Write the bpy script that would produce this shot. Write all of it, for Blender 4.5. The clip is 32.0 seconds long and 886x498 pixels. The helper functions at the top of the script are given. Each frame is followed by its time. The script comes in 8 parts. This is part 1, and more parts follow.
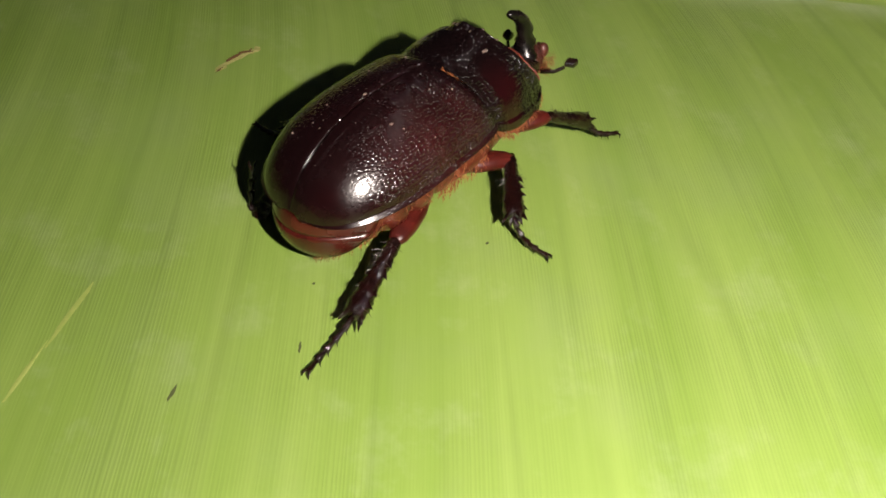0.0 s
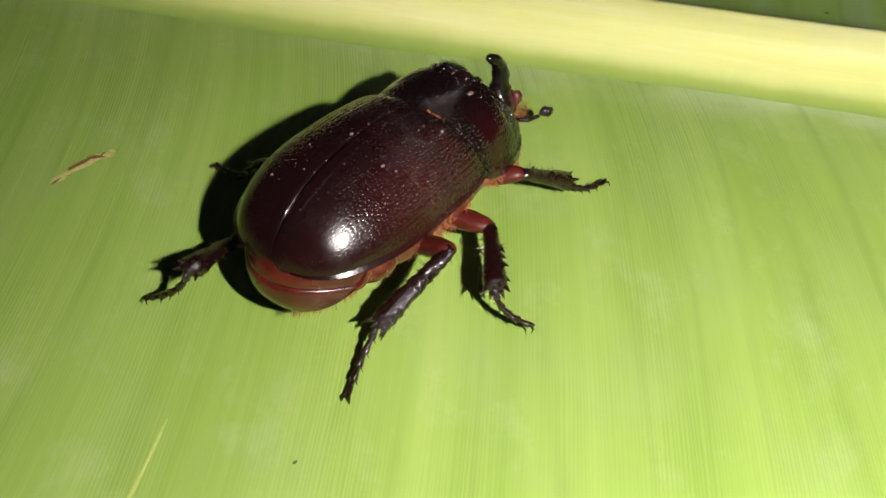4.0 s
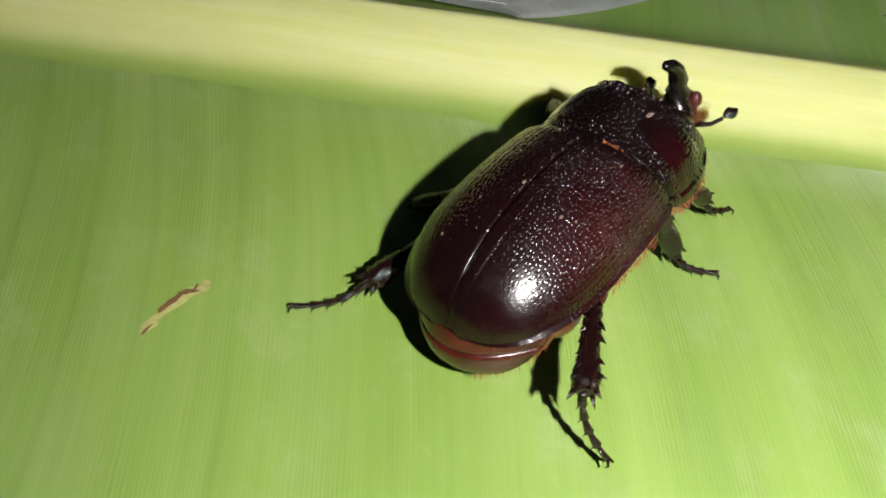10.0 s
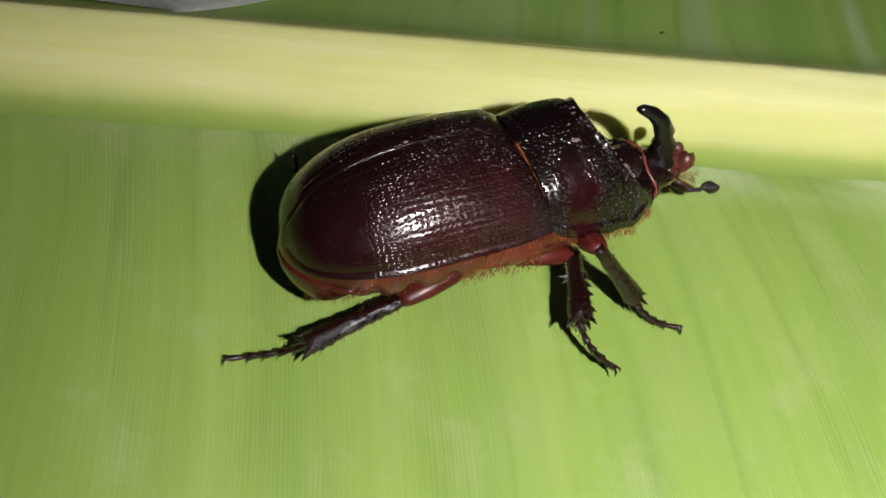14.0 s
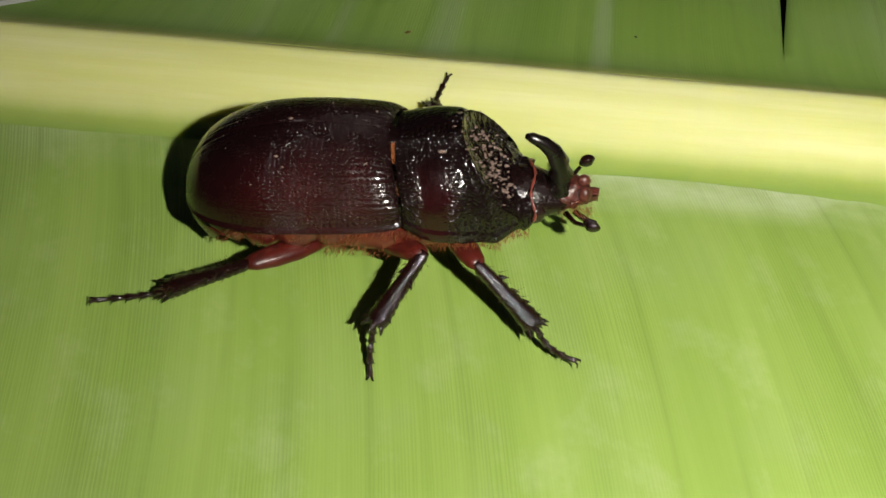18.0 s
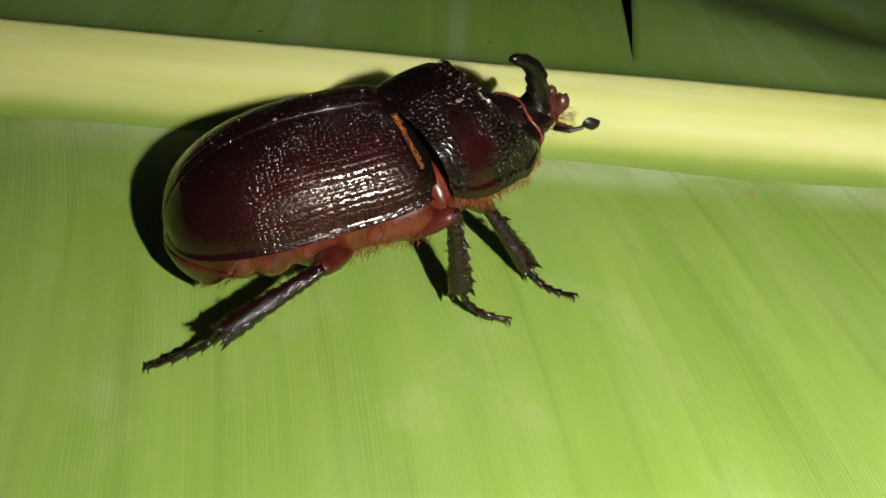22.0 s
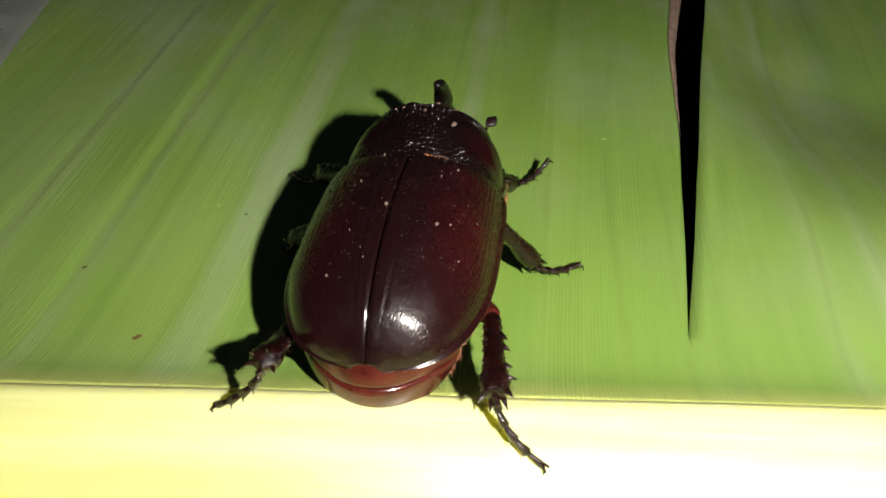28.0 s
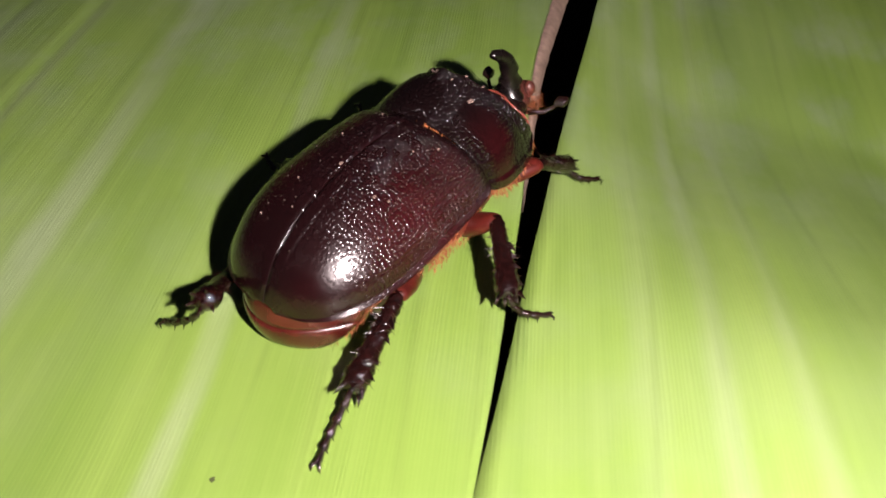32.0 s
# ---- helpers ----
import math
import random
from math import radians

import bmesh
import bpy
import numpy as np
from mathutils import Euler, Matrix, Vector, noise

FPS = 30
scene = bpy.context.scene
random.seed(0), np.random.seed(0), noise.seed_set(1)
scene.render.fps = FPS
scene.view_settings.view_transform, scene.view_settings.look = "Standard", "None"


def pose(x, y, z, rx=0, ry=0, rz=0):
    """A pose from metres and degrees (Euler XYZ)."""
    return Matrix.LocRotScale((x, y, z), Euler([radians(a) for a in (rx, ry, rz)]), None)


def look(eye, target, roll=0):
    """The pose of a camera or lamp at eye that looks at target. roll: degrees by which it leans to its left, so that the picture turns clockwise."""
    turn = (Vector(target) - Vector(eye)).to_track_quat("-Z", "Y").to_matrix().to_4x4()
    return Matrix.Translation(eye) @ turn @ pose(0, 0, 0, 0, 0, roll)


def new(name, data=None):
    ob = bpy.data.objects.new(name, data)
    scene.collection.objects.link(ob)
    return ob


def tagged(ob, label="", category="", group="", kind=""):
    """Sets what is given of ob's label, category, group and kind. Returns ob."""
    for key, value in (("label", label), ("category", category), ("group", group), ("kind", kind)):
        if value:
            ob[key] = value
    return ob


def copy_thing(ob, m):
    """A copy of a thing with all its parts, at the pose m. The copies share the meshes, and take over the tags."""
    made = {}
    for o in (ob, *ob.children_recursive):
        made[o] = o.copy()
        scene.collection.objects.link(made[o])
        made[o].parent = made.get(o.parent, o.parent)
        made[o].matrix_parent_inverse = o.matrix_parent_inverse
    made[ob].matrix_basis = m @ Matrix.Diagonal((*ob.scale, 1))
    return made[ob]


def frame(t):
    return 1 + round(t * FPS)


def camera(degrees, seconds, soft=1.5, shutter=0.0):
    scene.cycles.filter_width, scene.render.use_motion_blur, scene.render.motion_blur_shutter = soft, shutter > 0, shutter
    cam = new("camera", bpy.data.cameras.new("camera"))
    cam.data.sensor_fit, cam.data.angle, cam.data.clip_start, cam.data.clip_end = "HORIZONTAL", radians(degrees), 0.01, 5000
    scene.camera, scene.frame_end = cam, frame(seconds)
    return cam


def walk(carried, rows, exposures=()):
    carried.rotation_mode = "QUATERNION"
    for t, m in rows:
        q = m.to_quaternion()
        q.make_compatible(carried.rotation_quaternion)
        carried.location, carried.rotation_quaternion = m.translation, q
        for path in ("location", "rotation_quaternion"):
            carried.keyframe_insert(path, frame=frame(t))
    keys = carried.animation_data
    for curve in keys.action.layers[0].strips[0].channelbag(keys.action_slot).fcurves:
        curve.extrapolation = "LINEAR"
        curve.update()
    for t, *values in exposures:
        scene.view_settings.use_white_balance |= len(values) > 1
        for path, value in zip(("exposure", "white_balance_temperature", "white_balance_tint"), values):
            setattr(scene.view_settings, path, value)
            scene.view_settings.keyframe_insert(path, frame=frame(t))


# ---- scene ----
cam = camera(46, 32.0, soft=1.6, shutter=0.4)
# seconds, eye, target, roll
PATH = [
    (0, (0.00357, -0.153, 0.07211), (0.00593, -0.06192, -0.00598), 5.67),
    (0.5, (0.00600, -0.15034, 0.07267), (0.00660, -0.05952, -0.00577), 6.05),
    (1, (0.00954, -0.14514, 0.07294), (0.00868, -0.05513, -0.00642), 6.46),
    (1.5, (0.01499, -0.1392, 0.07593), (0.01305, -0.05068, -0.00507), 6.18),
    (2, (0.01875, -0.13606, 0.07695), (0.01535, -0.04773, -0.00421), 6.39),
    (2.5, (0.02298, -0.13175, 0.07739), (0.01660, -0.04482, -0.00508), 5.02),
    (3, (0.02530, -0.12709, 0.0773), (0.01713, -0.04099, -0.00589), 4.47),
    (3.5, (0.02553, -0.119, 0.07379), (0.01695, -0.03145, -0.00782), 5.07),
    (5.5, (0.03100, -0.11695, 0.08287), (0.02095, -0.03391, -0.00318), 3.60),
    (6, (0.02785, -0.11727, 0.08182), (0.01895, -0.03349, -0.00363), 5.15),
    (6.5, (0.02267, -0.11743, 0.08074), (0.01391, -0.03145, -0.00252), 6.84),
    (7, (0.00890, -0.1122, 0.08156), (0.00208, -0.02617, -0.00181), 6.00),
    (7.5, (0.00372, -0.10756, 0.08003), (0.00051, -0.02286, -0.00492), 6.93),
    (8, (-0.00148, -0.09857, 0.07804), (-0.00395, -0.01082, -0.00378), 6.90),
    (8.5, (-0.00327, -0.09484, 0.07593), (-0.00514, -0.00699, -0.00581), 6.84),
    (9, (-0.00190, -0.09305, 0.07319), (-0.00335, -0.00771, -0.01117), 7.10),
    (9.5, (-0.00166, -0.09051, 0.07558), (-0.00049, -0.00949, -0.01292), 7.09),
    (10, (-0.00031, -0.09353, 0.07398), (0.00097, -0.0106, -0.01275), 8.20),
    (10.5, (0.00026, -0.09198, 0.07039), (0.00215, -0.00911, -0.01638), 8.56),
    (11, (0.00572, -0.09124, 0.07347), (0.00909, -0.00907, -0.01391), 7.67),
    (11.5, (0.00955, -0.09164, 0.07442), (0.01152, -0.00932, -0.01287), 7.09),
    (12, (0.01538, -0.08882, 0.07669), (0.01852, -0.00826, -0.01219), 6.77),
    (12.5, (0.02580, -0.08963, 0.07843), (0.02858, -0.00952, -0.01087), 5.56),
    (13, (0.02982, -0.0903, 0.0786), (0.03325, -0.01013, -0.01063), 5.19),
    (13.5, (0.03190, -0.08757, 0.07821), (0.03509, -0.00831, -0.01184), 5.77),
    (15.5, (0.04498, -0.08616, 0.08187), (0.05358, -0.00479, -0.00591), 9.64),
    (16, (0.04882, -0.08579, 0.08044), (0.05708, -0.00272, -0.00576), 9.10),
    (16.5, (0.05120, -0.08686, 0.07704), (0.06075, -0.00114, -0.00639), 8.84),
    (17, (0.05880, -0.09079, 0.07948), (0.06466, -0.00613, -0.00536), 7.93),
    (17.5, (0.06649, -0.09148, 0.08331), (0.07013, -0.01039, -0.00507), 6.58),
    (18, (0.06926, -0.09114, 0.08673), (0.07095, -0.01246, -0.00386), 5.77),
    (18.5, (0.07071, -0.09134, 0.08669), (0.07317, -0.0129, -0.0041), 6.31),
    (19, (0.06988, -0.09481, 0.07724), (0.07541, -0.01053, -0.00801), 6.26),
    (19.5, (0.07023, -0.0952, 0.07149), (0.07853, -0.00849, -0.01104), 7.03),
    (20, (0.06912, -0.09473, 0.06847), (0.08039, -0.0071, -0.01273), 8.38),
    (20.5, (0.07121, -0.09908, 0.06911), (0.08466, -0.01094, -0.01121), 8.79),
    (21, (0.06838, -0.10345, 0.07023), (0.08348, -0.01436, -0.00873), 9.37),
    (21.5, (0.06898, -0.10358, 0.06945), (0.08446, -0.01301, -0.00773), 9.39),
    (22, (0.07179, -0.10269, 0.06717), (0.08742, -0.01036, -0.00787), 9.88),
    (22.5, (0.07496, -0.10434, 0.06514), (0.09150, -0.01005, -0.00721), 9.97),
    (23, (0.07775, -0.10376, 0.06382), (0.09455, -0.00748, -0.0058), 9.79),
    (23.5, (0.08256, -0.10174, 0.06416), (0.09781, -0.00517, -0.00543), 10.14),
    (24, (0.08442, -0.09731, 0.06663), (0.09812, -0.00039, -0.00278), 9.16),
    (24.5, (0.08608, -0.09567, 0.07052), (0.09711, 0.00163, 0.00116), 8.22),
    (25, (0.08692, -0.08639, 0.0725), (0.10051, 0.01153, 0.00449), 8.84),
    (25.5, (0.09260, -0.0804, 0.0734), (0.10374, 0.01621, 0.00311), 7.46),
    (26, (0.09839, -0.07015, 0.07486), (0.09790, 0.02613, 0.00325), 3.45),
    (26.5, (0.09528, -0.05996, 0.07246), (0.09364, 0.03601, 0.00044), 2.43),
    (28.5, (0.09047, -0.04652, 0.06816), (0.09211, 0.04566, -0.00865), 2.28),
    (29, (0.08979, -0.04521, 0.06891), (0.09183, 0.04742, -0.00735), 2.44),
    (29.5, (0.08920, -0.04098, 0.06867), (0.09106, 0.05211, -0.00704), 1.73),
    (30, (0.09580, -0.03581, 0.07209), (0.09251, 0.05485, -0.00646), -3.41),
    (30.5, (0.10564, -0.02797, 0.07209), (0.10265, 0.06092, -0.00846), -3.17),
    (31, (0.10627, -0.02529, 0.07311), (0.10569, 0.06221, -0.009), -2.48),
    (31.5, (0.10931, -0.01901, 0.07315), (0.10793, 0.06398, -0.01352), -2.13),
    (32, (0.11063, -0.02284, 0.06763), (0.11270, 0.06589, -0.01313), 1.76),
]
ROUTE = [(t, look(eye, target, roll)) for t, eye, target, roll in PATH]
walk(cam, ROUTE, exposures=[
    (0, 0.33, 6950, 19), (3, 0.33, 6800, 18), (6, 0.19, 6350, 16), (7, 0.03, 6150, 20), (8, -0.08, 6100, 20), (9, -0.24, 6300, 17), (10, -0.06, 6250, 15), (11, -0.16, 6350, 14), (12, -0.38, 6600, 9),
    (13, -0.34, 6350, 18), (16, 0.02, 6550, 15), (17, 0.16, 6900, 9), (18, -0.06, 6800, 11), (19, -0.10, 6800, 11),
    (20, -0.35, 7100, 3), (22, -0.08, 7000, 4), (23, -0.04, 6950, 5), (24, -0.22, 6900, 1), (25, -0.24, 6800, 5), (26, -0.26, 6750, 11), (28.5, 0.36, 6800, 13), (29, 0.30, 6800, 15), (30, 0.14, 6850, 31), (31, 0.44, 6500, 40), (32, 0.44, 6800, 32)])

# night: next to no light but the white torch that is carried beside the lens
world = bpy.data.worlds.new("night")
world.use_nodes = True
world.node_tree.nodes["Background"].inputs[0].default_value = (0.55, 0.65, 0.8, 1)
world.node_tree.nodes["Background"].inputs[1].default_value = 0.012
scene.world = world
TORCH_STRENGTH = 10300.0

U = 0.0112  # metres in one unit of the plan; the beetle is 3.7 units long


# ---------------------------------------------------------------- helpers
def part(name, bm, material, parent=None, label="", smooth=True):
    """Links a bmesh, drawn in plan units, as one mesh object."""
    bmesh.ops.transform(bm, matrix=Matrix.Scale(U, 4), verts=bm.verts)
    bmesh.ops.recalc_face_normals(bm, faces=bm.faces)
    for face in bm.faces:
        face.smooth = smooth
    mesh = bpy.data.meshes.new(name)
    bm.to_mesh(mesh)
    bm.free()
    mesh.materials.append(material)
    ob = new(name, mesh)
    ob.parent = parent
    if label:
        tagged(ob, label)
    return ob


def thing(name, label, category, m=None, group="", kind=""):
    ob = new(name)
    ob.empty_display_size = 0.005
    if m is not None:
        ob.matrix_basis = m
    return tagged(ob, label, category, group, kind)


def sheet(columns, rows, point, uv=None):
    """A grid of faces through point(i, j), i over columns and j over rows, each from 0 to 1."""
    bm = bmesh.new()
    layer = bm.loops.layers.uv.new("UVMap") if uv else None
    grid = [[bm.verts.new(point(i / columns, j / rows)) for j in range(rows + 1)] for i in range(columns + 1)]
    for i in range(columns):
        for j in range(rows):
            face = bm.faces.new((grid[i][j], grid[i + 1][j], grid[i + 1][j + 1], grid[i][j + 1]))
            if uv:
                for loop, (a, b) in zip(face.loops, ((i, j), (i + 1, j), (i + 1, j + 1), (i, j + 1))):
                    loop[layer].uv = uv(a / columns, b / rows)
    return bm


def tube(points, radii, sides=10, flat=1.0, bm=None):
    """A closed tube through points with a radius at each; flat squeezes it along its local z."""
    bm = bm or bmesh.new()
    points = [Vector(p) for p in points]
    rings = []
    for n, p in enumerate(points):
        ahead = (points[min(n + 1, len(points) - 1)] - points[max(n - 1, 0)]).normalized()
        side = ahead.cross(Vector((0, 0, 1)))
        if side.length < 0.05:
            side = ahead.cross(Vector((0, 1, 0)))
        side.normalize()
        up = side.cross(ahead)
        rings.append([bm.verts.new(p + radii[n] * (math.cos(a) * side + flat * math.sin(a) * up))
                      for a in (2 * math.pi * k / sides for k in range(sides))])
    for a, b in zip(rings, rings[1:]):
        for k in range(sides):
            bm.faces.new((a[k], a[(k + 1) % sides], b[(k + 1) % sides], b[k]))
    bm.faces.new(rings[0])
    bm.faces.new(list(reversed(rings[-1])))
    return bm


def blob(centre, size, rings=10, sides=14, bm=None):
    bm = bm or bmesh.new()
    made = bmesh.ops.create_uvsphere(bm, u_segments=sides, v_segments=rings, radius=1)["verts"]
    for v in made:
        v.co = Vector((v.co.x * size[0] + centre[0], v.co.y * size[1] + centre[1], v.co.z * size[2] + centre[2]))
    return bm


def spike(bm, root, tip, radius, sides=5):
    tube([root, (Vector(root) + Vector(tip)) / 2, tip], [radius, radius * 0.65, radius * 0.05], sides, bm=bm)


def curve(x, knots):
    """A smooth value at x between knots of (x, value)."""
    if x <= knots[0][0]:
        return knots[0][1]
    for n in range(len(knots) - 1):
        (a, va), (b, vb) = knots[n], knots[n + 1]
        if x <= b:
            t = (x - a) / (b - a)
            before, after = knots[max(n - 1, 0)], knots[min(n + 2, len(knots) - 1)]
            ma = (vb - before[1]) / (b - before[0]) * (b - a)
            mb = (after[1] - va) / (after[0] - a) * (b - a)
            return ((2 * t**3 - 3 * t**2 + 1) * va + (t**3 - 2 * t**2 + t) * ma
                    + (-2 * t**3 + 3 * t**2) * vb + (t**3 - t**2) * mb)
    return knots[-1][1]


# ---------------------------------------------------------------- materials
class Nodes:
    """A short hand for node materials."""

    def __init__(self, name, colour, rough=0.5, metal=0.0, specular=0.5):
        self.mat = bpy.data.materials.new(name)
        self.mat.use_nodes = True
        self.tree = self.mat.node_tree
        self.bsdf = self.tree.nodes["Principled BSDF"]
        self.bsdf.inputs["Base Color"].default_value = (*colour, 1)
        self.bsdf.inputs["Roughness"].default_value = rough
        self.bsdf.inputs["Metallic"].default_value = metal
        self.bsdf.inputs["Specular IOR Level"].default_value = specular

    def add(self, kind, **values):
        node = self.tree.nodes.new(kind)
        for key, value in values.items():
            node.inputs[key.replace("_", " ")].default_value = value
        return node

    def link(self, a, out, b, slot):
        self.tree.links.new(a.outputs[out], b.inputs[slot])

    def coords(self, source="Object", scale=(1, 1, 1)):
        coord, place = self.add("ShaderNodeTexCoord"), self.add("ShaderNodeMapping", Scale=scale)
        self.link(coord, source, place, "Vector")
        return place

    def noise(self, scale, source="Object", stretch=(1, 1, 1), detail=4.0, rough=0.55):
        node = self.add("ShaderNodeTexNoise", Scale=scale, Detail=detail, Roughness=rough)
        self.link(self.coords(source, stretch), "Vector", node, "Vector")
        return node

    def ramp(self, node, out, low, high, a=0.3, b=0.7):
        ramp = self.add("ShaderNodeValToRGB")
        ramp.color_ramp.elements[0].position, ramp.color_ramp.elements[0].color = a, (*low, 1)
        ramp.color_ramp.elements[1].position, ramp.color_ramp.elements[1].color = b, (*high, 1)
        self.link(node, out, ramp, "Fac")
        return ramp

    def mix(self, a, b, factor, kind="MIX"):
        """a, b, factor: (node, output) or plain values."""
        node = self.tree.nodes.new("ShaderNodeMix")
        node.data_type, node.blend_type = "RGBA", kind
        for value, slot in ((factor, 0), (a, 6), (b, 7)):
            if isinstance(value, tuple) and isinstance(value[1], str):
                self.tree.links.new(value[0].outputs[value[1]], node.inputs[slot])
            elif slot == 0:
                node.inputs[0].default_value = value
            else:
                node.inputs[slot].default_value = (*value, 1)
        return node

    def math(self, kind, a, b=0.0):
        node = self.tree.nodes.new("ShaderNodeMath")
        node.operation = kind
        for n, value in enumerate((a, b)):
            if isinstance(value, tuple):
                self.tree.links.new(value[0].outputs[value[1]], node.inputs[n])
            else:
                node.inputs[n].default_value = value
        return node

    def bump(self, node, out, distance, strength=0.6, before=None):
        bump = self.add("ShaderNodeBump", Strength=strength, Distance=distance)
        self.link(node, out, bump, "Height")
        if before:
            self.link(before, "Normal", bump, "Normal")
        self.link(bump, "Normal", self.bsdf, "Normal")
        return bump


# stretches across the far blade: (place, paleness) along the leaf, in plan units
FAR_STREAKS = ((2.0, 0.0), (3.2, 0.30), (3.80, 0.16), (3.95, 0.60), (4.10, 0.12), (4.72, 0.06), (4.85, 0.5), (5.0, 0.06), (5.85, 0.10), (6.02, 0.78), (6.16, 0.78), (6.32, 0.10),
               (7.78, 0.0), (7.88, 0.62), (7.98, 0.62), (8.08, 0.0), (9.6, 0.0), (10.3, 0.05), (11.2, 0.08), (11.42, 0.45), (11.6, 0.10), (11.8, 0.12), (11.98, 0.70), (12.12, 0.14), (12.45, 0.10), (12.58, 0.5), (12.75, 0.06), (13.3, 0.2), (15.0, 0.0))


def leaf_material(name, dark, light, vein_pitch, gloss=0.42, streaks=(), wax_sheen=0.0, haze=False, vein=0.4):
    """Banana leaf: fine ribs along each lateral vein, broader bands, blotches, a waxy bloom, and sheen and crease shade
    painted in. UV: across and along the veins, in plan units.
    """
    m = Nodes(name, light, gloss)
    uv = m.add("ShaderNodeTexCoord")
    split = m.add("ShaderNodeSeparateXYZ")
    m.link(uv, "UV", split, "Vector")
    bands = m.noise(1.0, "UV", (1.5, 0.05, 1), 3.0)
    fine = m.noise(1.0, "UV", (9.0, 0.25, 1), 4.0)
    blotch = m.noise(1.0, "UV", (0.8, 0.55, 1), 4.0)
    tone = m.mix((bands, "Fac"), (fine, "Fac"), 0.25)
    base = m.ramp(tone, "Result", dark, light, 0.32, 0.68)
    bloom = m.ramp(blotch, "Fac", (0, 0, 0), (1, 1, 1), 0.5, 0.8)
    waxy = m.mix((base, "Color"), tuple(0.5 * v + 0.12 for v in light), m_fac(m, bloom, 0.22))
    jitter = m.math("MULTIPLY", (m.noise(1.0, "UV", (9.0, 0.15, 1), 3.0), "Fac"), 0.09)
    ripple = m.math("SINE", (m.math("MULTIPLY", (m.math("ADD", (split, "X"), (jitter, "Value")), "Value"), 2 * math.pi / vein_pitch), "Value"))
    weak = m.math("MULTIPLY", (ripple, "Value"), 0.5)
    lift = m.math("ADD", (weak, "Value"), 0.5)
    wobble = m.ramp(m.noise(1.0, "UV", (0.9, 0.35, 1), 4.0), "Fac", (0.22,) * 3, (1, 1, 1), 0.40, 0.64)
    depth = m.math("MULTIPLY", (lift, "Value"), (wobble, "Color"))
    if streaks:
        low, high = streaks[0][0], streaks[-1][0]
        shift = m.math("MULTIPLY", (m.math("SUBTRACT", (m.noise(1.0, "UV", (0.9, 0.5, 1), 3.0), "Fac"), 0.5), "Value"), 0.16)
        place = m.math("DIVIDE", (m.math("SUBTRACT", (m.math("ADD", (split, "X"), (shift, "Value")), "Value"), low), "Value"), high - low)
        scale = m.add("ShaderNodeValToRGB")
        stops = scale.color_ramp.elements
        stops[0].color = stops[1].color = (0, 0, 0, 1)
        for x, amount in streaks[1:-1]:
            stops.new((x - low) / (high - low)).color = (amount, amount, amount, 1)
        m.link(place, "Value", scale, "Fac")
        fade = m.ramp(m.noise(1.0, "UV", (1.5, 0.30, 1), 3.0), "Fac", (0.35,) * 3, (1.0,) * 3)
        waxy = m.mix((waxy, "Result"), (0.27, 0.33, 0.22), (m.math("MULTIPLY", (m.math("MULTIPLY", (scale, "Color"), (fade, "Color")), "Value"), 0.72), "Value"))
    if wax_sheen:
        smear = m.ramp(m.noise(1.0, "UV", (1.3, 1.0, 1), 8.0, 0.68), "Fac", (0,) * 3, (1,) * 3, 0.54, 0.70)
        waxy = m.mix((waxy, "Result"), (0.37, 0.43, 0.26), m_fac(m, smear, 0.21))
        # the torch's sheen on the waxy blade beside the midrib, painted as a pale band
        beside = m.ramp(m.math("MULTIPLY", (split, "Y"), -1.0), "Value", (1,) * 3, (0,) * 3, 0.12, 0.75)
        onward = m.ramp(m.math("DIVIDE", (split, "X"), 20.0), "Value", (0.15,) * 3, (1,) * 3, 0.05, 0.5)
        patchy = m.ramp(m.noise(1.0, "UV", (0.7, 1.6, 1), 4.0), "Fac", (0,) * 3, (1,) * 3, 0.35, 0.62)
        amount = m.math("MULTIPLY", (m.math("MULTIPLY", (beside, "Color"), (onward, "Color")), "Value"), (patchy, "Color"))
        waxy = m.mix((waxy, "Result"), (0.44, 0.50, 0.34), (m.math("MULTIPLY", (amount, "Value"), wax_sheen), "Value"))
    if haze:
        # bluish sheen of the outer blade, painted on as pale patches
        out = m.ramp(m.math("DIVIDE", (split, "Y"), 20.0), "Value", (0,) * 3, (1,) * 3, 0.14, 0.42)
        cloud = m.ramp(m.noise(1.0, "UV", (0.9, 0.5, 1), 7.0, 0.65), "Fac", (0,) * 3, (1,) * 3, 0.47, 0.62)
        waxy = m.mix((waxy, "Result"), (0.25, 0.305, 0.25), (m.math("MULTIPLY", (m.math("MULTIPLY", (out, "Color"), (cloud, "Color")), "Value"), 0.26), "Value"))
        brow = m.ramp(m.math("DIVIDE", (split, "Y"), 20.0), "Value", (0.85,) * 3, (0,) * 3, 0.048, 0.066)
        waxy = m.mix((waxy, "Result"), (0.40, 0.43, 0.13), (m.math("MULTIPLY", (brow, "Color"), 1.0), "Value"))
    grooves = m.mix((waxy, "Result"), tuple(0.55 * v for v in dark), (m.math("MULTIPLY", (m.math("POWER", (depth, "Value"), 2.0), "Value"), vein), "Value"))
    # broad soft lines: the shading of the leaf's corrugation, darkened into the colour
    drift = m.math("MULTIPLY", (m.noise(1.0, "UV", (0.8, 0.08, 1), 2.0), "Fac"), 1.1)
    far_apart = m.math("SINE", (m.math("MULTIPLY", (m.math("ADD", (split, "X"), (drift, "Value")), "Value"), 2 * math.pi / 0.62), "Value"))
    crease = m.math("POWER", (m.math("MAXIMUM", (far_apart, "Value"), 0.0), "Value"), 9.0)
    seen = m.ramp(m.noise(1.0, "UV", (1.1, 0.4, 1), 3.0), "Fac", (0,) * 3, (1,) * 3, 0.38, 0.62)
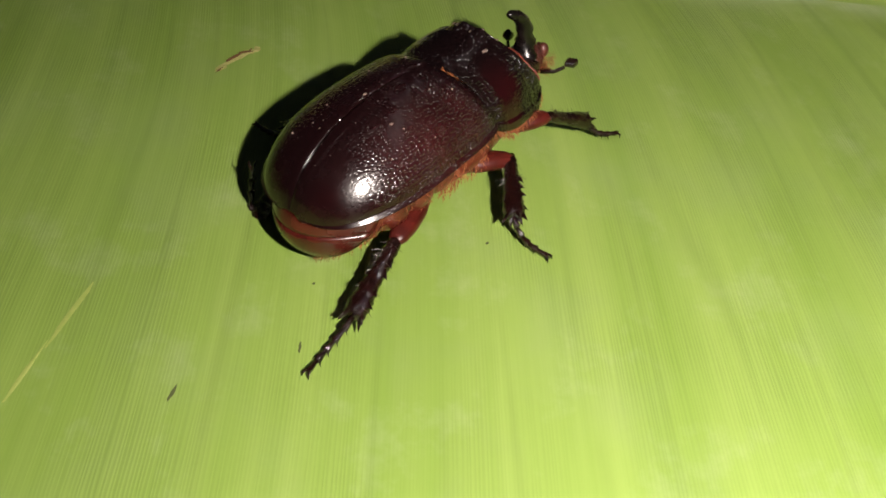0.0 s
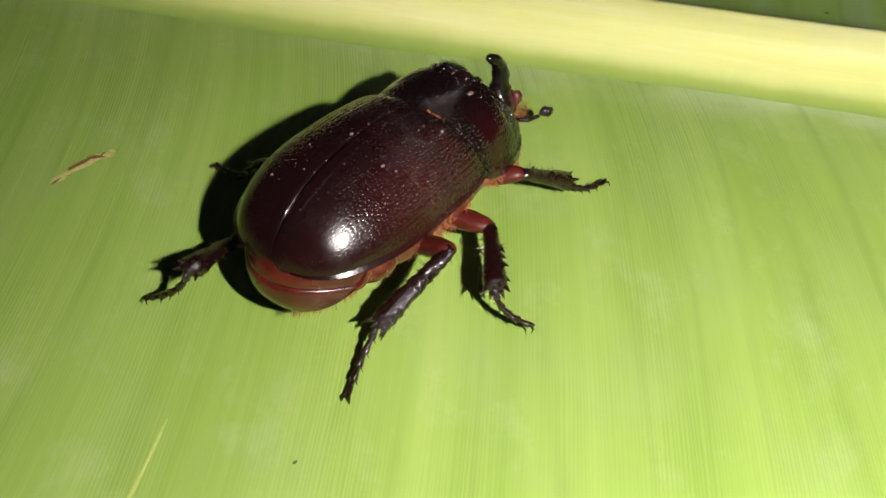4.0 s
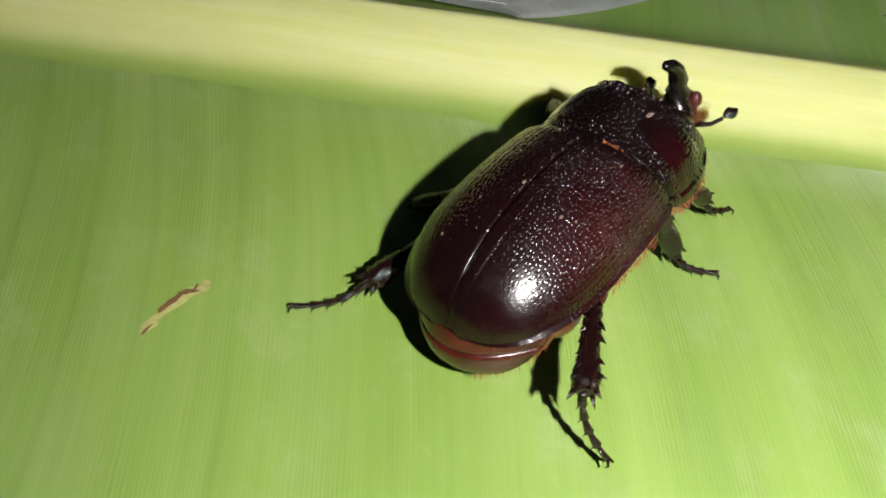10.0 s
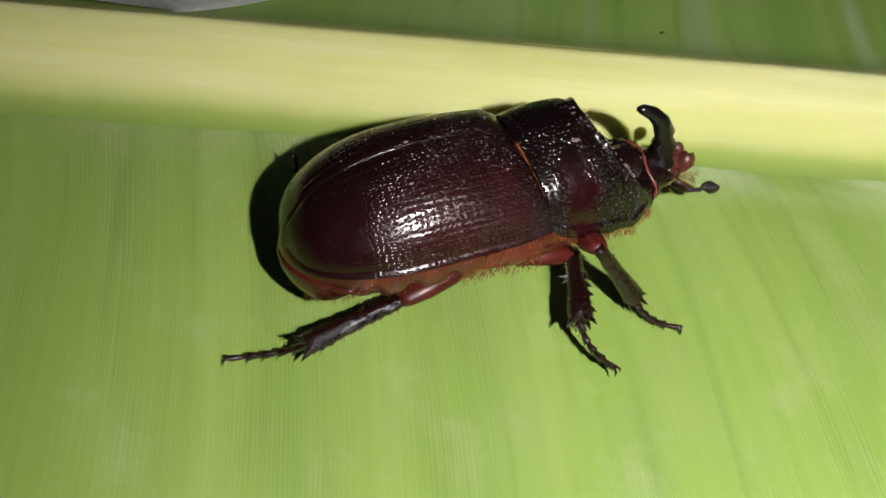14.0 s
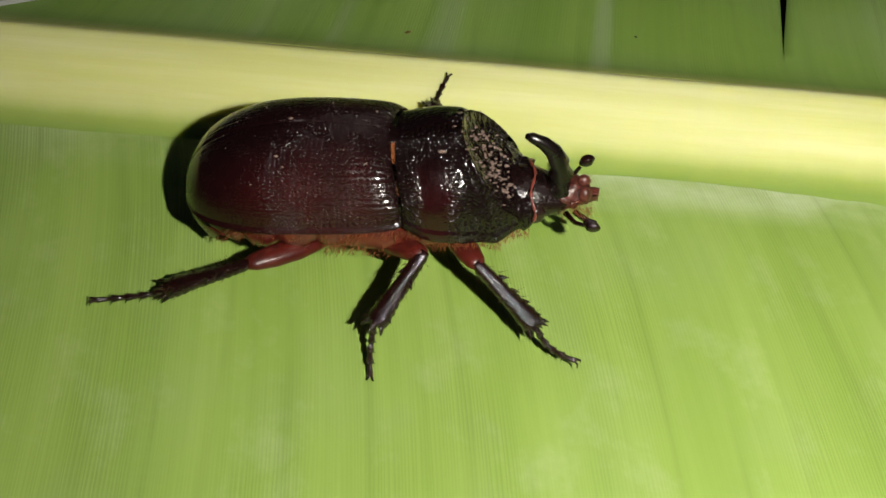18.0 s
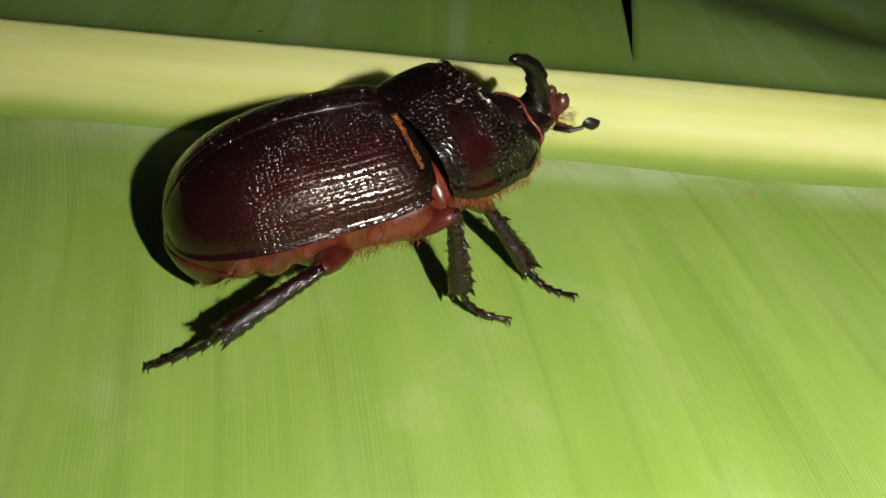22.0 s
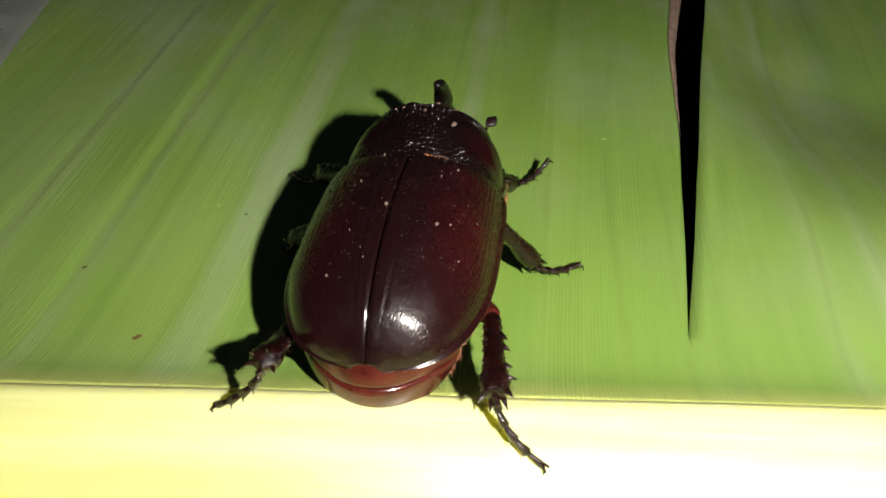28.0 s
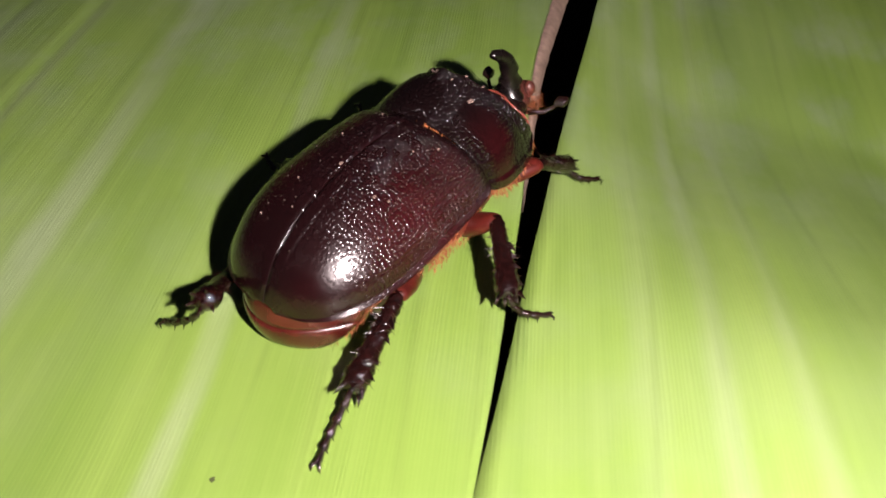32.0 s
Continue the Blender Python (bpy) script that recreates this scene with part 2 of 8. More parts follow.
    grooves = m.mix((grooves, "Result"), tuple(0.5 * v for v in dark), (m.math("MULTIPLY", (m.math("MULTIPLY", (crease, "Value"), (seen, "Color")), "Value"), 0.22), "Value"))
    m.link(grooves, "Result", m.bsdf, "Base Color")
    first = m.bump(depth, "Value", 0.00005, 0.35)
    m.bump(fine, "Fac", 0.0003, 0.25, first)
    rough = m.ramp(blotch, "Fac", (gloss - 0.08,) * 3, (gloss + 0.14,) * 3)
    m.link(rough, "Color", m.bsdf, "Roughness")
    return m.mat


def m_fac(m, node, amount):
    return (m.math("MULTIPLY", (node, "Color"), amount), "Value")


def speckled(name, low, high, scale, rough=0.5, bump=0.0, rough_high=None, specular=0.5):
    m = Nodes(name, low, rough, 0.0, specular)
    grain = m.noise(scale, detail=5.0)
    m.link(m.ramp(grain, "Fac", low, high), "Color", m.bsdf, "Base Color")
    if rough_high is not None:
        wear = m.noise(scale * 0.4)
        m.link(m.ramp(wear, "Fac", (rough,) * 3, (rough_high,) * 3), "Color", m.bsdf, "Roughness")
    if bump:
        m.bump(grain, "Fac", bump)
    return m.mat


def shell_material(name, dark, bright, cell, depth, rough, neck=False):
    """Hard beetle shell: glossy, dented by rows of small pits. UV in plan units: along the body, and out from its middle line."""
    m = Nodes(name, dark, rough, 0.0, 0.34)
    m.bsdf.inputs["Coat Weight"].default_value = 0.22
    m.bsdf.inputs["Coat Roughness"].default_value = 0.16
    uv = m.add("ShaderNodeTexCoord")
    split = m.add("ShaderNodeSeparateXYZ")
    m.link(uv, "UV", split, "Vector")
    sway = m.math("MULTIPLY", (m.math("SUBTRACT", (m.noise(1.0, "UV", (2.2, 2.2, 1), 2.0), "Fac"), 0.5), "Value"), 0.10)
    across = m.math("ADD", (split, "Y"), (sway, "Value"))
    place = m.add("ShaderNodeCombineXYZ")
    m.link(m.math("DIVIDE", (split, "X"), cell[0]), "Value", place, "X")
    m.link(m.math("DIVIDE", (across, "Value"), cell[1]), "Value", place, "Y")
    cells = m.add("ShaderNodeTexVoronoi", Scale=1.0, Randomness=0.65)
    cells.voronoi_dimensions = "2D"
    m.link(place, "Vector", cells, "Vector")
    dent = m.ramp(cells, "Distance", (0, 0, 0), (1, 1, 1), 0.05, 0.42)
    dent.color_ramp.interpolation = "EASE"
    ragged = m.math("MULTIPLY", (m.math("SUBTRACT", (m.noise(1.0, "UV", (5, 5, 1), 4.0), "Fac"), 0.5), "Value"), 0.30)
    along = m.math("ADD", (split, "X"), (ragged, "Value"))
    if neck:
        behind = m.ramp(along, "Value", (0.9,) * 3, (0.03,) * 3, 0.08, 0.22)
        ahead = m.ramp(along, "Value", (0,) * 3, (1,) * 3, 0.38, 0.56)
        crown = m.ramp(m.math("ADD", (split, "Y"), (ragged, "Value")), "Value", (0.8,) * 3, (0,) * 3, 0.16, 0.32)
        where = m.mix((m.mix((behind, "Color"), (ahead, "Color"), 1.0, "LIGHTEN"), "Result"), (crown, "Color"), 1.0, "LIGHTEN")
        side = m.ramp(split, "Y", (0,) * 3, (1,) * 3, 0.28, 0.66)
        red = m.math("MULTIPLY", (side, "Color"), (m.math("SUBTRACT", 1.0, (where, "Result")), "Value"))
    else:
        where = m.mix((m.ramp(m.math("DIVIDE", (along, "Value"), 2.0), "Value", (1,) * 3, (0.05,) * 3, 0.26, 0.76), "Color"), (0.0, 0.0, 0.0), 0.0)
        side = m.ramp(m.math("ADD", (split, "Y"), (ragged, "Value")), "Value", (0.10,) * 3, (1,) * 3, 0.22, 0.72)
        shoulder = m.ramp(along, "Value", (0.15,) * 3, (1,) * 3, 0.02, 0.26)
        tail = m.ramp(m.math("DIVIDE", (along, "Value"), 2.0), "Value", (1,) * 3, (0.22,) * 3, 0.45, 0.80)
        red = m.math("MULTIPLY", (m.math("MULTIPLY", (side, "Color"), (shoulder, "Color")), "Value"), (tail, "Color"))
    cloud = m.ramp(m.noise(260.0, detail=4.0), "Fac", (0.45,) * 3, (1,) * 3)
    m.link(m.mix(dark, bright, (m.math("MULTIPLY", (red, "Value"), (cloud, "Color")), "Value")), "Result", m.bsdf, "Base Color")
    pitted = m.math("MULTIPLY", (dent, "Color"), (where, "Result"))
    lines = m.math("MULTIPLY", (m.math("SINE", (m.math("MULTIPLY", (across, "Value"), 2 * math.pi / (2.0 * cell[1])), "Value")), "Value"), 0.0 if neck else 0.15)
    relief = m.math("ADD", (pitted, "Value"), (m.math("MULTIPLY", (lines, "Value"), (where, "Result")), "Value"))
    first = m.bump(relief, "Value", depth, 1.0)
    sand = m.math("MULTIPLY", (m.noise(3600.0, detail=3.0), "Fac"), (where, "Result"))
    first = m.bump(sand, "Value", 0.00004 if neck else 0.00002, 0.7, first)
    last = m.bump(m.noise(900.0, detail=2.0), "Fac", 0.00003, 0.25, first)
    m.link(last, "Normal", m.bsdf, "Coat Normal")
    m.link(m.ramp(m.noise(420.0, detail=5.0), "Fac", (rough - 0.05,) * 3, (rough + 0.12,) * 3), "Color", m.bsdf, "Roughness")
    return m.mat


NEAR = leaf_material("leaf_green", (0.150, 0.243, 0.040), (0.212, 0.306, 0.070), 0.033, wax_sheen=0.95)
# same leaf for the far half, its shade put into darker greens
FAR = leaf_material("leaf_green_painted_shade", (0.120, 0.215, 0.033), (0.176, 0.280, 0.056), 0.034, 0.48, FAR_STREAKS, haze=True, vein=0.2)
VEIN = speckled("pale_vein", (0.20, 0.32, 0.075), (0.27, 0.38, 0.13), 500.0, 0.5)
DRY = speckled("dried_leaf_edge", (0.14, 0.09, 0.065), (0.27, 0.19, 0.145), 700.0, 0.7, 0.0001)
BLOTCH = speckled("yellow_brown_blotch", (0.26, 0.26, 0.075), (0.37, 0.35, 0.13), 1800.0, 0.7, 0.00005)
SCAR = speckled("leaf_scar_brown", (0.060, 0.026, 0.010), (0.17, 0.085, 0.028), 1800.0, 0.7, 0.00005)
TICK = speckled("dark_leaf_tick", (0.03, 0.045, 0.01), (0.06, 0.07, 0.02), 2500.0, 0.7)
PINK = speckled("pinkish_leaf_spot", (0.22, 0.20, 0.075), (0.29, 0.245, 0.10), 2500.0, 0.6)
STRAW = speckled("yellow_leaf_streak", (0.235, 0.310, 0.07), (0.310, 0.345, 0.10), 1500.0, 0.55)
SOIL = speckled("dark_soil", (0.012, 0.009, 0.006), (0.035, 0.027, 0.018), 120.0, 0.9, 0.002)
ELYTRA = shell_material("maroon_elytra_shell", (0.0050, 0.0015, 0.0017), (0.0215, 0.0022, 0.0028), (0.043, 0.038), 0.00012, 0.21)
PRONOTUM = shell_material("black_maroon_shell", (0.0036, 0.0014, 0.0015), (0.0150, 0.0018, 0.0022), (0.048, 0.044), 0.00016, 0.17, True)
BELLY = speckled("red_brown_abdomen", (0.045, 0.0070, 0.0042), (0.105, 0.0180, 0.0090), 500.0, 0.20, 0.00008, 0.42)
RUMP = speckled("glossy_red_rump", (0.025, 0.0032, 0.0024), (0.056, 0.0085, 0.0055), 420.0, 0.16, 0.00004, 0.34)
LIMB = speckled("dark_red_limb", (0.0028, 0.0012, 0.0011), (0.0110, 0.0024, 0.0020), 1700.0, 0.09, 0.00048, 0.22, 0.55)
THIGH = speckled("red_thigh", (0.026, 0.0034, 0.0025), (0.064, 0.0080, 0.0050), 600.0, 0.24, 0.00007, 0.42, 0.32)
BLACK = speckled("black_horn", (0.0025, 0.0017, 0.0017), (0.005, 0.0028, 0.0025), 800.0, 0.2, 0.00004, 0.34, 0.40)
HEAD = speckled("rough_black_head", (0.0025, 0.0016, 0.0016), (0.009, 0.0030, 0.0026), 1300.0, 0.18, 0.00030, 0.34, 0.45)
EYE = speckled("brown_black_eye", (0.010, 0.0055, 0.0045), (0.016, 0.0085, 0.0070), 2500.0, 0.12, 0.0, 0.2)
MARGIN = speckled("red_neck_margin", (0.085, 0.015, 0.010), (0.17, 0.040, 0.025), 1500.0, 0.35, 0.00004)
HAIR = speckled("orange_hair", (0.13, 0.036, 0.012), (0.24, 0.075, 0.026), 900.0, 0.5)
BRISTLE = speckled("dark_brown_bristle", (0.010, 0.0045, 0.003), (0.035, 0.013, 0.007), 1500.0, 0.35)
NAPE = speckled("bright_orange_hair", (0.22, 0.065, 0.018), (0.36, 0.12, 0.04), 900.0, 0.5)
FACE = speckled("red_brown_face", (0.022, 0.0058, 0.0044), (0.090, 0.0240, 0.0160), 1100.0, 0.35, 0.00022)
GRIT = speckled("brown_grit", (0.035, 0.022, 0.018), (0.085, 0.06, 0.05), 1500.0, 0.8)
DUST = speckled("pale_dust", (0.085, 0.055, 0.043), (0.17, 0.115, 0.095), 1500.0, 0.85)


def rib_material():
    m = Nodes("pale_midrib", (0.55, 0.52, 0.16), 0.34)
    along = m.noise(1.0, "UV", (0.18, 3.0, 1), 4.0)
    tint = m.ramp(along, "Fac", (0.44, 0.465, 0.165), (0.52, 0.535, 0.27), 0.35, 0.65)
    fibre = m.noise(1.0, "UV", (1.2, 26.0, 1), 3.0)
    m.link(m.mix((tint, "Color"), (0.44, 0.42, 0.13), m_fac(m, m.ramp(fibre, "Fac", (0, 0, 0), (1, 1, 1), 0.5, 0.75), 0.25)), "Result", m.bsdf, "Base Color")
    m.bump(fibre, "Fac", 0.00006, 0.3)
    uv = m.add("ShaderNodeTexCoord")
    split = m.add("ShaderNodeSeparateXYZ")
    m.link(uv, "UV", split, "Vector")
    ragged = m.math("ADD", (split, "Y"), (m.math("MULTIPLY", (m.math("SUBTRACT", (m.noise(1.0, "UV", (2.5, 2.0, 1), 4.0), "Fac"), 0.5), "Value"), 0.10), "Value"))
    foot = m.ramp(ragged, "Value", (0.200, 0.300, 0.062), (0.35, 0.40, 0.115), 0.10, 0.40)
    blend = m.ramp(ragged, "Value", (0, 0, 0), (1, 1, 1), 0.24, 0.50)
    whole = m.bsdf.inputs["Base Color"].links[0].from_node
    m.link(m.mix((foot, "Color"), (whole, "Result"), (blend, "Color")), "Result", m.bsdf, "Base Color")
    m.bsdf.inputs["Subsurface Weight"].default_value = 0.55
    m.bsdf.inputs["Subsurface Radius"].default_value = (1.0, 0.85, 0.22)
    m.bsdf.inputs["Subsurface Scale"].default_value = 0.003
    return m.mat


RIB = rib_material()


def bag_material(name, alpha, low, high):
    """Thin cloudy film: smooth and half clear, with whitened creases."""
    m = Nodes(name, low, 0.30)
    soft = m.noise(60.0, detail=3.0)
    film = m.ramp(soft, "Fac", low, high)
    crack = m.add("ShaderNodeTexVoronoi", Scale=85.0)
    crack.feature = "DISTANCE_TO_EDGE"
    warp = m.mix((m.coords(), "Vector"), (m.noise(90.0, detail=4.0), "Color"), 0.02)
    m.link(warp, "Result", crack, "Vector")
    fold = m.ramp(crack, "Distance", (1,) * 3, (0,) * 3, 0.0, 0.05)
    here = m.ramp(m.noise(110.0, detail=3.0), "Fac", (0,) * 3, (1,) * 3, 0.48, 0.60)
    white = m.math("MULTIPLY", (fold, "Color"), (here, "Color"))
    m.link(m.mix((film, "Color"), (0.34, 0.33, 0.33), (m.math("MULTIPLY", (white, "Value"), 0.32), "Value")), "Result", m.bsdf, "Base Color")
    m.link(m.math("ADD", (m.math("MULTIPLY", (white, "Value"), 0.2), "Value"), alpha), "Value", m.bsdf, "Alpha")
    m.bump(soft, "Fac", 0.0008, 0.4, m.bump(white, "Value", 0.0001, 0.4))
    m.link(m.ramp(m.noise(300.0), "Fac", (0.24,) * 3, (0.5,) * 3), "Color", m.bsdf, "Roughness")
    return m.mat


BAG = bag_material("grey_plastic_film", 0.70, (0.175, 0.185, 0.175), (0.24, 0.25, 0.235))
BAG_FOLD = bag_material("folded_plastic_film", 0.45, (0.24, 0.235, 0.23), (0.34, 0.33, 0.32))
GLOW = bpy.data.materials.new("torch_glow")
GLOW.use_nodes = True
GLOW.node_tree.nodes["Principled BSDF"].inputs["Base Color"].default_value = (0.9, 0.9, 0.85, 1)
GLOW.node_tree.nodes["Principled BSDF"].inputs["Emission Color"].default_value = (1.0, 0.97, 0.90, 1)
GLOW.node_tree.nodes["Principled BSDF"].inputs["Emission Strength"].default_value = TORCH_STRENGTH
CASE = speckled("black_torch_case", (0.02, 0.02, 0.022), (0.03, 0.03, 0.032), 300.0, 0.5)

# ---------------------------------------------------------------- ground and leaf
RIB_Y, RIB_Z = 0.92, 0.466  # crest of the midrib
FOOT_Z, FALL = 0.19, -0.10  # the far blade at the crest, and its slope
LEFT, RIGHT = -9.0, 21.0


def wave(x, y, size):
    return size * noise.noise(Vector((0.55 * x, 0.16 * y, 3.3)))


def near_height(x, y):
    drop = -0.010 * max(0.0, -y - 8.5) ** 2 - 0.62 * max(0.0, -y - 10.5) ** 2
    lane = x - near_lean(y)
    fold = math.sin(2 * math.pi * lane / 0.62 + 3.0 * noise.noise(Vector((0.7 * lane, 0.1 * y, 8)))) + 0.6 * math.sin(2 * math.pi * lane / 1.43 + 1.0)
    drop += 0.0065 * fold * min(1.0, -y / 1.6) * (0.5 + noise.noise(Vector((0.5 * lane, 0.3 * y, 1))))
    return drop + wave(x + 0.1 * y, y, 0.05) * min(1.0, -y / 2) + 0.012 * math.sin(2.1 * (x + 0.12 * y)) * min(1.0, -y / 1.5)


def tear_left(y):
    return curve(y, [(2.0, 10.22), (3.4, 10.46), (4.6, 10.64), (5.5, 10.78), (7.0, 10.96), (8.2, 11.12), (9.9, 11.46), (11.2, 11.75), (14, 12.5), (19, 13.5)])


def tear_right(y):
    return curve(y, [(2.0, 10.22), (3.4, 10.54), (4.6, 10.79), (5.5, 10.99), (6.4, 11.18), (7.8, 11.49), (9.9, 11.98), (11.3, 12.31), (14, 13.25), (19, 14.8)])


def far_height(x, y):
    bend = 0.003 * max(0.0, y - 6.0) ** 2
    if x > tear_right(y) - 0.001:  # the torn half dips to a soft fold and comes up again behind it
        dip = max(0.0, min(1.0, (x - tear_right(y) + 0.25) / 1.6))
        fold = y + 0.35 * (x - 13)
        step = max(0.0, min(1.0, (fold - 3.2) / 6.2))
        bend += dip * (0.95 * step * step * (3 - 2 * step) - 0.11 * max(0.0, fold - 9.6))
    bend += 0.07 * max(0.0, x - 11.3) * max(0.0, min(1.0, (y - 2.2) / 2.5)) + 0.012 * max(0.0, x - 12.2) ** 1.5 * max(0.0, min(1.0, (y - 2.5) / 4.0))
    open_up = max(0.0, min(1.0, (y - 1.9) / 3.0))
    beyond = max(0.0, min(1.0, (y - 5.0) / 3.0))
    if x <= tear_left(y) + 0.001:
        bend += (0.03 - 0.08 * beyond) * open_up * math.exp(-(tear_left(y) - x) / 0.30)
    else:
        bend += (-0.04 + 0.06 * beyond) * open_up * math.exp(-abs(x - tear_right(y)) / 0.40)
    vein = x - 0.10 * (y - 1)
    bend += 0.026 * min(1.0, max(0.0, y - 1.6)) * math.exp(-((vein - 4.76) / 0.07) ** 2) + 0.016 * min(1.0, max(0.0, y - 1.6)) * math.exp(-((vein - 3.84) / 0.06) ** 2)
    return FOOT_Z + FALL * (y - RIB_Y) + 0.262 * math.exp(-max(0.0, y - 0.98) / 0.4) - bend + wave(x, y + 9, 0.07) * min(1.0, (y - 1) / 2)


def near_lean(y):
    """How far a lateral vein of the near blade has run along the leaf at y."""
    return 0.95 * (1 - math.exp(y / 3.2)) - 0.02 * y


def far_lean(y):
    return 0.10 * (y - 1)


def leaf_strip(name, x_of, low, high, height, lean, material, parent, columns, rows, label=""):
    """One blade: x_of(i, y) gives its x, its y runs from low to high."""
    def point(i, j):
        y = low + (high - low) * j
        x = x_of(i, y)
        return x, y, height(x, y)

    def uv(i, j):
        y = low + (high - low) * j
        return x_of(i, y) - lean(y), y
    bm = sheet(columns, rows, point, uv)
    ob = part(name, bm, material, parent, label)
    solid = ob.modifiers.new("thickness", "SOLIDIFY")
    solid.thickness, solid.offset = 0.018 * U, -1
    return ob


def far_edge(y):
    """The torn end of the far blade, beside the plastic."""
    return curve(y, [(0.9, 0.47), (1.15, 0.62), (1.5, 1.07), (2.0, 1.72), (2.6, 2.37), (3.4, 2.82), (5.0, 2.75), (6.0, 2.8), (10.0, 2.6), (14, 2.4)])


ground = part("ground", sheet(24, 24, lambda i, j: (5 + math.copysign(abs(2 * i - 1) ** 5, 2 * i - 1) * 9000, 2 + math.copysign(abs(2 * j - 1) ** 5, 2 * j - 1) * 9000, -2.95)), SOIL)
tagged(ground, "dark bare soil under the leaf at night", "ground", kind="structure")

leaf = thing("banana_leaf", "fresh green banana leaf with a pale yellow midrib and a tear", "leaf")
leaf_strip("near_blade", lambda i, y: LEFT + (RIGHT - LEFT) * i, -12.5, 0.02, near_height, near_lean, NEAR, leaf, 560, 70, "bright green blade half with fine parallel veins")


def rib_point(i, j):
    x = LEFT + (RIGHT - LEFT) * i
    knots = [(0.0, -0.34, -0.012), (0.10, -0.14, 0.010), (0.22, 0.05, 0.060), (0.40, 0.29, 0.205), (0.62, 0.56, 0.375), (0.85, 0.82, 0.465), (0.93, RIB_Y, RIB_Z), (0.97, 0.99, 0.40), (1.0, 1.04, 0.05)]
    y = curve(j, [(k[0], k[1]) for k in knots])
    z = curve(j, [(k[0], k[2]) for k in knots])
    return x, y, z + wave(x, 0, 0.02)


part("midrib", sheet(200, 44, rib_point, lambda i, j: (LEFT + (RIGHT - LEFT) * i, 1.3 * j)), RIB, leaf, "raised pale yellow midrib")


def far_blade():
    """Both sides of the tear in one sheet, parted beyond the tear's tip."""
    ys = [0.93 + 18.07 * (n / 80) ** 1.15 for n in range(81)]
    bm = bmesh.new()
    layer = bm.loops.layers.uv.new("UVMap")
    for x_of, columns in ((lambda i, y: LEFT + (tear_left(y) - LEFT) * i, 300), (lambda i, y: tear_right(y) + (RIGHT - tear_right(y)) * i, 70)):
        grid = [[bm.verts.new((x_of(n / columns, y), y, far_height(x_of(n / columns, y), y))) for y in ys] for n in range(columns + 1)]
        for n in range(columns):
            for k in range(len(ys) - 1):
                face = bm.faces.new((grid[n][k], grid[n + 1][k], grid[n + 1][k + 1], grid[n][k + 1]))
                for loop in face.loops:
                    loop[layer].uv = loop.vert.co.x - far_lean(loop.vert.co.y), loop.vert.co.y
    bmesh.ops.remove_doubles(bm, verts=[v for v in bm.verts if v.co.y < 2.05 and abs(v.co.x - 10.22) < 0.3], dist=0.002)
    ob = part("far_blade", bm, FAR, leaf, "far blade half with shade painted into its green and a long tear")
    solid = ob.modifiers.new("thickness", "SOLIDIFY")
    solid.thickness, solid.offset = 0.018 * U, -1


far_blade()

# the curled brown lip of the tear
def lip_point(i, j):
    y = 5.6 + 10.4 * i
    x = tear_left(y)
    swell = min(1.0, 2.0 * i) ** 0.7
    return (x + 0.012 - 0.06 * (1 - j) * swell + swell * 0.13 * math.sin(1.7 * j) + 0.012 * noise.noise(Vector((5 * y, j, 3))), y,
            far_height(x, y) + 0.02 - 0.16 * j * j)


part("dry_edge", sheet(60, 6, lip_point), DRY, leaf, "dried brown curled edge of the tear")


def stain(name, x, y, length, width, angle, material, height, label, seed=0, lift=0.004):
    """A small ragged patch grown into the leaf."""
    rng = random.Random(seed)
    bm = bmesh.new()
    ring = []
    for k in range(14):
        a = 2 * math.pi * k / 14
        r = rng.uniform(0.6, 1.0)
        px, py = 0.5 * length * math.cos(a) * r, 0.5 * width * math.sin(a) * r
        px, py = px * math.cos(angle) - py * math.sin(angle), px * math.sin(angle) + py * math.cos(angle)
        ring.append(bm.verts.new((x + px, y + py, height(x + px, y + py) + lift)))
    hub = bm.verts.new((x, y, height(x, y) + lift + 0.005))
    for k in range(14):
        bm.faces.new((hub, ring[k], ring[(k + 1) % 14]))
    return part(name, bm, material, leaf, label)


for x, y, length, width, degrees, material, label in (
        (-1.83, -2.80, 0.10, 0.16, 10, BLOTCH, ""),
        (-1.95, -2.92, 0.14, 0.05, 5, BLOTCH, ""),
        (-2.17, -3.34, 0.16, 0.035, 66, SCAR, ""),
        (-1.90, -2.84, 0.10, 0.03, 75, SCAR, ""),
        (-2.04, -3.06, 0.50, 0.13, 58, BLOTCH, "yellow-brown blotch"),
        (-1.90, -2.88, 0.24, 0.12, 20, BLOTCH, ""),
        (-2.16, -3.28, 0.24, 0.12, 60, BLOTCH, ""),
        (-2.06, -3.04, 0.38, 0.06, 58, SCAR, "rust-red scar"),
        (-1.95, -2.90, 0.20, 0.06, 20, SCAR, ""),
        (-0.64, -7.58, 0.16, 0.03, 92, TICK, "dark tick"),
        (-1.57, -8.20, 0.26, 0.04, 80, TICK, "dark tick"),
        (-0.63, -6.78, 0.05, 0.03, 60, TICK, ""),
        (0.93, -6.04, 0.06, 0.04, 60, TICK, ""),
        (-2.62, -7.36, 1.05, 0.07, 78, STRAW, "yellow streak"),
        (-0.17, -6.35, 1.30, 0.04, 88, STRAW, "yellow streak"),
        (-2.78, -8.10, 0.9, 0.05, 80, STRAW, ""),
        (11.01, -0.53, 0.16, 0.09, 60, PINK, "pinkish spot"),
        (12.86, -0.29, 0.16, 0.09, 70, PINK, "pinkish spot")):
    stain("leaf_mark", x, y, length, width, radians(degrees), material, near_height, label, int(100 * x), 0.010 if material is SCAR else 0.004)
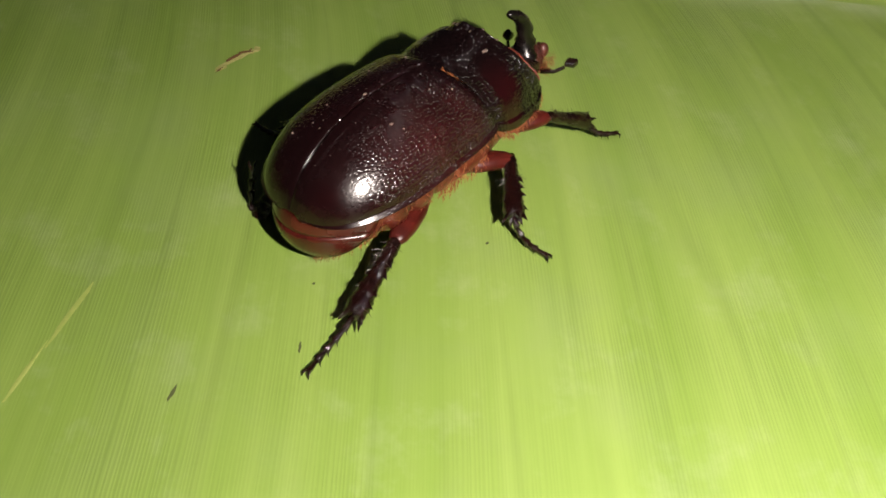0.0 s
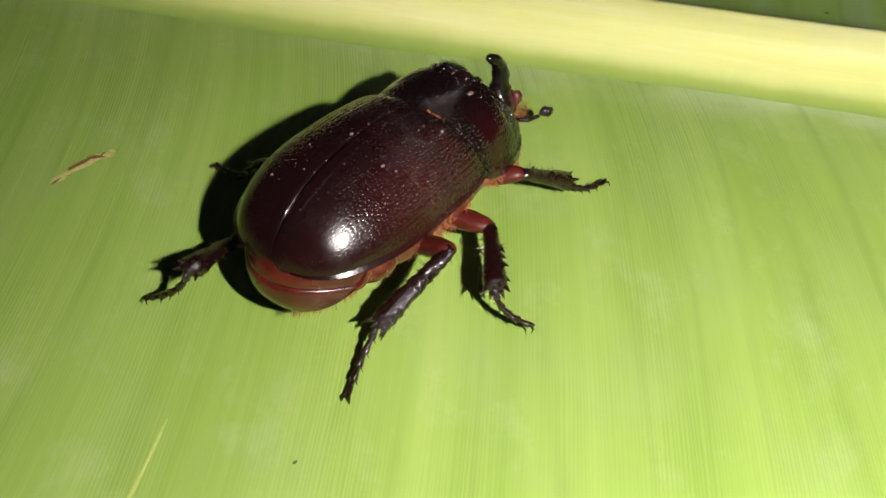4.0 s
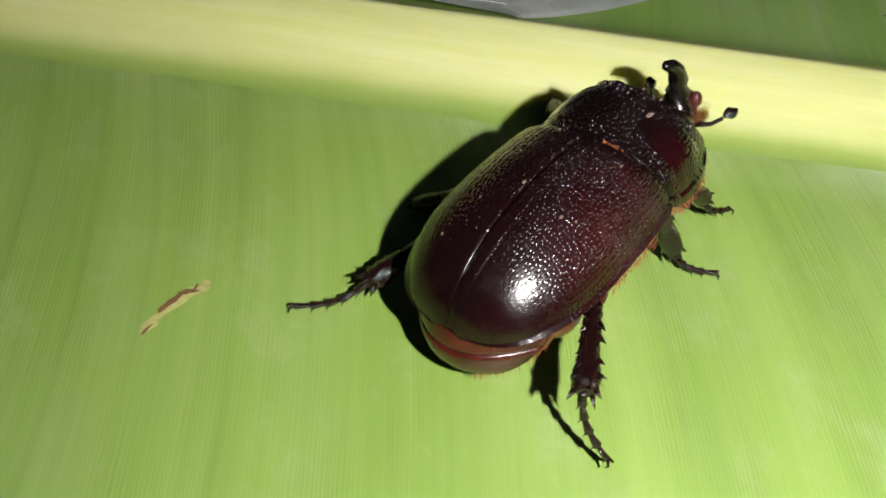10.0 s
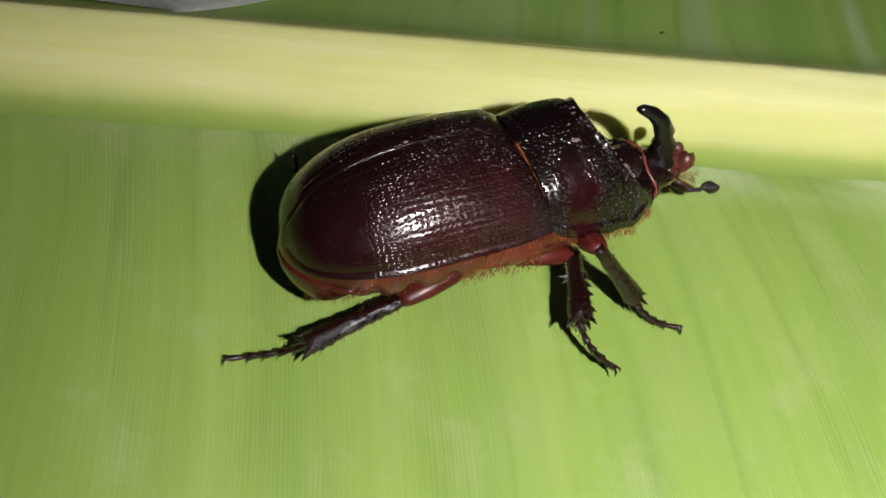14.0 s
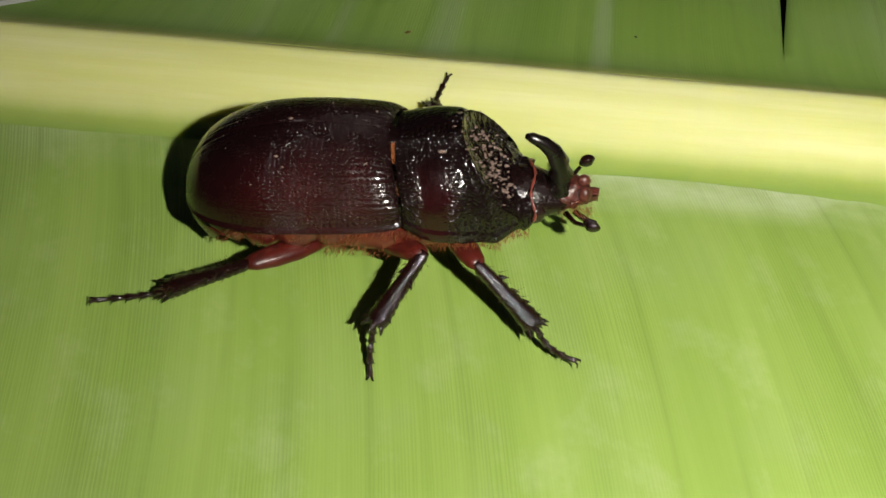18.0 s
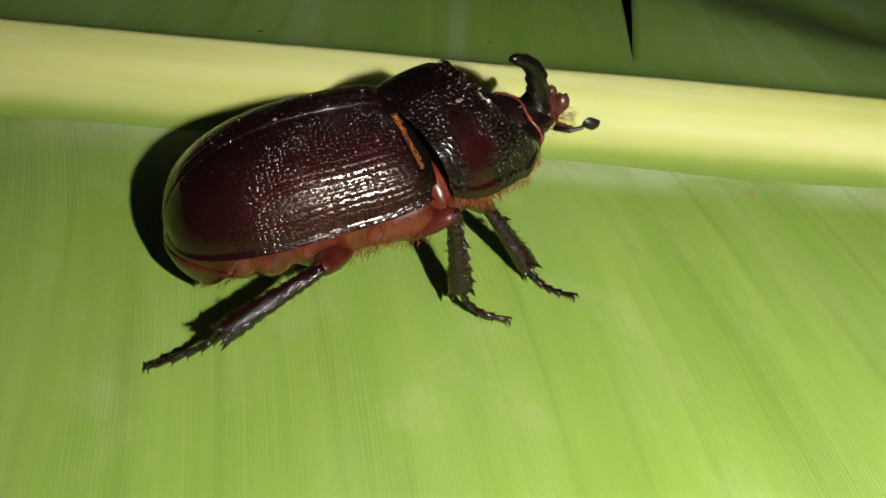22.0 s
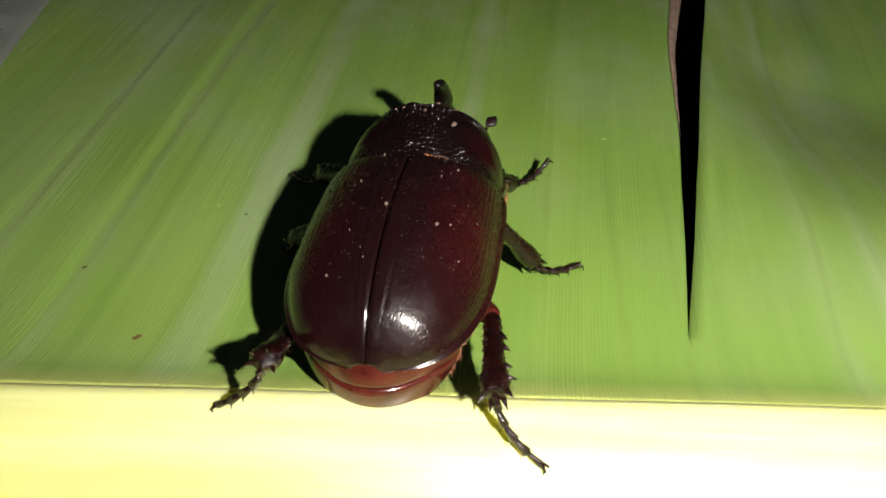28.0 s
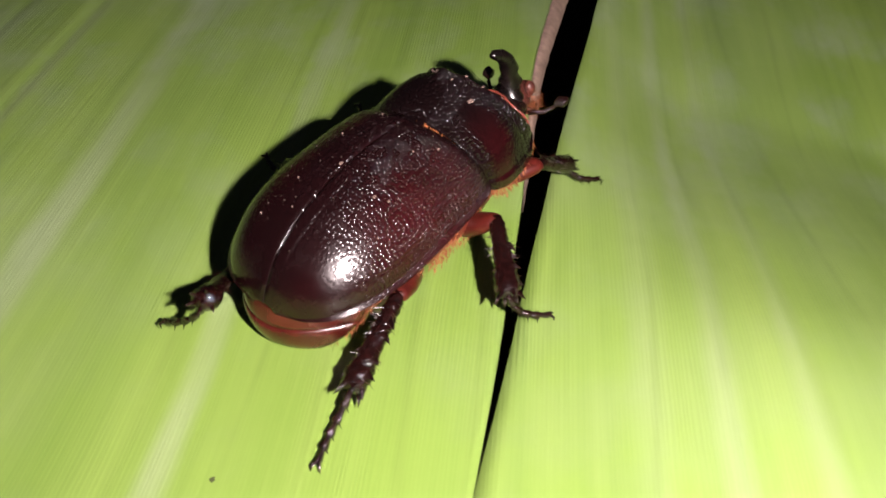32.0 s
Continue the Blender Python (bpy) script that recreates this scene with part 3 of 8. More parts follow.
for x, y, length, width, degrees, material in ((5.73, 1.78, 0.10, 0.07, 40, SCAR), (8.46, 2.15, 0.07, 0.05, 90, TICK), (9.93, 5.49, 0.09, 0.07, 10, VEIN),
                                               (6.28, 3.71, 0.05, 0.03, 60, TICK), (5.0, 2.78, 0.07, 0.05, 20, TICK), (5.98, 3.85, 0.07, 0.03, 80, VEIN)):
    stain("leaf_mark", x, y, length, width, radians(degrees), material, far_height, "", int(100 * x))

# puffed, crumpled plastic bag that lies on the far blade
def bag_point(i, j):
    y = 1.04 + 12.2 * i ** 1.3
    right = far_edge(y)
    left = -5.1 + 1.3 * math.exp(-(y - 1.0) / 0.6)
    x = left + (right - left) * j
    rise = max(0.0, math.sin(math.pi * j)) ** 0.5 * min(1.0, (y - 1.04) / 0.5 + 0.12) ** 0.6
    fold = (1 - abs(noise.noise(Vector((0.5 * x + 0.2 * y, 0.4 * y - 0.35 * x, 4))))) ** 10
    wrinkle = 0.07 * fold + 0.16 * noise.noise(Vector((0.6 * x + 0.3 * y, 0.5 * y - 0.3 * x, 1))) + 0.03 * abs(noise.noise(Vector((1.9 * x - y, 1.5 * y + x, 7))))
    return x, y, far_height(x, y) + 0.012 + rise * (0.36 + wrinkle)


bag = part("plastic_bag", sheet(170, 170, bag_point), BAG)
tagged(bag, "puffed crumpled grey plastic bag lying on the leaf", "plastic bag")
# creases and the gathered hem, each a thin ridge of doubled film
for (i0, j0), (i1, j1), bow, thick in (((0.02, 0.62), (0.05, 0.93), 0.03, 0.030), ((0.03, 0.70), (0.16, 0.86), 0.02, 0.012), ((0.02, 0.60), (0.10, 0.55), -0.03, 0.014),
                                       ((0.03, 0.40), (0.11, 0.47), 0.02, 0.012), ((0.02, 0.20), (0.06, 0.05), 0.02, 0.022), ((0.13, 0.30), (0.28, 0.52), -0.04, 0.016),
                                       ((0.20, 0.75), (0.38, 0.60), 0.03, 0.016), ((0.30, 0.85), (0.55, 0.80), 0.03, 0.018)):
    ridge = []
    for n in range(25):
        f = n / 24
        sway = bow * math.sin(math.pi * f) + 0.012 * noise.noise(Vector((7 * f, 30 * i0, 9 * j1)))
        x, y, z = bag_point(i0 + (i1 - i0) * f, j0 + (j1 - j0) * f + sway)
        ridge.append((x, y, z + 0.3 * thick))
    part("crease", tube(ridge, [thick * (0.25 + 0.75 * math.sin(math.pi * n / 24)) for n in range(25)], 7, 0.6), BAG_FOLD, bag)

# ---------------------------------------------------------------- the beetle (x ahead, y to its left, z up; origin under its middle)
beetle = thing("rhinoceros_beetle", "dark maroon glossy horned rhinoceros beetle walking on the leaf", "beetle")

WIDE = [(-1.68, 0.10), (-1.62, 0.33), (-1.49, 0.52), (-1.22, 0.675), (-0.9, 0.75), (-0.45, 0.76), (-0.1, 0.75), (0.12, 0.725), (0.21, 0.69)]
TALL = [(-1.68, 0.86), (-1.61, 1.01), (-1.46, 1.20), (-1.15, 1.375), (-0.8, 1.46), (-0.4, 1.475), (0.0, 1.435), (0.12, 1.40), (0.21, 1.335)]
RIM = [(-1.68, 0.80), (-1.4, 0.84), (-1.0, 0.87), (0.0, 0.88), (0.21, 0.90)]


def elytron(side, label):
    def point(i, j):
        x = 0.21 - 1.89 * (1 - (1 - i) ** 1.35)
        a = j * math.pi / 2
        w, top, rim = curve(x, WIDE), curve(x, TALL), curve(x, RIM)
        y = w * math.sin(a)
        z = rim + (top - rim) * max(0.0, math.cos(a)) ** 1.12
        groove = 0.012 * math.exp(-(y / 0.016) ** 2)
        stria = (y - 0.115 * w / 0.79) / 0.013
        edge = 1 if x > -1.45 else 0.3
        z += edge * (0.0035 * math.exp(-stria**2) - 0.004 * math.exp(-(stria - 1.9) ** 2)) - groove
        if j > 0.93:
            y += 0.035 * (j - 0.93) / 0.07
        if x > -0.4:
            x += 0.10 * (y / 0.7) ** 2 * (x + 0.4) / 0.6 - 0.02 * (x + 0.4) / 0.6
        return x * (1.04 if x < 0 else 1), side * (y + 0.004), z

    def uv(i, j):
        return 1.89 * (1 - (1 - i) ** 1.35), 1.35 * j
    ob = part("elytron", sheet(90, 110, point, uv), ELYTRA, beetle, label)
    solid = ob.modifiers.new("thickness", "SOLIDIFY")
    solid.thickness, solid.offset = 0.03 * U, -1
    return ob


elytron(1, "glossy dark maroon wing case with fine pitted rows")
elytron(-1, "glossy dark maroon wing case with fine pitted rows")


def loft(stations, power=1.0, sides=36, ridges=None):
    """A closed body through stations of (x, half width, bottom, top)."""
    bm = bmesh.new()
    rings = []
    for x, w, low, high in stations:
        ring = []
        for k in range(sides):
            a = 2 * math.pi * k / sides
            c, s = math.cos(a), math.sin(a)
            y = w * math.copysign(abs(c) ** power, c)
            z = (low + high) / 2 + (high - low) / 2 * math.copysign(abs(s) ** power, s)
            ring.append(bm.verts.new((x, y, z)))
        rings.append(ring)
    for a, b in zip(rings, rings[1:]):
        for k in range(sides):
            bm.faces.new((a[k], a[(k + 1) % sides], b[(k + 1) % sides], b[k]))
    bm.faces.new(rings[0])
    bm.faces.new(list(reversed(rings[-1])))
    return bm


def abdomen_station(x):
    w = curve(x, [(-1.67, 0.06), (-1.64, 0.22), (-1.56, 0.375), (-1.40, 0.51), (-1.15, 0.645), (-0.6, 0.68), (0.2, 0.61)])
    low = curve(x, [(-1.67, 0.45), (-1.63, 0.36), (-1.52, 0.31), (-1.25, 0.29), (-0.5, 0.27), (0.2, 0.30)])
    high = curve(x, [(-1.67, 0.56), (-1.63, 0.70), (-1.52, 0.85), (-1.25, 1.02), (0.2, 1.1)])
    fold = 0.048 * (abs(math.sin(9.5 * x)) ** 5)
    return x, w - fold, low + fold, high


belly = loft([abdomen_station(-1.67 + 1.87 * n / 70) for n in range(71)])
for v in belly.verts:
    v.co.x *= 1.035 if v.co.x < 0 else 1
    v.co.x += 0.17 * max(0.0, 0.82 - v.co.z) * max(0.0, min(1.0, (-1.0 - v.co.x) / 0.4))
part("abdomen", belly, BELLY, beetle, "red-brown segmented abdomen")
def thorax_station(x):
    return (x, curve(x, [(-0.5, 0.55), (0.0, 0.66), (0.5, 0.60), (1.1, 0.50), (1.4, 0.3)]), curve(x, [(-0.5, 0.28), (0.2, 0.25), (1.0, 0.32), (1.4, 0.5)]),
            curve(x, [(-0.5, 0.9), (0.3, 1.0), (1.0, 0.9), (1.4, 0.75)]))


part("thorax", loft([thorax_station(-0.5 + 0.08 * n) for n in range(11)]), BELLY, beetle, "red-brown underside")
breast = part("prothorax", loft([thorax_station(0.20 + 0.08 * n) for n in range(15)]), BELLY, beetle, "red-brown underside of the neck shield")


def rump_plate(name, start, end, proud, label):
    """A curved plate across the tail, from start to end of the way down from the wing cases to the tip."""
    def point(i, j):
        b = start + (end - start) * j
        a = 2 * i - 1
        w = curve(b, [(0, 0.61), (0.35, 0.60), (0.6, 0.51), (0.8, 0.36), (1, 0.13)])
        x = curve(b, [(0, -1.585), (0.2, -1.665), (0.4, -1.705), (0.7, -1.675), (1, -1.56)])
        z = curve(b, [(0, 0.90), (0.2, 0.80), (0.4, 0.665), (0.7, 0.46), (1, 0.285)])
        edge = proud * min(1.0, 9 * j, 9 * (1 - j)) ** 0.5
        return 1.04 * x - edge + 0.47 * (abs(a) * w / 0.6) ** 2.1, a * w, z - 0.05 * a * a * (1 - b)
    ob = part(name, sheet(40, 18, point), RUMP, beetle, label)
    shell = ob.modifiers.new("thickness", "SOLIDIFY")
    shell.thickness = 0.03 * U
    return ob


rump_plate("propygidium", 0.0, 0.42, 0.012, "glossy red plate below the wing cases")
rump_plate("pygidium", 0.41, 1.0, 0.030, "glossy red tail plate")
rng = random.Random(31)
roots = []
for _ in range(150):
    b, side = rng.uniform(0.35, 1.0), rng.choice((-1, 1))
    w = curve(b, [(0, 0.61), (0.35, 0.60), (0.6, 0.51), (0.8, 0.36), (1, 0.13)])
    roots.append((-1.66 + 0.44 * (w / 0.6) ** 2.1 - 0.10 * (1 - b), side * w, curve(b, [(0, 0.90), (0.4, 0.62), (0.7, 0.44), (1, 0.28)])))


def pronotum_point(i, j):
    x = 0.222 + 1.218 * i
    a = (j - 0.5) * math.pi
    w = curve(x, [(0.22, 0.64), (0.38, 0.68), (0.62, 0.69), (0.94, 0.645), (1.2, 0.555), (1.35, 0.455), (1.44, 0.36)])
    top = curve(x, [(0.22, 1.31), (0.36, 1.36), (0.56, 1.395), (0.74, 1.40), (0.86, 1.365), (1.02, 1.26), (1.25, 1.06), (1.44, 0.86)])
    rim = curve(x, [(0.22, 0.80), (0.45, 0.71), (0.75, 0.66), (1.44, 0.58)])
    y = w * math.copysign(abs(math.sin(a)) ** 0.9, a)
    z = rim + (top - rim) * max(0.0, math.cos(a)) ** 0.92
    bowl = math.sqrt((min(0.0, x - 1.22) / 0.40) ** 2 + (y / (0.50 - 0.25 * max(0.0, x - 1.22))) ** 2)
    fade = max(0.0, min(1.0, (1.46 - x) / 0.12))
    z -= 0.23 * fade * max(0.0, 1 - bowl**2) ** 0.7
    z += 0.045 * fade * math.exp(-((bowl - 1.03) / 0.075) ** 2)
    for knob in (-0.11, 0.11):
        z += 0.050 * math.exp(-((x - 0.76) / 0.075) ** 2 - ((y - knob) / 0.085) ** 2)
    flank = max(0.0, bowl - 1.05)
    z -= 0.050 * math.exp(-((flank - 0.18) / 0.11) ** 2) * max(0.0, min(1.0, (x - 0.80) / 0.15)) * fade
    rough = 1.0 if bowl < 1.0 else 0.45 if x > 0.72 else 0.06
    z += rough * (0.016 * noise.noise(Vector((9 * x, 9 * y, 2))) + 0.016 * noise.noise(Vector((26 * x, 26 * y, 5))))
    if x < 0.30:
        z += 0.012 * math.cos((x - 0.22) / 0.08 * math.pi / 2)
    x += 0.10 * (y / 0.70) ** 2 * (1 - i) ** 2
    if abs(j - 0.5) > 0.46:
        y *= 1.035
    return x, y, z


shield = part("pronotum", sheet(120, 140, pronotum_point, lambda i, j: (1.2 * i, 2.2 * abs(j - 0.5))), PRONOTUM, beetle, "black-maroon neck shield with a rough hollow")
solid = shield.modifiers.new("thickness", "SOLIDIFY")
solid.thickness, solid.offset = 0.035 * U, -1

part("scutellum", blob((0.17, 0, 1.315), (0.10, 0.12, 0.03)), PRONOTUM, beetle, "small black triangle between the wing cases")

# soft orange joint and hair between the shield and the wing cases
part("joint", loft([(x, 0.56 - 0.6 * abs(x - 0.25), 0.5, 1.275 - abs(x - 0.25)) for x in (0.10, 0.18, 0.25, 0.32, 0.40)]), BLACK, beetle, "dark joint skin")


def hairs(rng, roots, length, radius, spread, lean):
    bm = bmesh.new()
    for root in roots:
        tip = Vector(root) + length * rng.uniform(0.6, 1.2) * (Vector(lean(root)) + Vector([rng.uniform(-spread, spread) for _ in range(3)])).normalized()
        a, b, c = [bm.verts.new(Vector(root) + Vector(off)) for off in ((radius, 0, 0), (-radius, radius, 0), (0, -radius, radius))]
        d = bm.verts.new(tip)
        bm.faces.new((a, b, d)), bm.faces.new((b, c, d)), bm.faces.new((c, a, d)), bm.faces.new((a, b, c))
    return bm


part("tail_hair", hairs(rng, roots, 0.06, 0.003, 0.5, lambda r: (-0.8, 0.4 * r[1], -0.6)), HAIR, beetle, "fringe of orange bristles round the tail plate", False)
rng = random.Random(5)
roots = [(0.21 + 0.24 * y * y + rng.uniform(-0.02, 0.02), y, 1.285 - 0.66 * y * y) for y in (rng.triangular(-0.30, 0.02, -0.15) for _ in range(190))]
part("nape_hair", hairs(rng, roots, 0.060, 0.007, 0.4, lambda r: (-0.4, 0.5 * r[1], 0.9)), NAPE, beetle, "orange hair tuft behind the shield", False)
roots = [(0.235 + 0.20 * y * y + rng.uniform(-0.02, 0.02), y, 1.232 - 0.66 * y * y) for y in (rng.uniform(-0.52, 0.10) for _ in range(420))]
part("joint_hair", hairs(rng, roots, 0.055, 0.007, 0.25, lambda r: (-0.1, 0.7 * r[1], 0.9)), NAPE, beetle, "orange hair in the joint under the shield", False)
collar = part("collar", tube([(1.445 + 0.02 * math.sin(5 * a), 0.365 * math.cos(a), 0.57 + 0.27 * math.sin(a)) for a in (math.pi * k / 24 for k in range(25))], [0.012 + 0.005 * math.sin(2.3 * k) for k in range(25)], 8), MARGIN, beetle, "thin red margin of the shield behind the head")
roots = []
for _ in range(130):
    x = rng.uniform(-1.66, -0.3)
    _, w, low, high = abdomen_station(x)
    a = rng.uniform(-0.2, 0.6)
    for side in (-1, 1):
        roots.append((x, side * w * math.cos(a), (low + high) / 2 - (high - low) / 2 * math.sin(a)))
part("belly_hair", hairs(rng, roots, 0.035, 0.003, 0.4, lambda r: (-0.5, math.copysign(0.8, r[1]), -0.8)), HAIR, beetle, "short orange bristles", False)
roots = []
for _ in range(900):
    i, j = rng.uniform(0.02, 0.98), rng.choice((0.003, 0.997))
    x, y, z = pronotum_point(i, j)
    roots.append((x, y * rng.uniform(0.86, 1.0), z - rng.uniform(0.0, 0.10)))
neck_hair = part("neck_hair", hairs(rng, roots, 0.060, 0.0035, 0.45, lambda r: (0.1, math.copysign(0.40, r[1]), -0.85)), HAIR, beetle, "fringe of orange hair below the shield", False)
roots = [(rng.uniform(-0.45, 0.26), side * rng.uniform(0.56, 0.655), rng.uniform(0.42, 0.74)) for _ in range(650) for side in (-1, 1)]
part("chest_hair", hairs(rng, roots, 0.045, 0.004, 0.5, lambda r: (-0.6, math.copysign(0.45, r[1]), -0.8)), HAIR, beetle, "dense orange chest hair", False)

head = part("head", loft([(x, curve(x, [(1.25, 0.27), (1.5, 0.27), (1.7, 0.22), (1.85, 0.14), (1.9, 0.08)]), curve(x, [(1.25, 0.42), (1.6, 0.40), (1.9, 0.52)]),
                          curve(x, [(1.25, 0.84), (1.5, 0.82), (1.7, 0.72), (1.9, 0.62)])) for x in (1.25 + 0.05 * n for n in range(14))]), HEAD, beetle, "small rough black head")
part("horn", tube([(1.66, 0, 0.56), (1.73, 0, 0.70), (1.75, 0, 0.84), (1.73, 0, 0.98), (1.67, 0, 1.11), (1.58, 0, 1.21), (1.47, 0, 1.28), (1.42, 0, 1.295)],
                  [0.19, 0.15, 0.115, 0.092, 0.077, 0.062, 0.046, 0.022], 18), BLACK, head, "curved glossy black horn")
snout = loft([(x, curve(x, [(1.74, 0.18), (1.90, 0.15), (1.98, 0.11), (2.06, 0.04)]), curve(x, [(1.74, 0.43), (2.06, 0.50)]), curve(x, [(1.74, 0.72), (1.9, 0.69), (2.06, 0.60)])) for x in (1.74 + 0.02 * n for n in range(17))])
for v in snout.verts:
    v.co.x += 0.06 * math.cos(24 * v.co.y) * max(0.0, (v.co.x - 1.85) / 0.23)
    v.co += 0.050 * noise.noise(10 * v.co) * Vector((0.4, 0.4, 1)) + 0.022 * noise.noise(31 * v.co) * Vector((1, 1, 1))
for side in (-1, 1):
    blob((1.97, side * 0.085, 0.64), (0.065, 0.060, 0.085), 8, 12, snout)
part("clypeus", snout, FACE, head, "rough red-brown notched snout")
rng = random.Random(12)
part("snout_hair", hairs(rng, [(rng.uniform(1.75, 2.03), side * rng.uniform(0.10, 0.20), rng.uniform(0.44, 0.60)) for _ in range(260) for side in (-1, 1)], 0.075, 0.0035, 0.5,
                         lambda r: (0.7, math.copysign(0.6, r[1]), -0.1)), HAIR, head, "orange mouth bristles", False)
for side in (-1, 1):
    part("eye", blob((1.51, side * 0.25, 0.57), (0.105, 0.085, 0.105)), EYE, head, "round glossy brown-black eye")
    part("antenna_stalk", tube([(1.80, side * 0.18, 0.50), (1.88, side * 0.30, 0.50), (1.96, side * 0.38, 0.55)], [0.030, 0.022, 0.02], 8), LIMB, head)
    club = bmesh.new()
    for n in (-1, 0, 1):
        blob((2.02 + 0.012 * n, side * (0.42 + 0.028 * n), 0.59), (0.070, 0.030, 0.050), 6, 10, club)
    part("antenna_club", club, LIMB, head, "plated red-brown antenna club")
    part("palp", tube([(1.88, side * 0.12, 0.46), (1.98, side * 0.16, 0.40), (2.05, side * 0.15, 0.36)], [0.028, 0.03, 0.018], 8), LIMB, head)

# pale dust caught on the shell
def on_shell(x, y):
    x = x / 1.04 if x < 0 else x
    w, top, rim = curve(x, WIDE), curve(x, TALL), curve(x, RIM)
    s = min(1.0, abs(y) / w)
    return 0.002 + rim + (top - rim) * max(0.0, math.sqrt(1 - s * s)) ** 1.12


for x, y, size in ((-0.69, 0.03, 0.026), (-0.78, -0.36, 0.026), (-0.72, -0.45, 0.014), (-1.30, 0.35, 0.016), (-0.2, -0.30, 0.010), (-1.0, -0.55, 0.010), (-0.35, 0.30, 0.012),
                   (0.00, -0.40, 0.018), (-1.2, 0.10, 0.008), (-0.5, -0.62, 0.010), (-0.95, 0.25, 0.010), (0.05, 0.2, 0.014)):
    part("dust_speck", blob((x, y, on_shell(x, y) + 0.004), (size * 0.9, size * 0.6, 0.008), 5, 8), DUST, beetle)
rng = random.Random(18)
grains = bmesh.new()
for _ in range(110):
    x, y, size = rng.uniform(-1.5, 0.15), rng.uniform(-0.6, 0.6), rng.uniform(0.002, 0.0055)
    blob((x, y, on_shell(x, y) + 0.001), (size * rng.uniform(0.8, 2.4), size, size * 0.6), 3, 5, grains)
part("dust_grains", grains, GRIT, beetle, "fine pale dust on the wing cases")
rng = random.Random(8)
flakes = bmesh.new()
for n in range(135):
    x, y = ((1.0, -0.10), (1.15, -0.25), (1.05, 0.18), (1.25, 0.02))[n % 4]
    x, y = rng.gauss(x, 0.06 + 0.05 * (n % 3)), rng.gauss(y, 0.06 + 0.05 * (n % 3))
    i = (x - 0.24) / 1.20
    p = pronotum_point(min(1, max(0, i)), 0.5 + math.asin(max(-1, min(1, y / 0.7))) / math.pi)
    blob((p[0], p[1], p[2] + 0.002), (0.008 + 0.034 * rng.random() ** 2, 0.007 + 0.024 * rng.random() ** 2, 0.006), 4, 6, flakes)
hollow_dust = part("dust_patch", flakes, DUST, beetle, "pale dust in the hollow of the shield")


def leg(place, side, femur_length, tibia_length, tarsus_length):
    """Three jointed pieces, each along its own x."""
    made = {}
    f, t, s = femur_length, tibia_length, 0.9 * tarsus_length
    made["femur"] = part("femur", tube([(-0.08, 0, 0), (0.05, 0, 0), (0.3 * f, 0, 0), (0.65 * f, 0, 0), (0.92 * f, 0, 0), (f + 0.02, 0, 0)],
                                       [0.065, 0.092, 0.118, 0.118, 0.09, 0.055], 16, 0.75), THIGH, beetle, "smooth glossy red thigh")
    rng = random.Random(place)
    steps = 22
    widths = [(0, 0.050), (0.08, 0.064), (0.3, 0.072), (0.6, 0.083), (0.86, 0.104), (0.95, 0.100), (1.0, 0.070)]
    shin = tube([(-0.03 + (t + 0.03) * n / steps, 0, 0) for n in range(steps + 1)], [curve(n / steps, widths) * (1 + 0.09 * math.sin(2.9 * n + place)) for n in range(steps + 1)], 16, 0.85)
    for v in shin.verts:
        lump = noise.noise(Vector((14 * v.co.x + 5 * place, 22 * v.co.y, 22 * v.co.z)))
        v.co.y *= 1 + 0.13 * lump
        v.co.z *= 1 + 0.13 * lump
    made["tibia"] = part("tibia", shin, LIMB, beetle, "spiny glossy dark shin")
    spurs = []
    for x, reach in ((0.30, 0.05), (0.46, 0.06), (0.62, 0.08), (0.80, 0.10)):
        for way in (1, -0.7):
            jitter = rng.uniform(-0.05, 0.05)
            spurs.append((((x + jitter) * t, 0.055 * way, 0.02), ((x + jitter) * t + 0.07, (0.065 + reach * rng.uniform(0.6, 1.0)) * way, rng.uniform(0.0, 0.07)), 0.028))
    spurs += [((0.95 * t, 0.07 * math.cos(a), 0.05 * math.sin(a)), ((1.05 + 0.05 * rng.random()) * t, 0.125 * math.cos(a), 0.10 * math.sin(a)), 0.028) for a in (k * math.pi / 3 + 0.2 for k in range(6))]
    for root, tip, thick in spurs:
        spur = bmesh.new()
        spike(spur, root, tip, thick)
        part("spine", spur, LIMB, made["tibia"])
    beads = bmesh.new()
    step = s / 5
    bend = 0.03 * side
    for k in range(5):
        x = k * step
        rise = [-0.065 * math.sin(math.pi * min(1.0, (k + d) / 5) ** 0.8) for d in (0, 0.35, 0.85, 1.02)]
        sway = [bend * math.sin(math.pi * min(1.0, (k + d) / 5)) for d in (0, 0.35, 0.85, 1.02)]
        tube([(x - 0.01, sway[0], rise[0]), (x + 0.35 * step, sway[1], rise[1]), (x + 0.85 * step, sway[2], rise[2]), (x + 1.02 * step, sway[3], rise[3])],
             [0.020, 0.027, 0.038, 0.019] if k < 4 else [0.017, 0.022, 0.028, 0.020], 8, bm=beads)
        if k < 4:
            for way in (-1, 1):
                spike(beads, (x + 0.85 * step, sway[2] + 0.015 * way, rise[2] - 0.01), (x + 1.10 * step, sway[2] + 0.045 * way, rise[2] - 0.045), 0.008, 4)
    for way in (-1, 1):
        tube([(s - 0.01, 0.008 * way, 0.01), (s + 0.035, 0.028 * way, 0.015), (s + 0.06, 0.035 * way, -0.025)], [0.014, 0.011, 0.003], 6, bm=beads)
    made["tarsus"] = part("tarsus", beads, LIMB, beetle, "thin beaded foot with two claws")
    roots = [(rng.uniform(0.05, 0.97) * t, rng.uniform(-0.075, 0.075), rng.uniform(-0.05, 0.06)) for _ in range(70)]
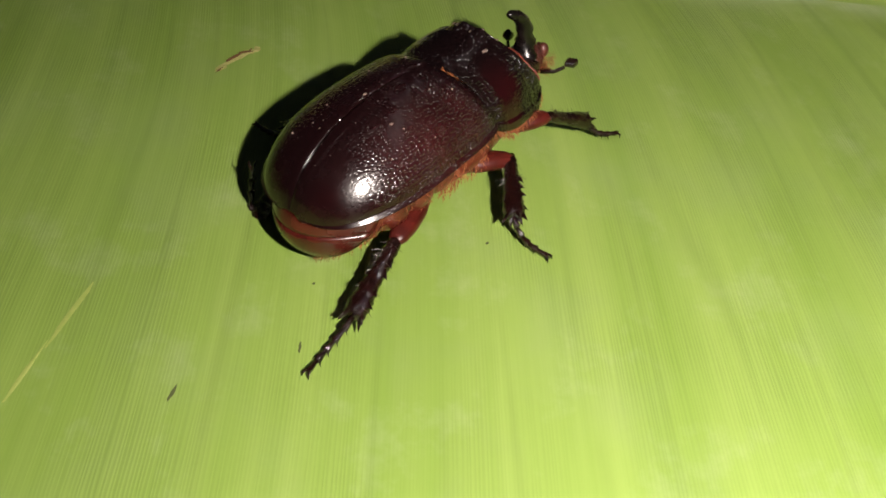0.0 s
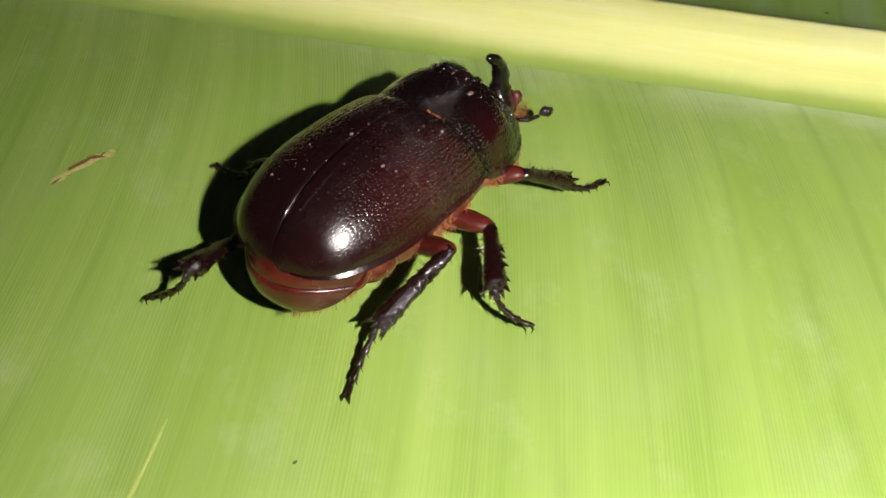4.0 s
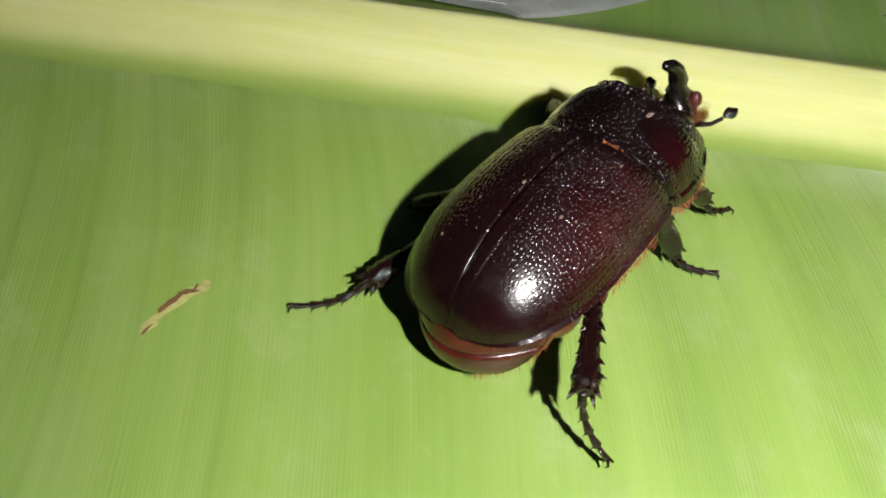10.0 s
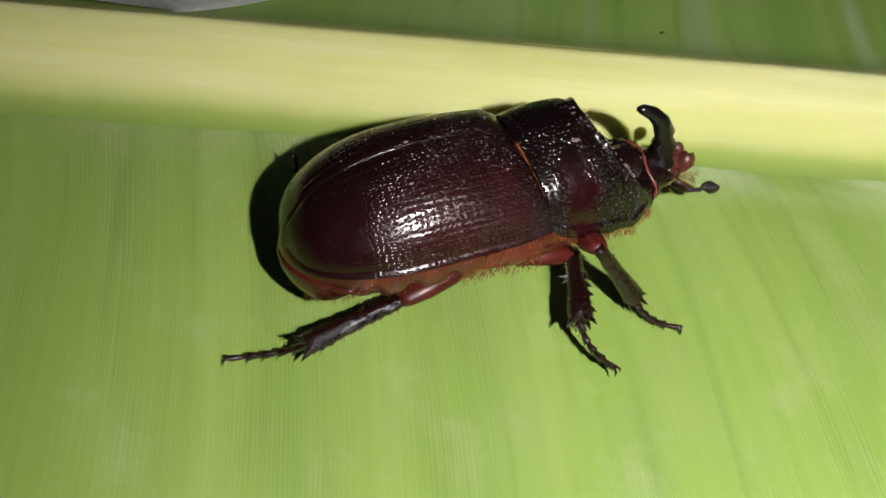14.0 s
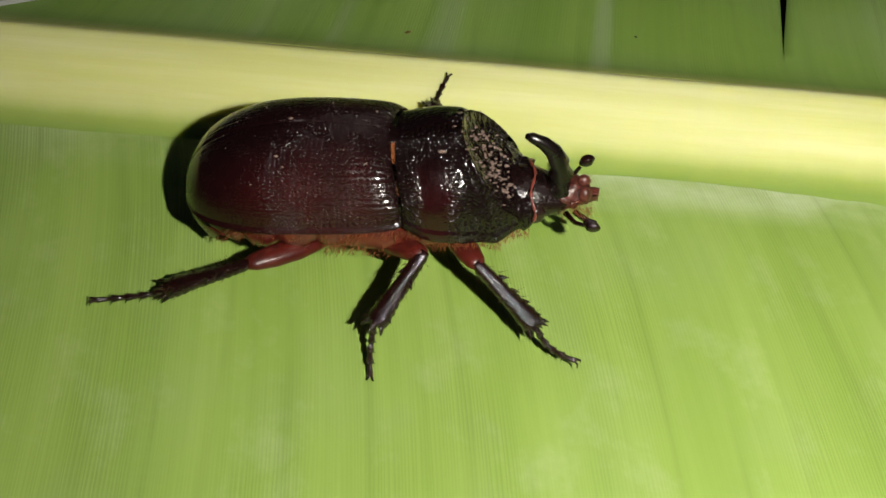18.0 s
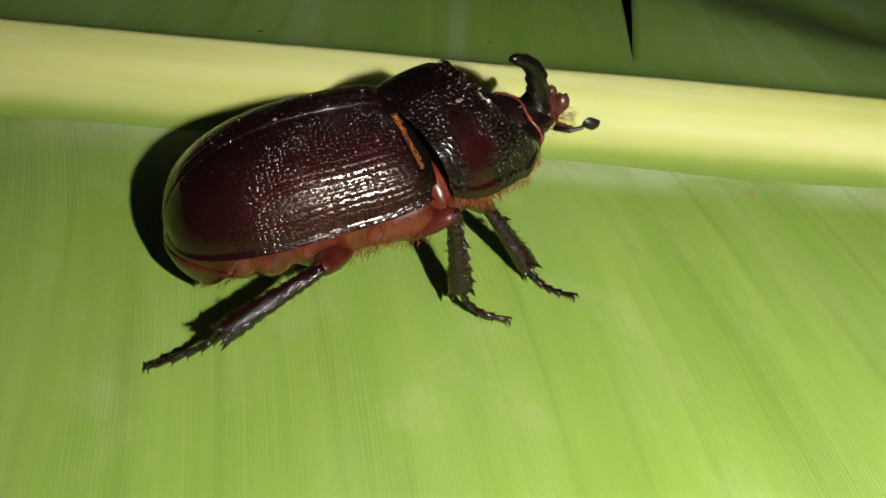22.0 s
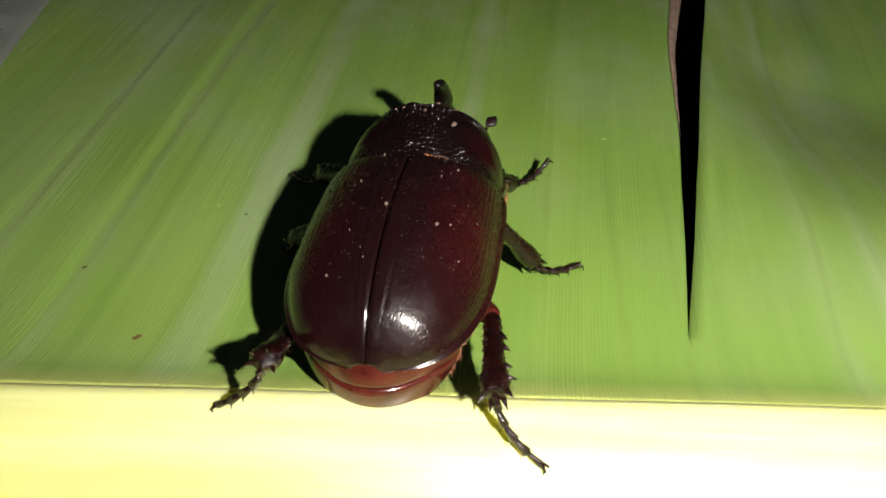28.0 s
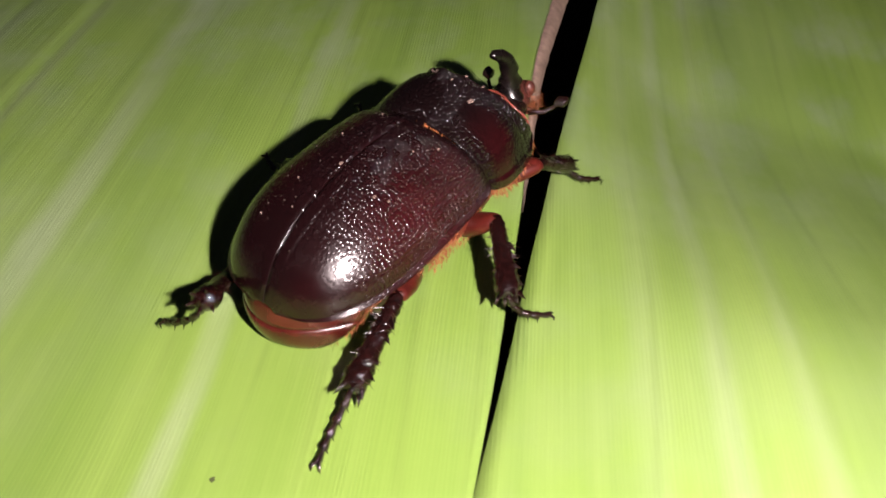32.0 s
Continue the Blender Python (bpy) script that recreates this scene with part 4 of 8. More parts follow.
    part("shin_bristles", hairs(rng, roots, 0.085, 0.0035, 0.5, lambda r: (0.5, math.copysign(0.9, r[1]), 0.1)), BRISTLE, made["tibia"], "dark stiff bristles", False)
    return made


limbs = {
    "front_right": leg(1, -1, 0.52, 0.76, 0.50), "middle_right": leg(2, -1, 0.52, 0.76, 0.52), "hind_right": leg(3, -1, 0.68, 0.86, 0.70),
    "front_left": leg(4, 1, 0.52, 0.76, 0.50), "middle_left": leg(5, 1, 0.52, 0.76, 0.52), "hind_left": leg(6, 1, 0.68, 0.86, 0.70)}

# ---------------------------------------------------------------- ants that run over the leaf
ANT = speckled("dark_ant_brown", (0.010, 0.007, 0.004), (0.030, 0.020, 0.011), 4000.0, 0.35)
ant = thing("ant", "tiny dark brown ant running over the leaf", "ant", group="ants on the leaf")
part("gaster", blob((-0.085, 0, 0.040), (0.055, 0.030, 0.030), 8, 12), ANT, ant)
part("waist", tube([(-0.04, 0, 0.038), (-0.02, 0, 0.045), (0.0, 0, 0.042)], [0.008, 0.012, 0.009], 8), ANT, ant)
part("thorax", tube([(-0.01, 0, 0.042), (0.02, 0, 0.050), (0.06, 0, 0.048), (0.08, 0, 0.046)], [0.010, 0.018, 0.019, 0.010], 8), ANT, ant)
part("head", blob((0.105, 0, 0.046), (0.030, 0.024, 0.020), 8, 12), ANT, ant)
for side in (-1, 1):
    part("antenna", tube([(0.125, side * 0.012, 0.050), (0.150, side * 0.040, 0.060), (0.185, side * 0.050, 0.035)], [0.004, 0.004, 0.003], 6), ANT, ant)
    for n in (-1, 0, 1):
        part("leg", tube([(0.035 + 0.02 * n, side * 0.012, 0.040), (0.040 + 0.05 * n, side * 0.055, 0.065), (0.040 + 0.10 * n, side * 0.10, 0.002)], [0.006, 0.005, 0.003], 6), ANT, ant)
rib_ant = copy_thing(ant, Matrix())
trail_ant = copy_thing(ant, Matrix())

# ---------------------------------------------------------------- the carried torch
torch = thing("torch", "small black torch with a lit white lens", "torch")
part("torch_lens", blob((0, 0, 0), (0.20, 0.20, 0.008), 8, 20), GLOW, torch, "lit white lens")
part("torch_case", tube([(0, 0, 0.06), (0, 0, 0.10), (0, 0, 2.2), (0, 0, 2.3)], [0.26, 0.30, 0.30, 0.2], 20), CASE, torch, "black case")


def motions():
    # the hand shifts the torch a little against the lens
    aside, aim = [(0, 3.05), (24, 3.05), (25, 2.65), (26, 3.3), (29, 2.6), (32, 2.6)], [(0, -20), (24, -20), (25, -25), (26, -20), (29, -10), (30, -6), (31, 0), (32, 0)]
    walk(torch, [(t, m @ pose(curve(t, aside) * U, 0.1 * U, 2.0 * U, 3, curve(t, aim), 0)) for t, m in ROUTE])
    # the shield and head bend at the joint
    joint = Vector((0.22 * U, 0, 0.85 * U))
    bends = [(t, pose(*joint, *turn) @ pose(*-joint)) for t, turn in (
        (0, (0, 0, 0)), (20, (0, 0, 0)), (21, (0, 0, 3)), (22, (4, 2.5, 17)), (23, (5, 3, 16.5)), (24, (6, -1.3, 4.8)), (25, (0, 0, 0)), (32, (0, 0, 0)))]
    for ob in (shield, breast, collar, neck_hair, hollow_dust):
        walk(ob, bends)
    walk(head, [(t, m @ pose(-0.05 * U, 0, 0)) for t, m in bends])
    walk(beetle, [(0, pose(0.00288, -0.05805, 0.00033, -1.2, -5.9, 52.7)), (1, pose(0.00804, -0.0537, 0.00027, -2.5, -1.6, 48)),
        (2, pose(0.00895, -0.04958, 0.00039, -7.4, 2, 53.5)), (3, pose(0.01137, -0.04155, 0.00007, 0.7, 2.7, 61.9)),
        (5.5, pose(0.01413, -0.03171, 0.00046, -3.6, 4.4, 72.2)), (6, pose(0.01069, -0.0275, 0.0001, 0.3, 3.5, 85)),
        (7, pose(0.00944, -0.0238, 0.00001, -5.3, -0.3, 94.6)), (8, pose(0.00884, -0.02334, 0.00009, -7.1, 1.4, 89.1)),
        (9, pose(0.00998, -0.02207, 0.00066, -3.1, -5.4, 79.1)), (10, pose(0.01374, -0.0225, -0.00025, -8.3, -4.5, 57.4)),
        (11, pose(0.02045, -0.01798, 0.00006, -9.4, -4.5, 44.9)), (12, pose(0.02792, -0.01855, -0.0002, -12.9, 4.1, 14.3)),
        (13, pose(0.03422, -0.0192, 0.00008, -9.1, 2, 22.4)), (16, pose(0.05703, -0.01471, 0.00013, -1.1, -6.5, 15.3)),
        (17, pose(0.06040, -0.01694, 0.00018, 0.7, 0.5, 6.3)), (18, pose(0.06414, -0.01524, 0.00098, -0.2, -6, 0.8)),
        (19, pose(0.06856, -0.02002, -0.00004, -1.8, -0.8, -2.6)), (20, pose(0.07194, -0.02104, -0.00058, -3.5, 2.2, 12.3)),
        (21, pose(0.07312, -0.01951, -0.00012, 0.4, 3.5, 18.4)), (22, pose(0.07962, -0.02275, 0.00333, 0.1, -14.1, 15.0)),
        (23, pose(0.08742, -0.01898, 0.00300, -1.7, -18.6, 20.3)), (24, pose(0.08719, -0.00732, 0.00736, 1.9, -21.0, 46.8)),
        (25, pose(0.08620, 0.00082, 0.00990, -2.4, 12.5, 79.5)), (26, pose(0.08635, 0.02119, 0.00023, 1.2, 15, 97.4)),
        (26.5, pose(0.08723, 0.02493, 0.00123, -0.1, 9.4, 95)), (28.5, pose(0.09036, 0.03055, -0.00041, -4.7, -2.7, 77.2)),
        (29, pose(0.09279, 0.03284, -0.00027, -6, -6.5, 73.9)), (30, pose(0.09723, 0.03391, -0.00078, -2.4, -2.3, 69.1)),
        (30.5, pose(0.09821, 0.03981, -0.00131, 3.7, 2.6, 61.5)), (31, pose(0.10302, 0.04542, -0.00233, -0.1, -1.4, 54.1)),
        (32, pose(0.10870, 0.05598, -0.00397, -0.3, -3.7, 54.4))])
    walk(ant, [(0, pose(0.030, 0.004, 0.0030, 30, 0, -80)), (0.5, pose(0.0315, -0.004, -0.0001, 0, 0, -75)),
        (0.8, pose(0.0335, -0.01357, -0.0001, 0, 0, -65)), (1, pose(0.03912, -0.02415, 0, 0, 0, -63)),
        (1.2, pose(0.04404, -0.03474, 0.0001, 0, 0, -20)), (1.5, pose(0.06644, -0.0300, -0.0002, 0, 0, -10)),
        (1.8, pose(0.0680, -0.0440, -0.0002, 0, 0, -80)), (2, pose(0.0640, -0.05494, -0.0003, 0, 0, -105)),
        (2.4, pose(0.0620, -0.0655, -0.0002, 0, 0, -150)), (3, pose(0.03859, -0.06769, -0.0001, 0, 0, -180)),
        (3.5, pose(0.00289, -0.06677, -0.0001, 0, 0, -183)), (4.2, pose(-0.045, -0.0640, -0.0001, 0, 0, -186)),
        (5, pose(-0.080, -0.0600, 0, 0, 0, -186)), (32, pose(-0.082, -0.0600, 0, 0, 0, -186))])
    walk(rib_ant, [(0, pose(-0.105, 0.00671, 0.0044, 22, 0, 0)), (6.2, pose(-0.100, 0.00671, 0.0044, 22, 0, 0)),
        (7, pose(-0.060, 0.00671, 0.0044, 22, 0, 0)), (7.4, pose(0.0090, 0.00671, 0.0044, 22, 0, 0)), (7.8, pose(0.0240, 0.0075, 0.0047, 22, 0, -25)),
        (8, pose(0.0297, 0.00671, 0.0044, 22, 0, -50)), (8.2, pose(0.03096, -0.00203, 0.0001, 0, 0, -60)),
        (8.4, pose(0.03893, -0.00685, 0, 0, 0, -28)), (8.9, pose(0.0650, -0.0160, -0.0001, 0, 0, -30)),
        (10, pose(0.100, -0.060, -0.0002, 0, 0, -60)), (12, pose(0.130, -0.090, -0.0002, 0, 0, -45)),
        (32, pose(0.190, -0.092, -0.0004, 0, 0, 0))])
    walk(trail_ant, [(0, pose(-0.075, -0.030, 0.0001, 0, 0, 15)), (13.6, pose(-0.070, -0.030, 0.0001, 0, 0, 15)),
        (15.5, pose(0.0100, -0.00732, 0.0001, 0, 0, 17)), (15.7, pose(0.01918, -0.0046, 0, 0, 0, 17)),
        (15.9, pose(0.0315, -0.00159, 0, 0, 0, 20)), (16, pose(0.03471, 0.00183, 0.0014, 40, 0, 35)),
        (16.2, pose(0.04245, 0.00461, 0.0034, 30, 0, 20)), (16.4, pose(0.04791, 0.00676, 0.0044, 22, 0, 25)),
        (16.5, pose(0.05202, 0.00886, 0.0050, 12, 0, 20)), (16.6, pose(0.05751, 0.0100, 0.0051, 0, 0, 8)),
        (16.8, pose(0.06677, 0.01040, 0.0051, -8, 0, 2)), (17, pose(0.07867, 0.01110, 0.0048, -20, 0, 2)),
        (17.2, pose(0.0970, 0.0120, 0.0042, -20, 0, 2)), (18.5, pose(0.190, 0.0120, 0.0042, -20, 0, 0)),
        (32, pose(0.210, 0.0120, 0.0042, -20, 0, 0))])
    walk(limbs['front_right']['femur'], [(0, pose(0.00853, -0.00445, 0.00514, 0, 1.1, -31.2)), (0.5, pose(0.00745, -0.00346, 0.00504, 0, -9, -55.5)), (1, pose(0.00783, -0.00344, 0.00494, 0, -19.5, -89.4)),
        (1.5, pose(0.00792, -0.00349, 0.00488, 0, -26.1, -98.2)), (2, pose(0.00795, -0.00369, 0.00493, 0, -32, -107.5)), (2.5, pose(0.0078, -0.00363, 0.00494, 0, -27.2, -84.3)),
        (3, pose(0.00791, -0.00418, 0.00521, 0, -19.9, -65.6)), (3.5, pose(0.00785, -0.00406, 0.00516, 0, -20.9, -70.9)), (4, pose(0.00783, -0.00398, 0.00513, 0, -21.7, -76.6)),
        (4.5, pose(0.00783, -0.00395, 0.00512, 0, -22.3, -82.4)), (5, pose(0.00784, -0.00396, 0.00512, 0, -22.8, -88.3)), (5.5, pose(0.00784, -0.00403, 0.00515, 0, -23, -94.2)),
        (6, pose(0.00782, -0.00413, 0.00519, 0, -23, -99.9)), (6.5, pose(0.00781, -0.00395, 0.00512, 0, -22.5, -68.6)), (7, pose(0.00857, -0.00471, 0.00547, 0, -17.6, -43)),
        (7.5, pose(0.00816, -0.00441, 0.00533, 0, -19.5, -49.6)), (8, pose(0.00789, -0.0041, 0.00519, 0, -21.4, -57.5)), (8.5, pose(0.00766, -0.00376, 0.00502, 0, -22, -56.3)),
        (9, pose(0.00742, -0.00343, 0.00485, 0, -22.7, -54.9)), (9.5, pose(0.00766, -0.00288, 0.00415, 0, -40.6, -81)), (10, pose(0.0082, -0.00346, 0.00436, 0, -49.6, -122.3)),
        (10.5, pose(0.00819, -0.00351, 0.00451, 0, -45.5, -123.5)), (11, pose(0.00815, -0.00358, 0.00466, 0, -41.7, -124.5)), (11.5, pose(0.00797, -0.00318, 0.00461, 0, -32.4, -98.4)),
        (12, pose(0.00774, -0.00354, 0.00498, 0, -19.6, -78.8)), (12.5, pose(0.00784, -0.00391, 0.0051, 0, -22, -88.2)), (13, pose(0.0078, -0.00439, 0.00531, 0, -23.7, -96.4)),
        (13.5, pose(0.00778, -0.00451, 0.00537, 0, -24.4, -96.6)), (14, pose(0.00777, -0.00462, 0.00543, 0, -25.1, -96.8)), (14.5, pose(0.00775, -0.00474, 0.0055, 0, -25.7, -97)),
        (15, pose(0.00774, -0.00485, 0.00556, 0, -26.4, -97.2)), (15.5, pose(0.00772, -0.00497, 0.00563, 0, -27, -97.4)), (16, pose(0.0077, -0.00508, 0.0057, 0, -27.6, -97.5)),
        (16.5, pose(0.0078, -0.00443, 0.00535, 0, -26.5, -95.8)), (17, pose(0.00786, -0.00376, 0.00503, 0, -25, -93.6)), (17.5, pose(0.00771, -0.00351, 0.00502, 0, -13.9, -75.5)),
        (18, pose(0.00778, -0.00392, 0.00515, 0, -1.9, -59.7)), (18.5, pose(0.00781, -0.00397, 0.00515, 0, -3.9, -63.7)), (19, pose(0.00785, -0.00406, 0.00515, 0, -5.7, -67.6)),
        (19.5, pose(0.00775, -0.00344, 0.00501, 0, -12.9, -81.1)), (20, pose(0.00795, -0.00328, 0.00487, 0, -20.4, -97.9)), (20.5, pose(0.00779, -0.00348, 0.005, 0, -15.4, -84.7)),
        (21, pose(0.00782, -0.00396, 0.00514, 0, -10.4, -73.8)), (21.5, pose(0.00574, -0.00224, 0.00655, 0, 26.9, -40.5)), (22, pose(0.00733, -0.00458, 0.006, 0, 48.5, 46.8)),
        (22.5, pose(0.00757, -0.00443, 0.00563, 0, 45, 56.1)), (23, pose(0.00779, -0.00413, 0.00525, 0, 41.5, 62.9)), (23.5, pose(0.00761, -0.00412, 0.00535, 0, 38.9, 21.6)),
        (24, pose(0.00873, -0.00412, 0.00469, 0, 27.4, -6)), (24.5, pose(0.01091, -0.00451, 0.00378, 0, 23.8, -8.8)), (25, pose(0.01316, -0.00501, 0.00301, 0, 21.6, -10.4)),
        (25.5, pose(0.00981, -0.00484, 0.00486, 0, 7.9, -22.4)), (26, pose(0.00797, -0.00417, 0.00522, 0, -20.2, -45.7)), (26.5, pose(0.00785, -0.00404, 0.00515, 0, -12.4, -38.6)),
        (27, pose(0.00786, -0.00404, 0.00515, 0, -4.2, -31.7)), (27.5, pose(0.00805, -0.00413, 0.00514, 0, 3.8, -25.1)), (28, pose(0.00841, -0.00423, 0.00503, 0, 10.9, -19.1)),
        (28.5, pose(0.00891, -0.00429, 0.00481, 0, 17.1, -13.7)), (29, pose(0.0095, -0.00429, 0.00447, 0, 22.1, -8.8)), (29.5, pose(0.0082, -0.00409, 0.00502, 0, 19.8, -9.1)),
        (30, pose(0.00688, -0.00387, 0.00543, 0, 16.2, -9.4)), (30.5, pose(0.00729, -0.00388, 0.0054, 0, 23.8, -15.3)), (31, pose(0.00775, -0.004, 0.0052, 0, 30, -20.8)),
        (31.5, pose(0.00763, -0.00391, 0.0052, 0, 10.9, -30)), (32, pose(0.00811, -0.00424, 0.00519, 0, -7, -37.4))])
    walk(limbs['front_right']['tibia'], [(0, pose(0.01351, -0.00747, 0.00502, 0, 31.4, -7.1)), (0.5, pose(0.0107, -0.0082, 0.00595, 0, 29.6, -0.7)), (1, pose(0.00789, -0.00893, 0.00689, 0, 38, 6.3)),
        (1.5, pose(0.00718, -0.00867, 0.00745, 0, 38.8, -1.1)), (2, pose(0.00646, -0.0084, 0.00801, 0, 48.5, -10)), (2.5, pose(0.00832, -0.00878, 0.0076, 0, 35, -10.1)),
        (3, pose(0.01017, -0.00916, 0.00719, 0, 31.4, -10.2)), (3.5, pose(0.00963, -0.00921, 0.00724, 0, 29.5, -13.4)), (4, pose(0.00908, -0.00925, 0.00729, 0, 28.1, -16.7)),
        (4.5, pose(0.00854, -0.00929, 0.00733, 0, 27.9, -20)), (5, pose(0.00799, -0.00933, 0.00738, 0, 29.2, -23.4)), (5.5, pose(0.00745, -0.00937, 0.00742, 0, 31.6, -26.8)),
        (6, pose(0.0069, -0.00942, 0.00747, 0, 34.5, -30.2)), (6.5, pose(0.00977, -0.00896, 0.00735, 0, 27, -25.8)), (7, pose(0.01263, -0.0085, 0.00723, 0, 30.2, -21.7)),
        (7.5, pose(0.01171, -0.00859, 0.00727, 0, 30.6, -22.4)), (8, pose(0.0108, -0.00868, 0.00731, 0, 41.4, -23.2)), (8.5, pose(0.01065, -0.00825, 0.0072, 0, 48.1, -20.2)),
        (9, pose(0.01051, -0.00783, 0.00709, 0, 62.9, -15.1)), (9.5, pose(0.00835, -0.00724, 0.00794, 0, 47.8, -7.1)), (10, pose(0.00618, -0.00666, 0.0088, 0, 40.8, -2.4)),
        (10.5, pose(0.00594, -0.00691, 0.00867, 0, 40.5, -0.5)), (11, pose(0.00569, -0.00716, 0.00853, 0, 40.2, 1.5)), (11.5, pose(0.00725, -0.00804, 0.00773, 0, 34.5, -9.6)),
        (12, pose(0.00881, -0.00893, 0.00693, 0, 37.7, -20.3)), (12.5, pose(0.008, -0.00931, 0.00729, 0, 45.6, -26.1)), (13, pose(0.0072, -0.00969, 0.00765, 0, 62.1, -36.4)),
        (13.5, pose(0.00717, -0.00978, 0.00778, 0, 60.7, -24.9)), (14, pose(0.00714, -0.00986, 0.0079, 0, 58.4, -13.2)), (14.5, pose(0.00711, -0.00994, 0.00803, 0, 55.8, -2.3)),
        (15, pose(0.00708, -0.01003, 0.00815, 0, 53.4, 7.4)), (15.5, pose(0.00705, -0.01011, 0.00827, 0, 51.5, 15.4)), (16, pose(0.00702, -0.0102, 0.0084, 0, 49.9, 22.1)),
        (16.5, pose(0.00728, -0.00961, 0.00794, 0, 37.1, 5.2)), (17, pose(0.00753, -0.00903, 0.00749, 0, 32.8, -7.3)), (17.5, pose(0.00912, -0.00899, 0.00642, 0, 26.7, -23.2)),
        (18, pose(0.01071, -0.00895, 0.00534, 0, 29.5, -37.6)), (18.5, pose(0.01039, -0.00918, 0.00554, 0, 30.5, -30)), (19, pose(0.01006, -0.00942, 0.00574, 0, 31.1, -21.8)),
        (19.5, pose(0.00863, -0.00905, 0.00632, 0, 16.8, -57)), (20, pose(0.00719, -0.00868, 0.0069, 0, 9.2, -87.7)), (20.5, pose(0.0083, -0.00907, 0.00654, 0, 13, -51.9)),
        (21, pose(0.00942, -0.00946, 0.00619, 0, 23.7, -14)), (21.5, pose(0.00969, -0.00561, 0.00391, 0, 37.6, -22.3)), (22, pose(0.00996, -0.00177, 0.00164, 0, 61.7, -39.4)),
        (22.5, pose(0.00987, -0.00101, 0.00152, 0, 60.7, -6.9)), (23, pose(0.00977, -0.00025, 0.00139, 0, 59, 21.4)), (23.5, pose(0.01182, -0.00246, 0.0017, 0, 50.1, 21.6)),
        (24, pose(0.01387, -0.00466, 0.002, 0, 49.1, 21.7)), (24.5, pose(0.01618, -0.00533, 0.00144, 0, 40.1, 12.1)), (25, pose(0.01849, -0.00599, 0.00087, 0, 39.6, 3.9)),
        (25.5, pose(0.01514, -0.00704, 0.00405, 0, 22.3, -16.4)), (26, pose(0.01179, -0.00808, 0.00723, 0, 14.4, -32.5)), (26.5, pose(0.0123, -0.00759, 0.00641, 0, 16.9, -27.2)),
        (27, pose(0.0128, -0.00709, 0.00558, 0, 20.5, -21)), (27.5, pose(0.01331, -0.0066, 0.00476, 0, 25.6, -13.9)), (28, pose(0.01382, -0.00611, 0.00393, 0, 32.1, -5.9)),
        (28.5, pose(0.01432, -0.00561, 0.00311, 0, 39, 2.9)), (29, pose(0.01483, -0.00512, 0.00228, 0, 44.9, 12)), (29.5, pose(0.01361, -0.00495, 0.00305, 0, 32.2, 0.8)),
        (30, pose(0.0124, -0.00479, 0.00381, 0, 29, -8.3)), (30.5, pose(0.01243, -0.00529, 0.00305, 0, -14, -65.7)), (31, pose(0.01247, -0.00579, 0.00229, 0, -30.1, -124.1)),
        (31.5, pose(0.01258, -0.00677, 0.0041, 0, -8.6, -63.4)), (32, pose(0.0127, -0.00775, 0.0059, 0, 36.2, 3))])
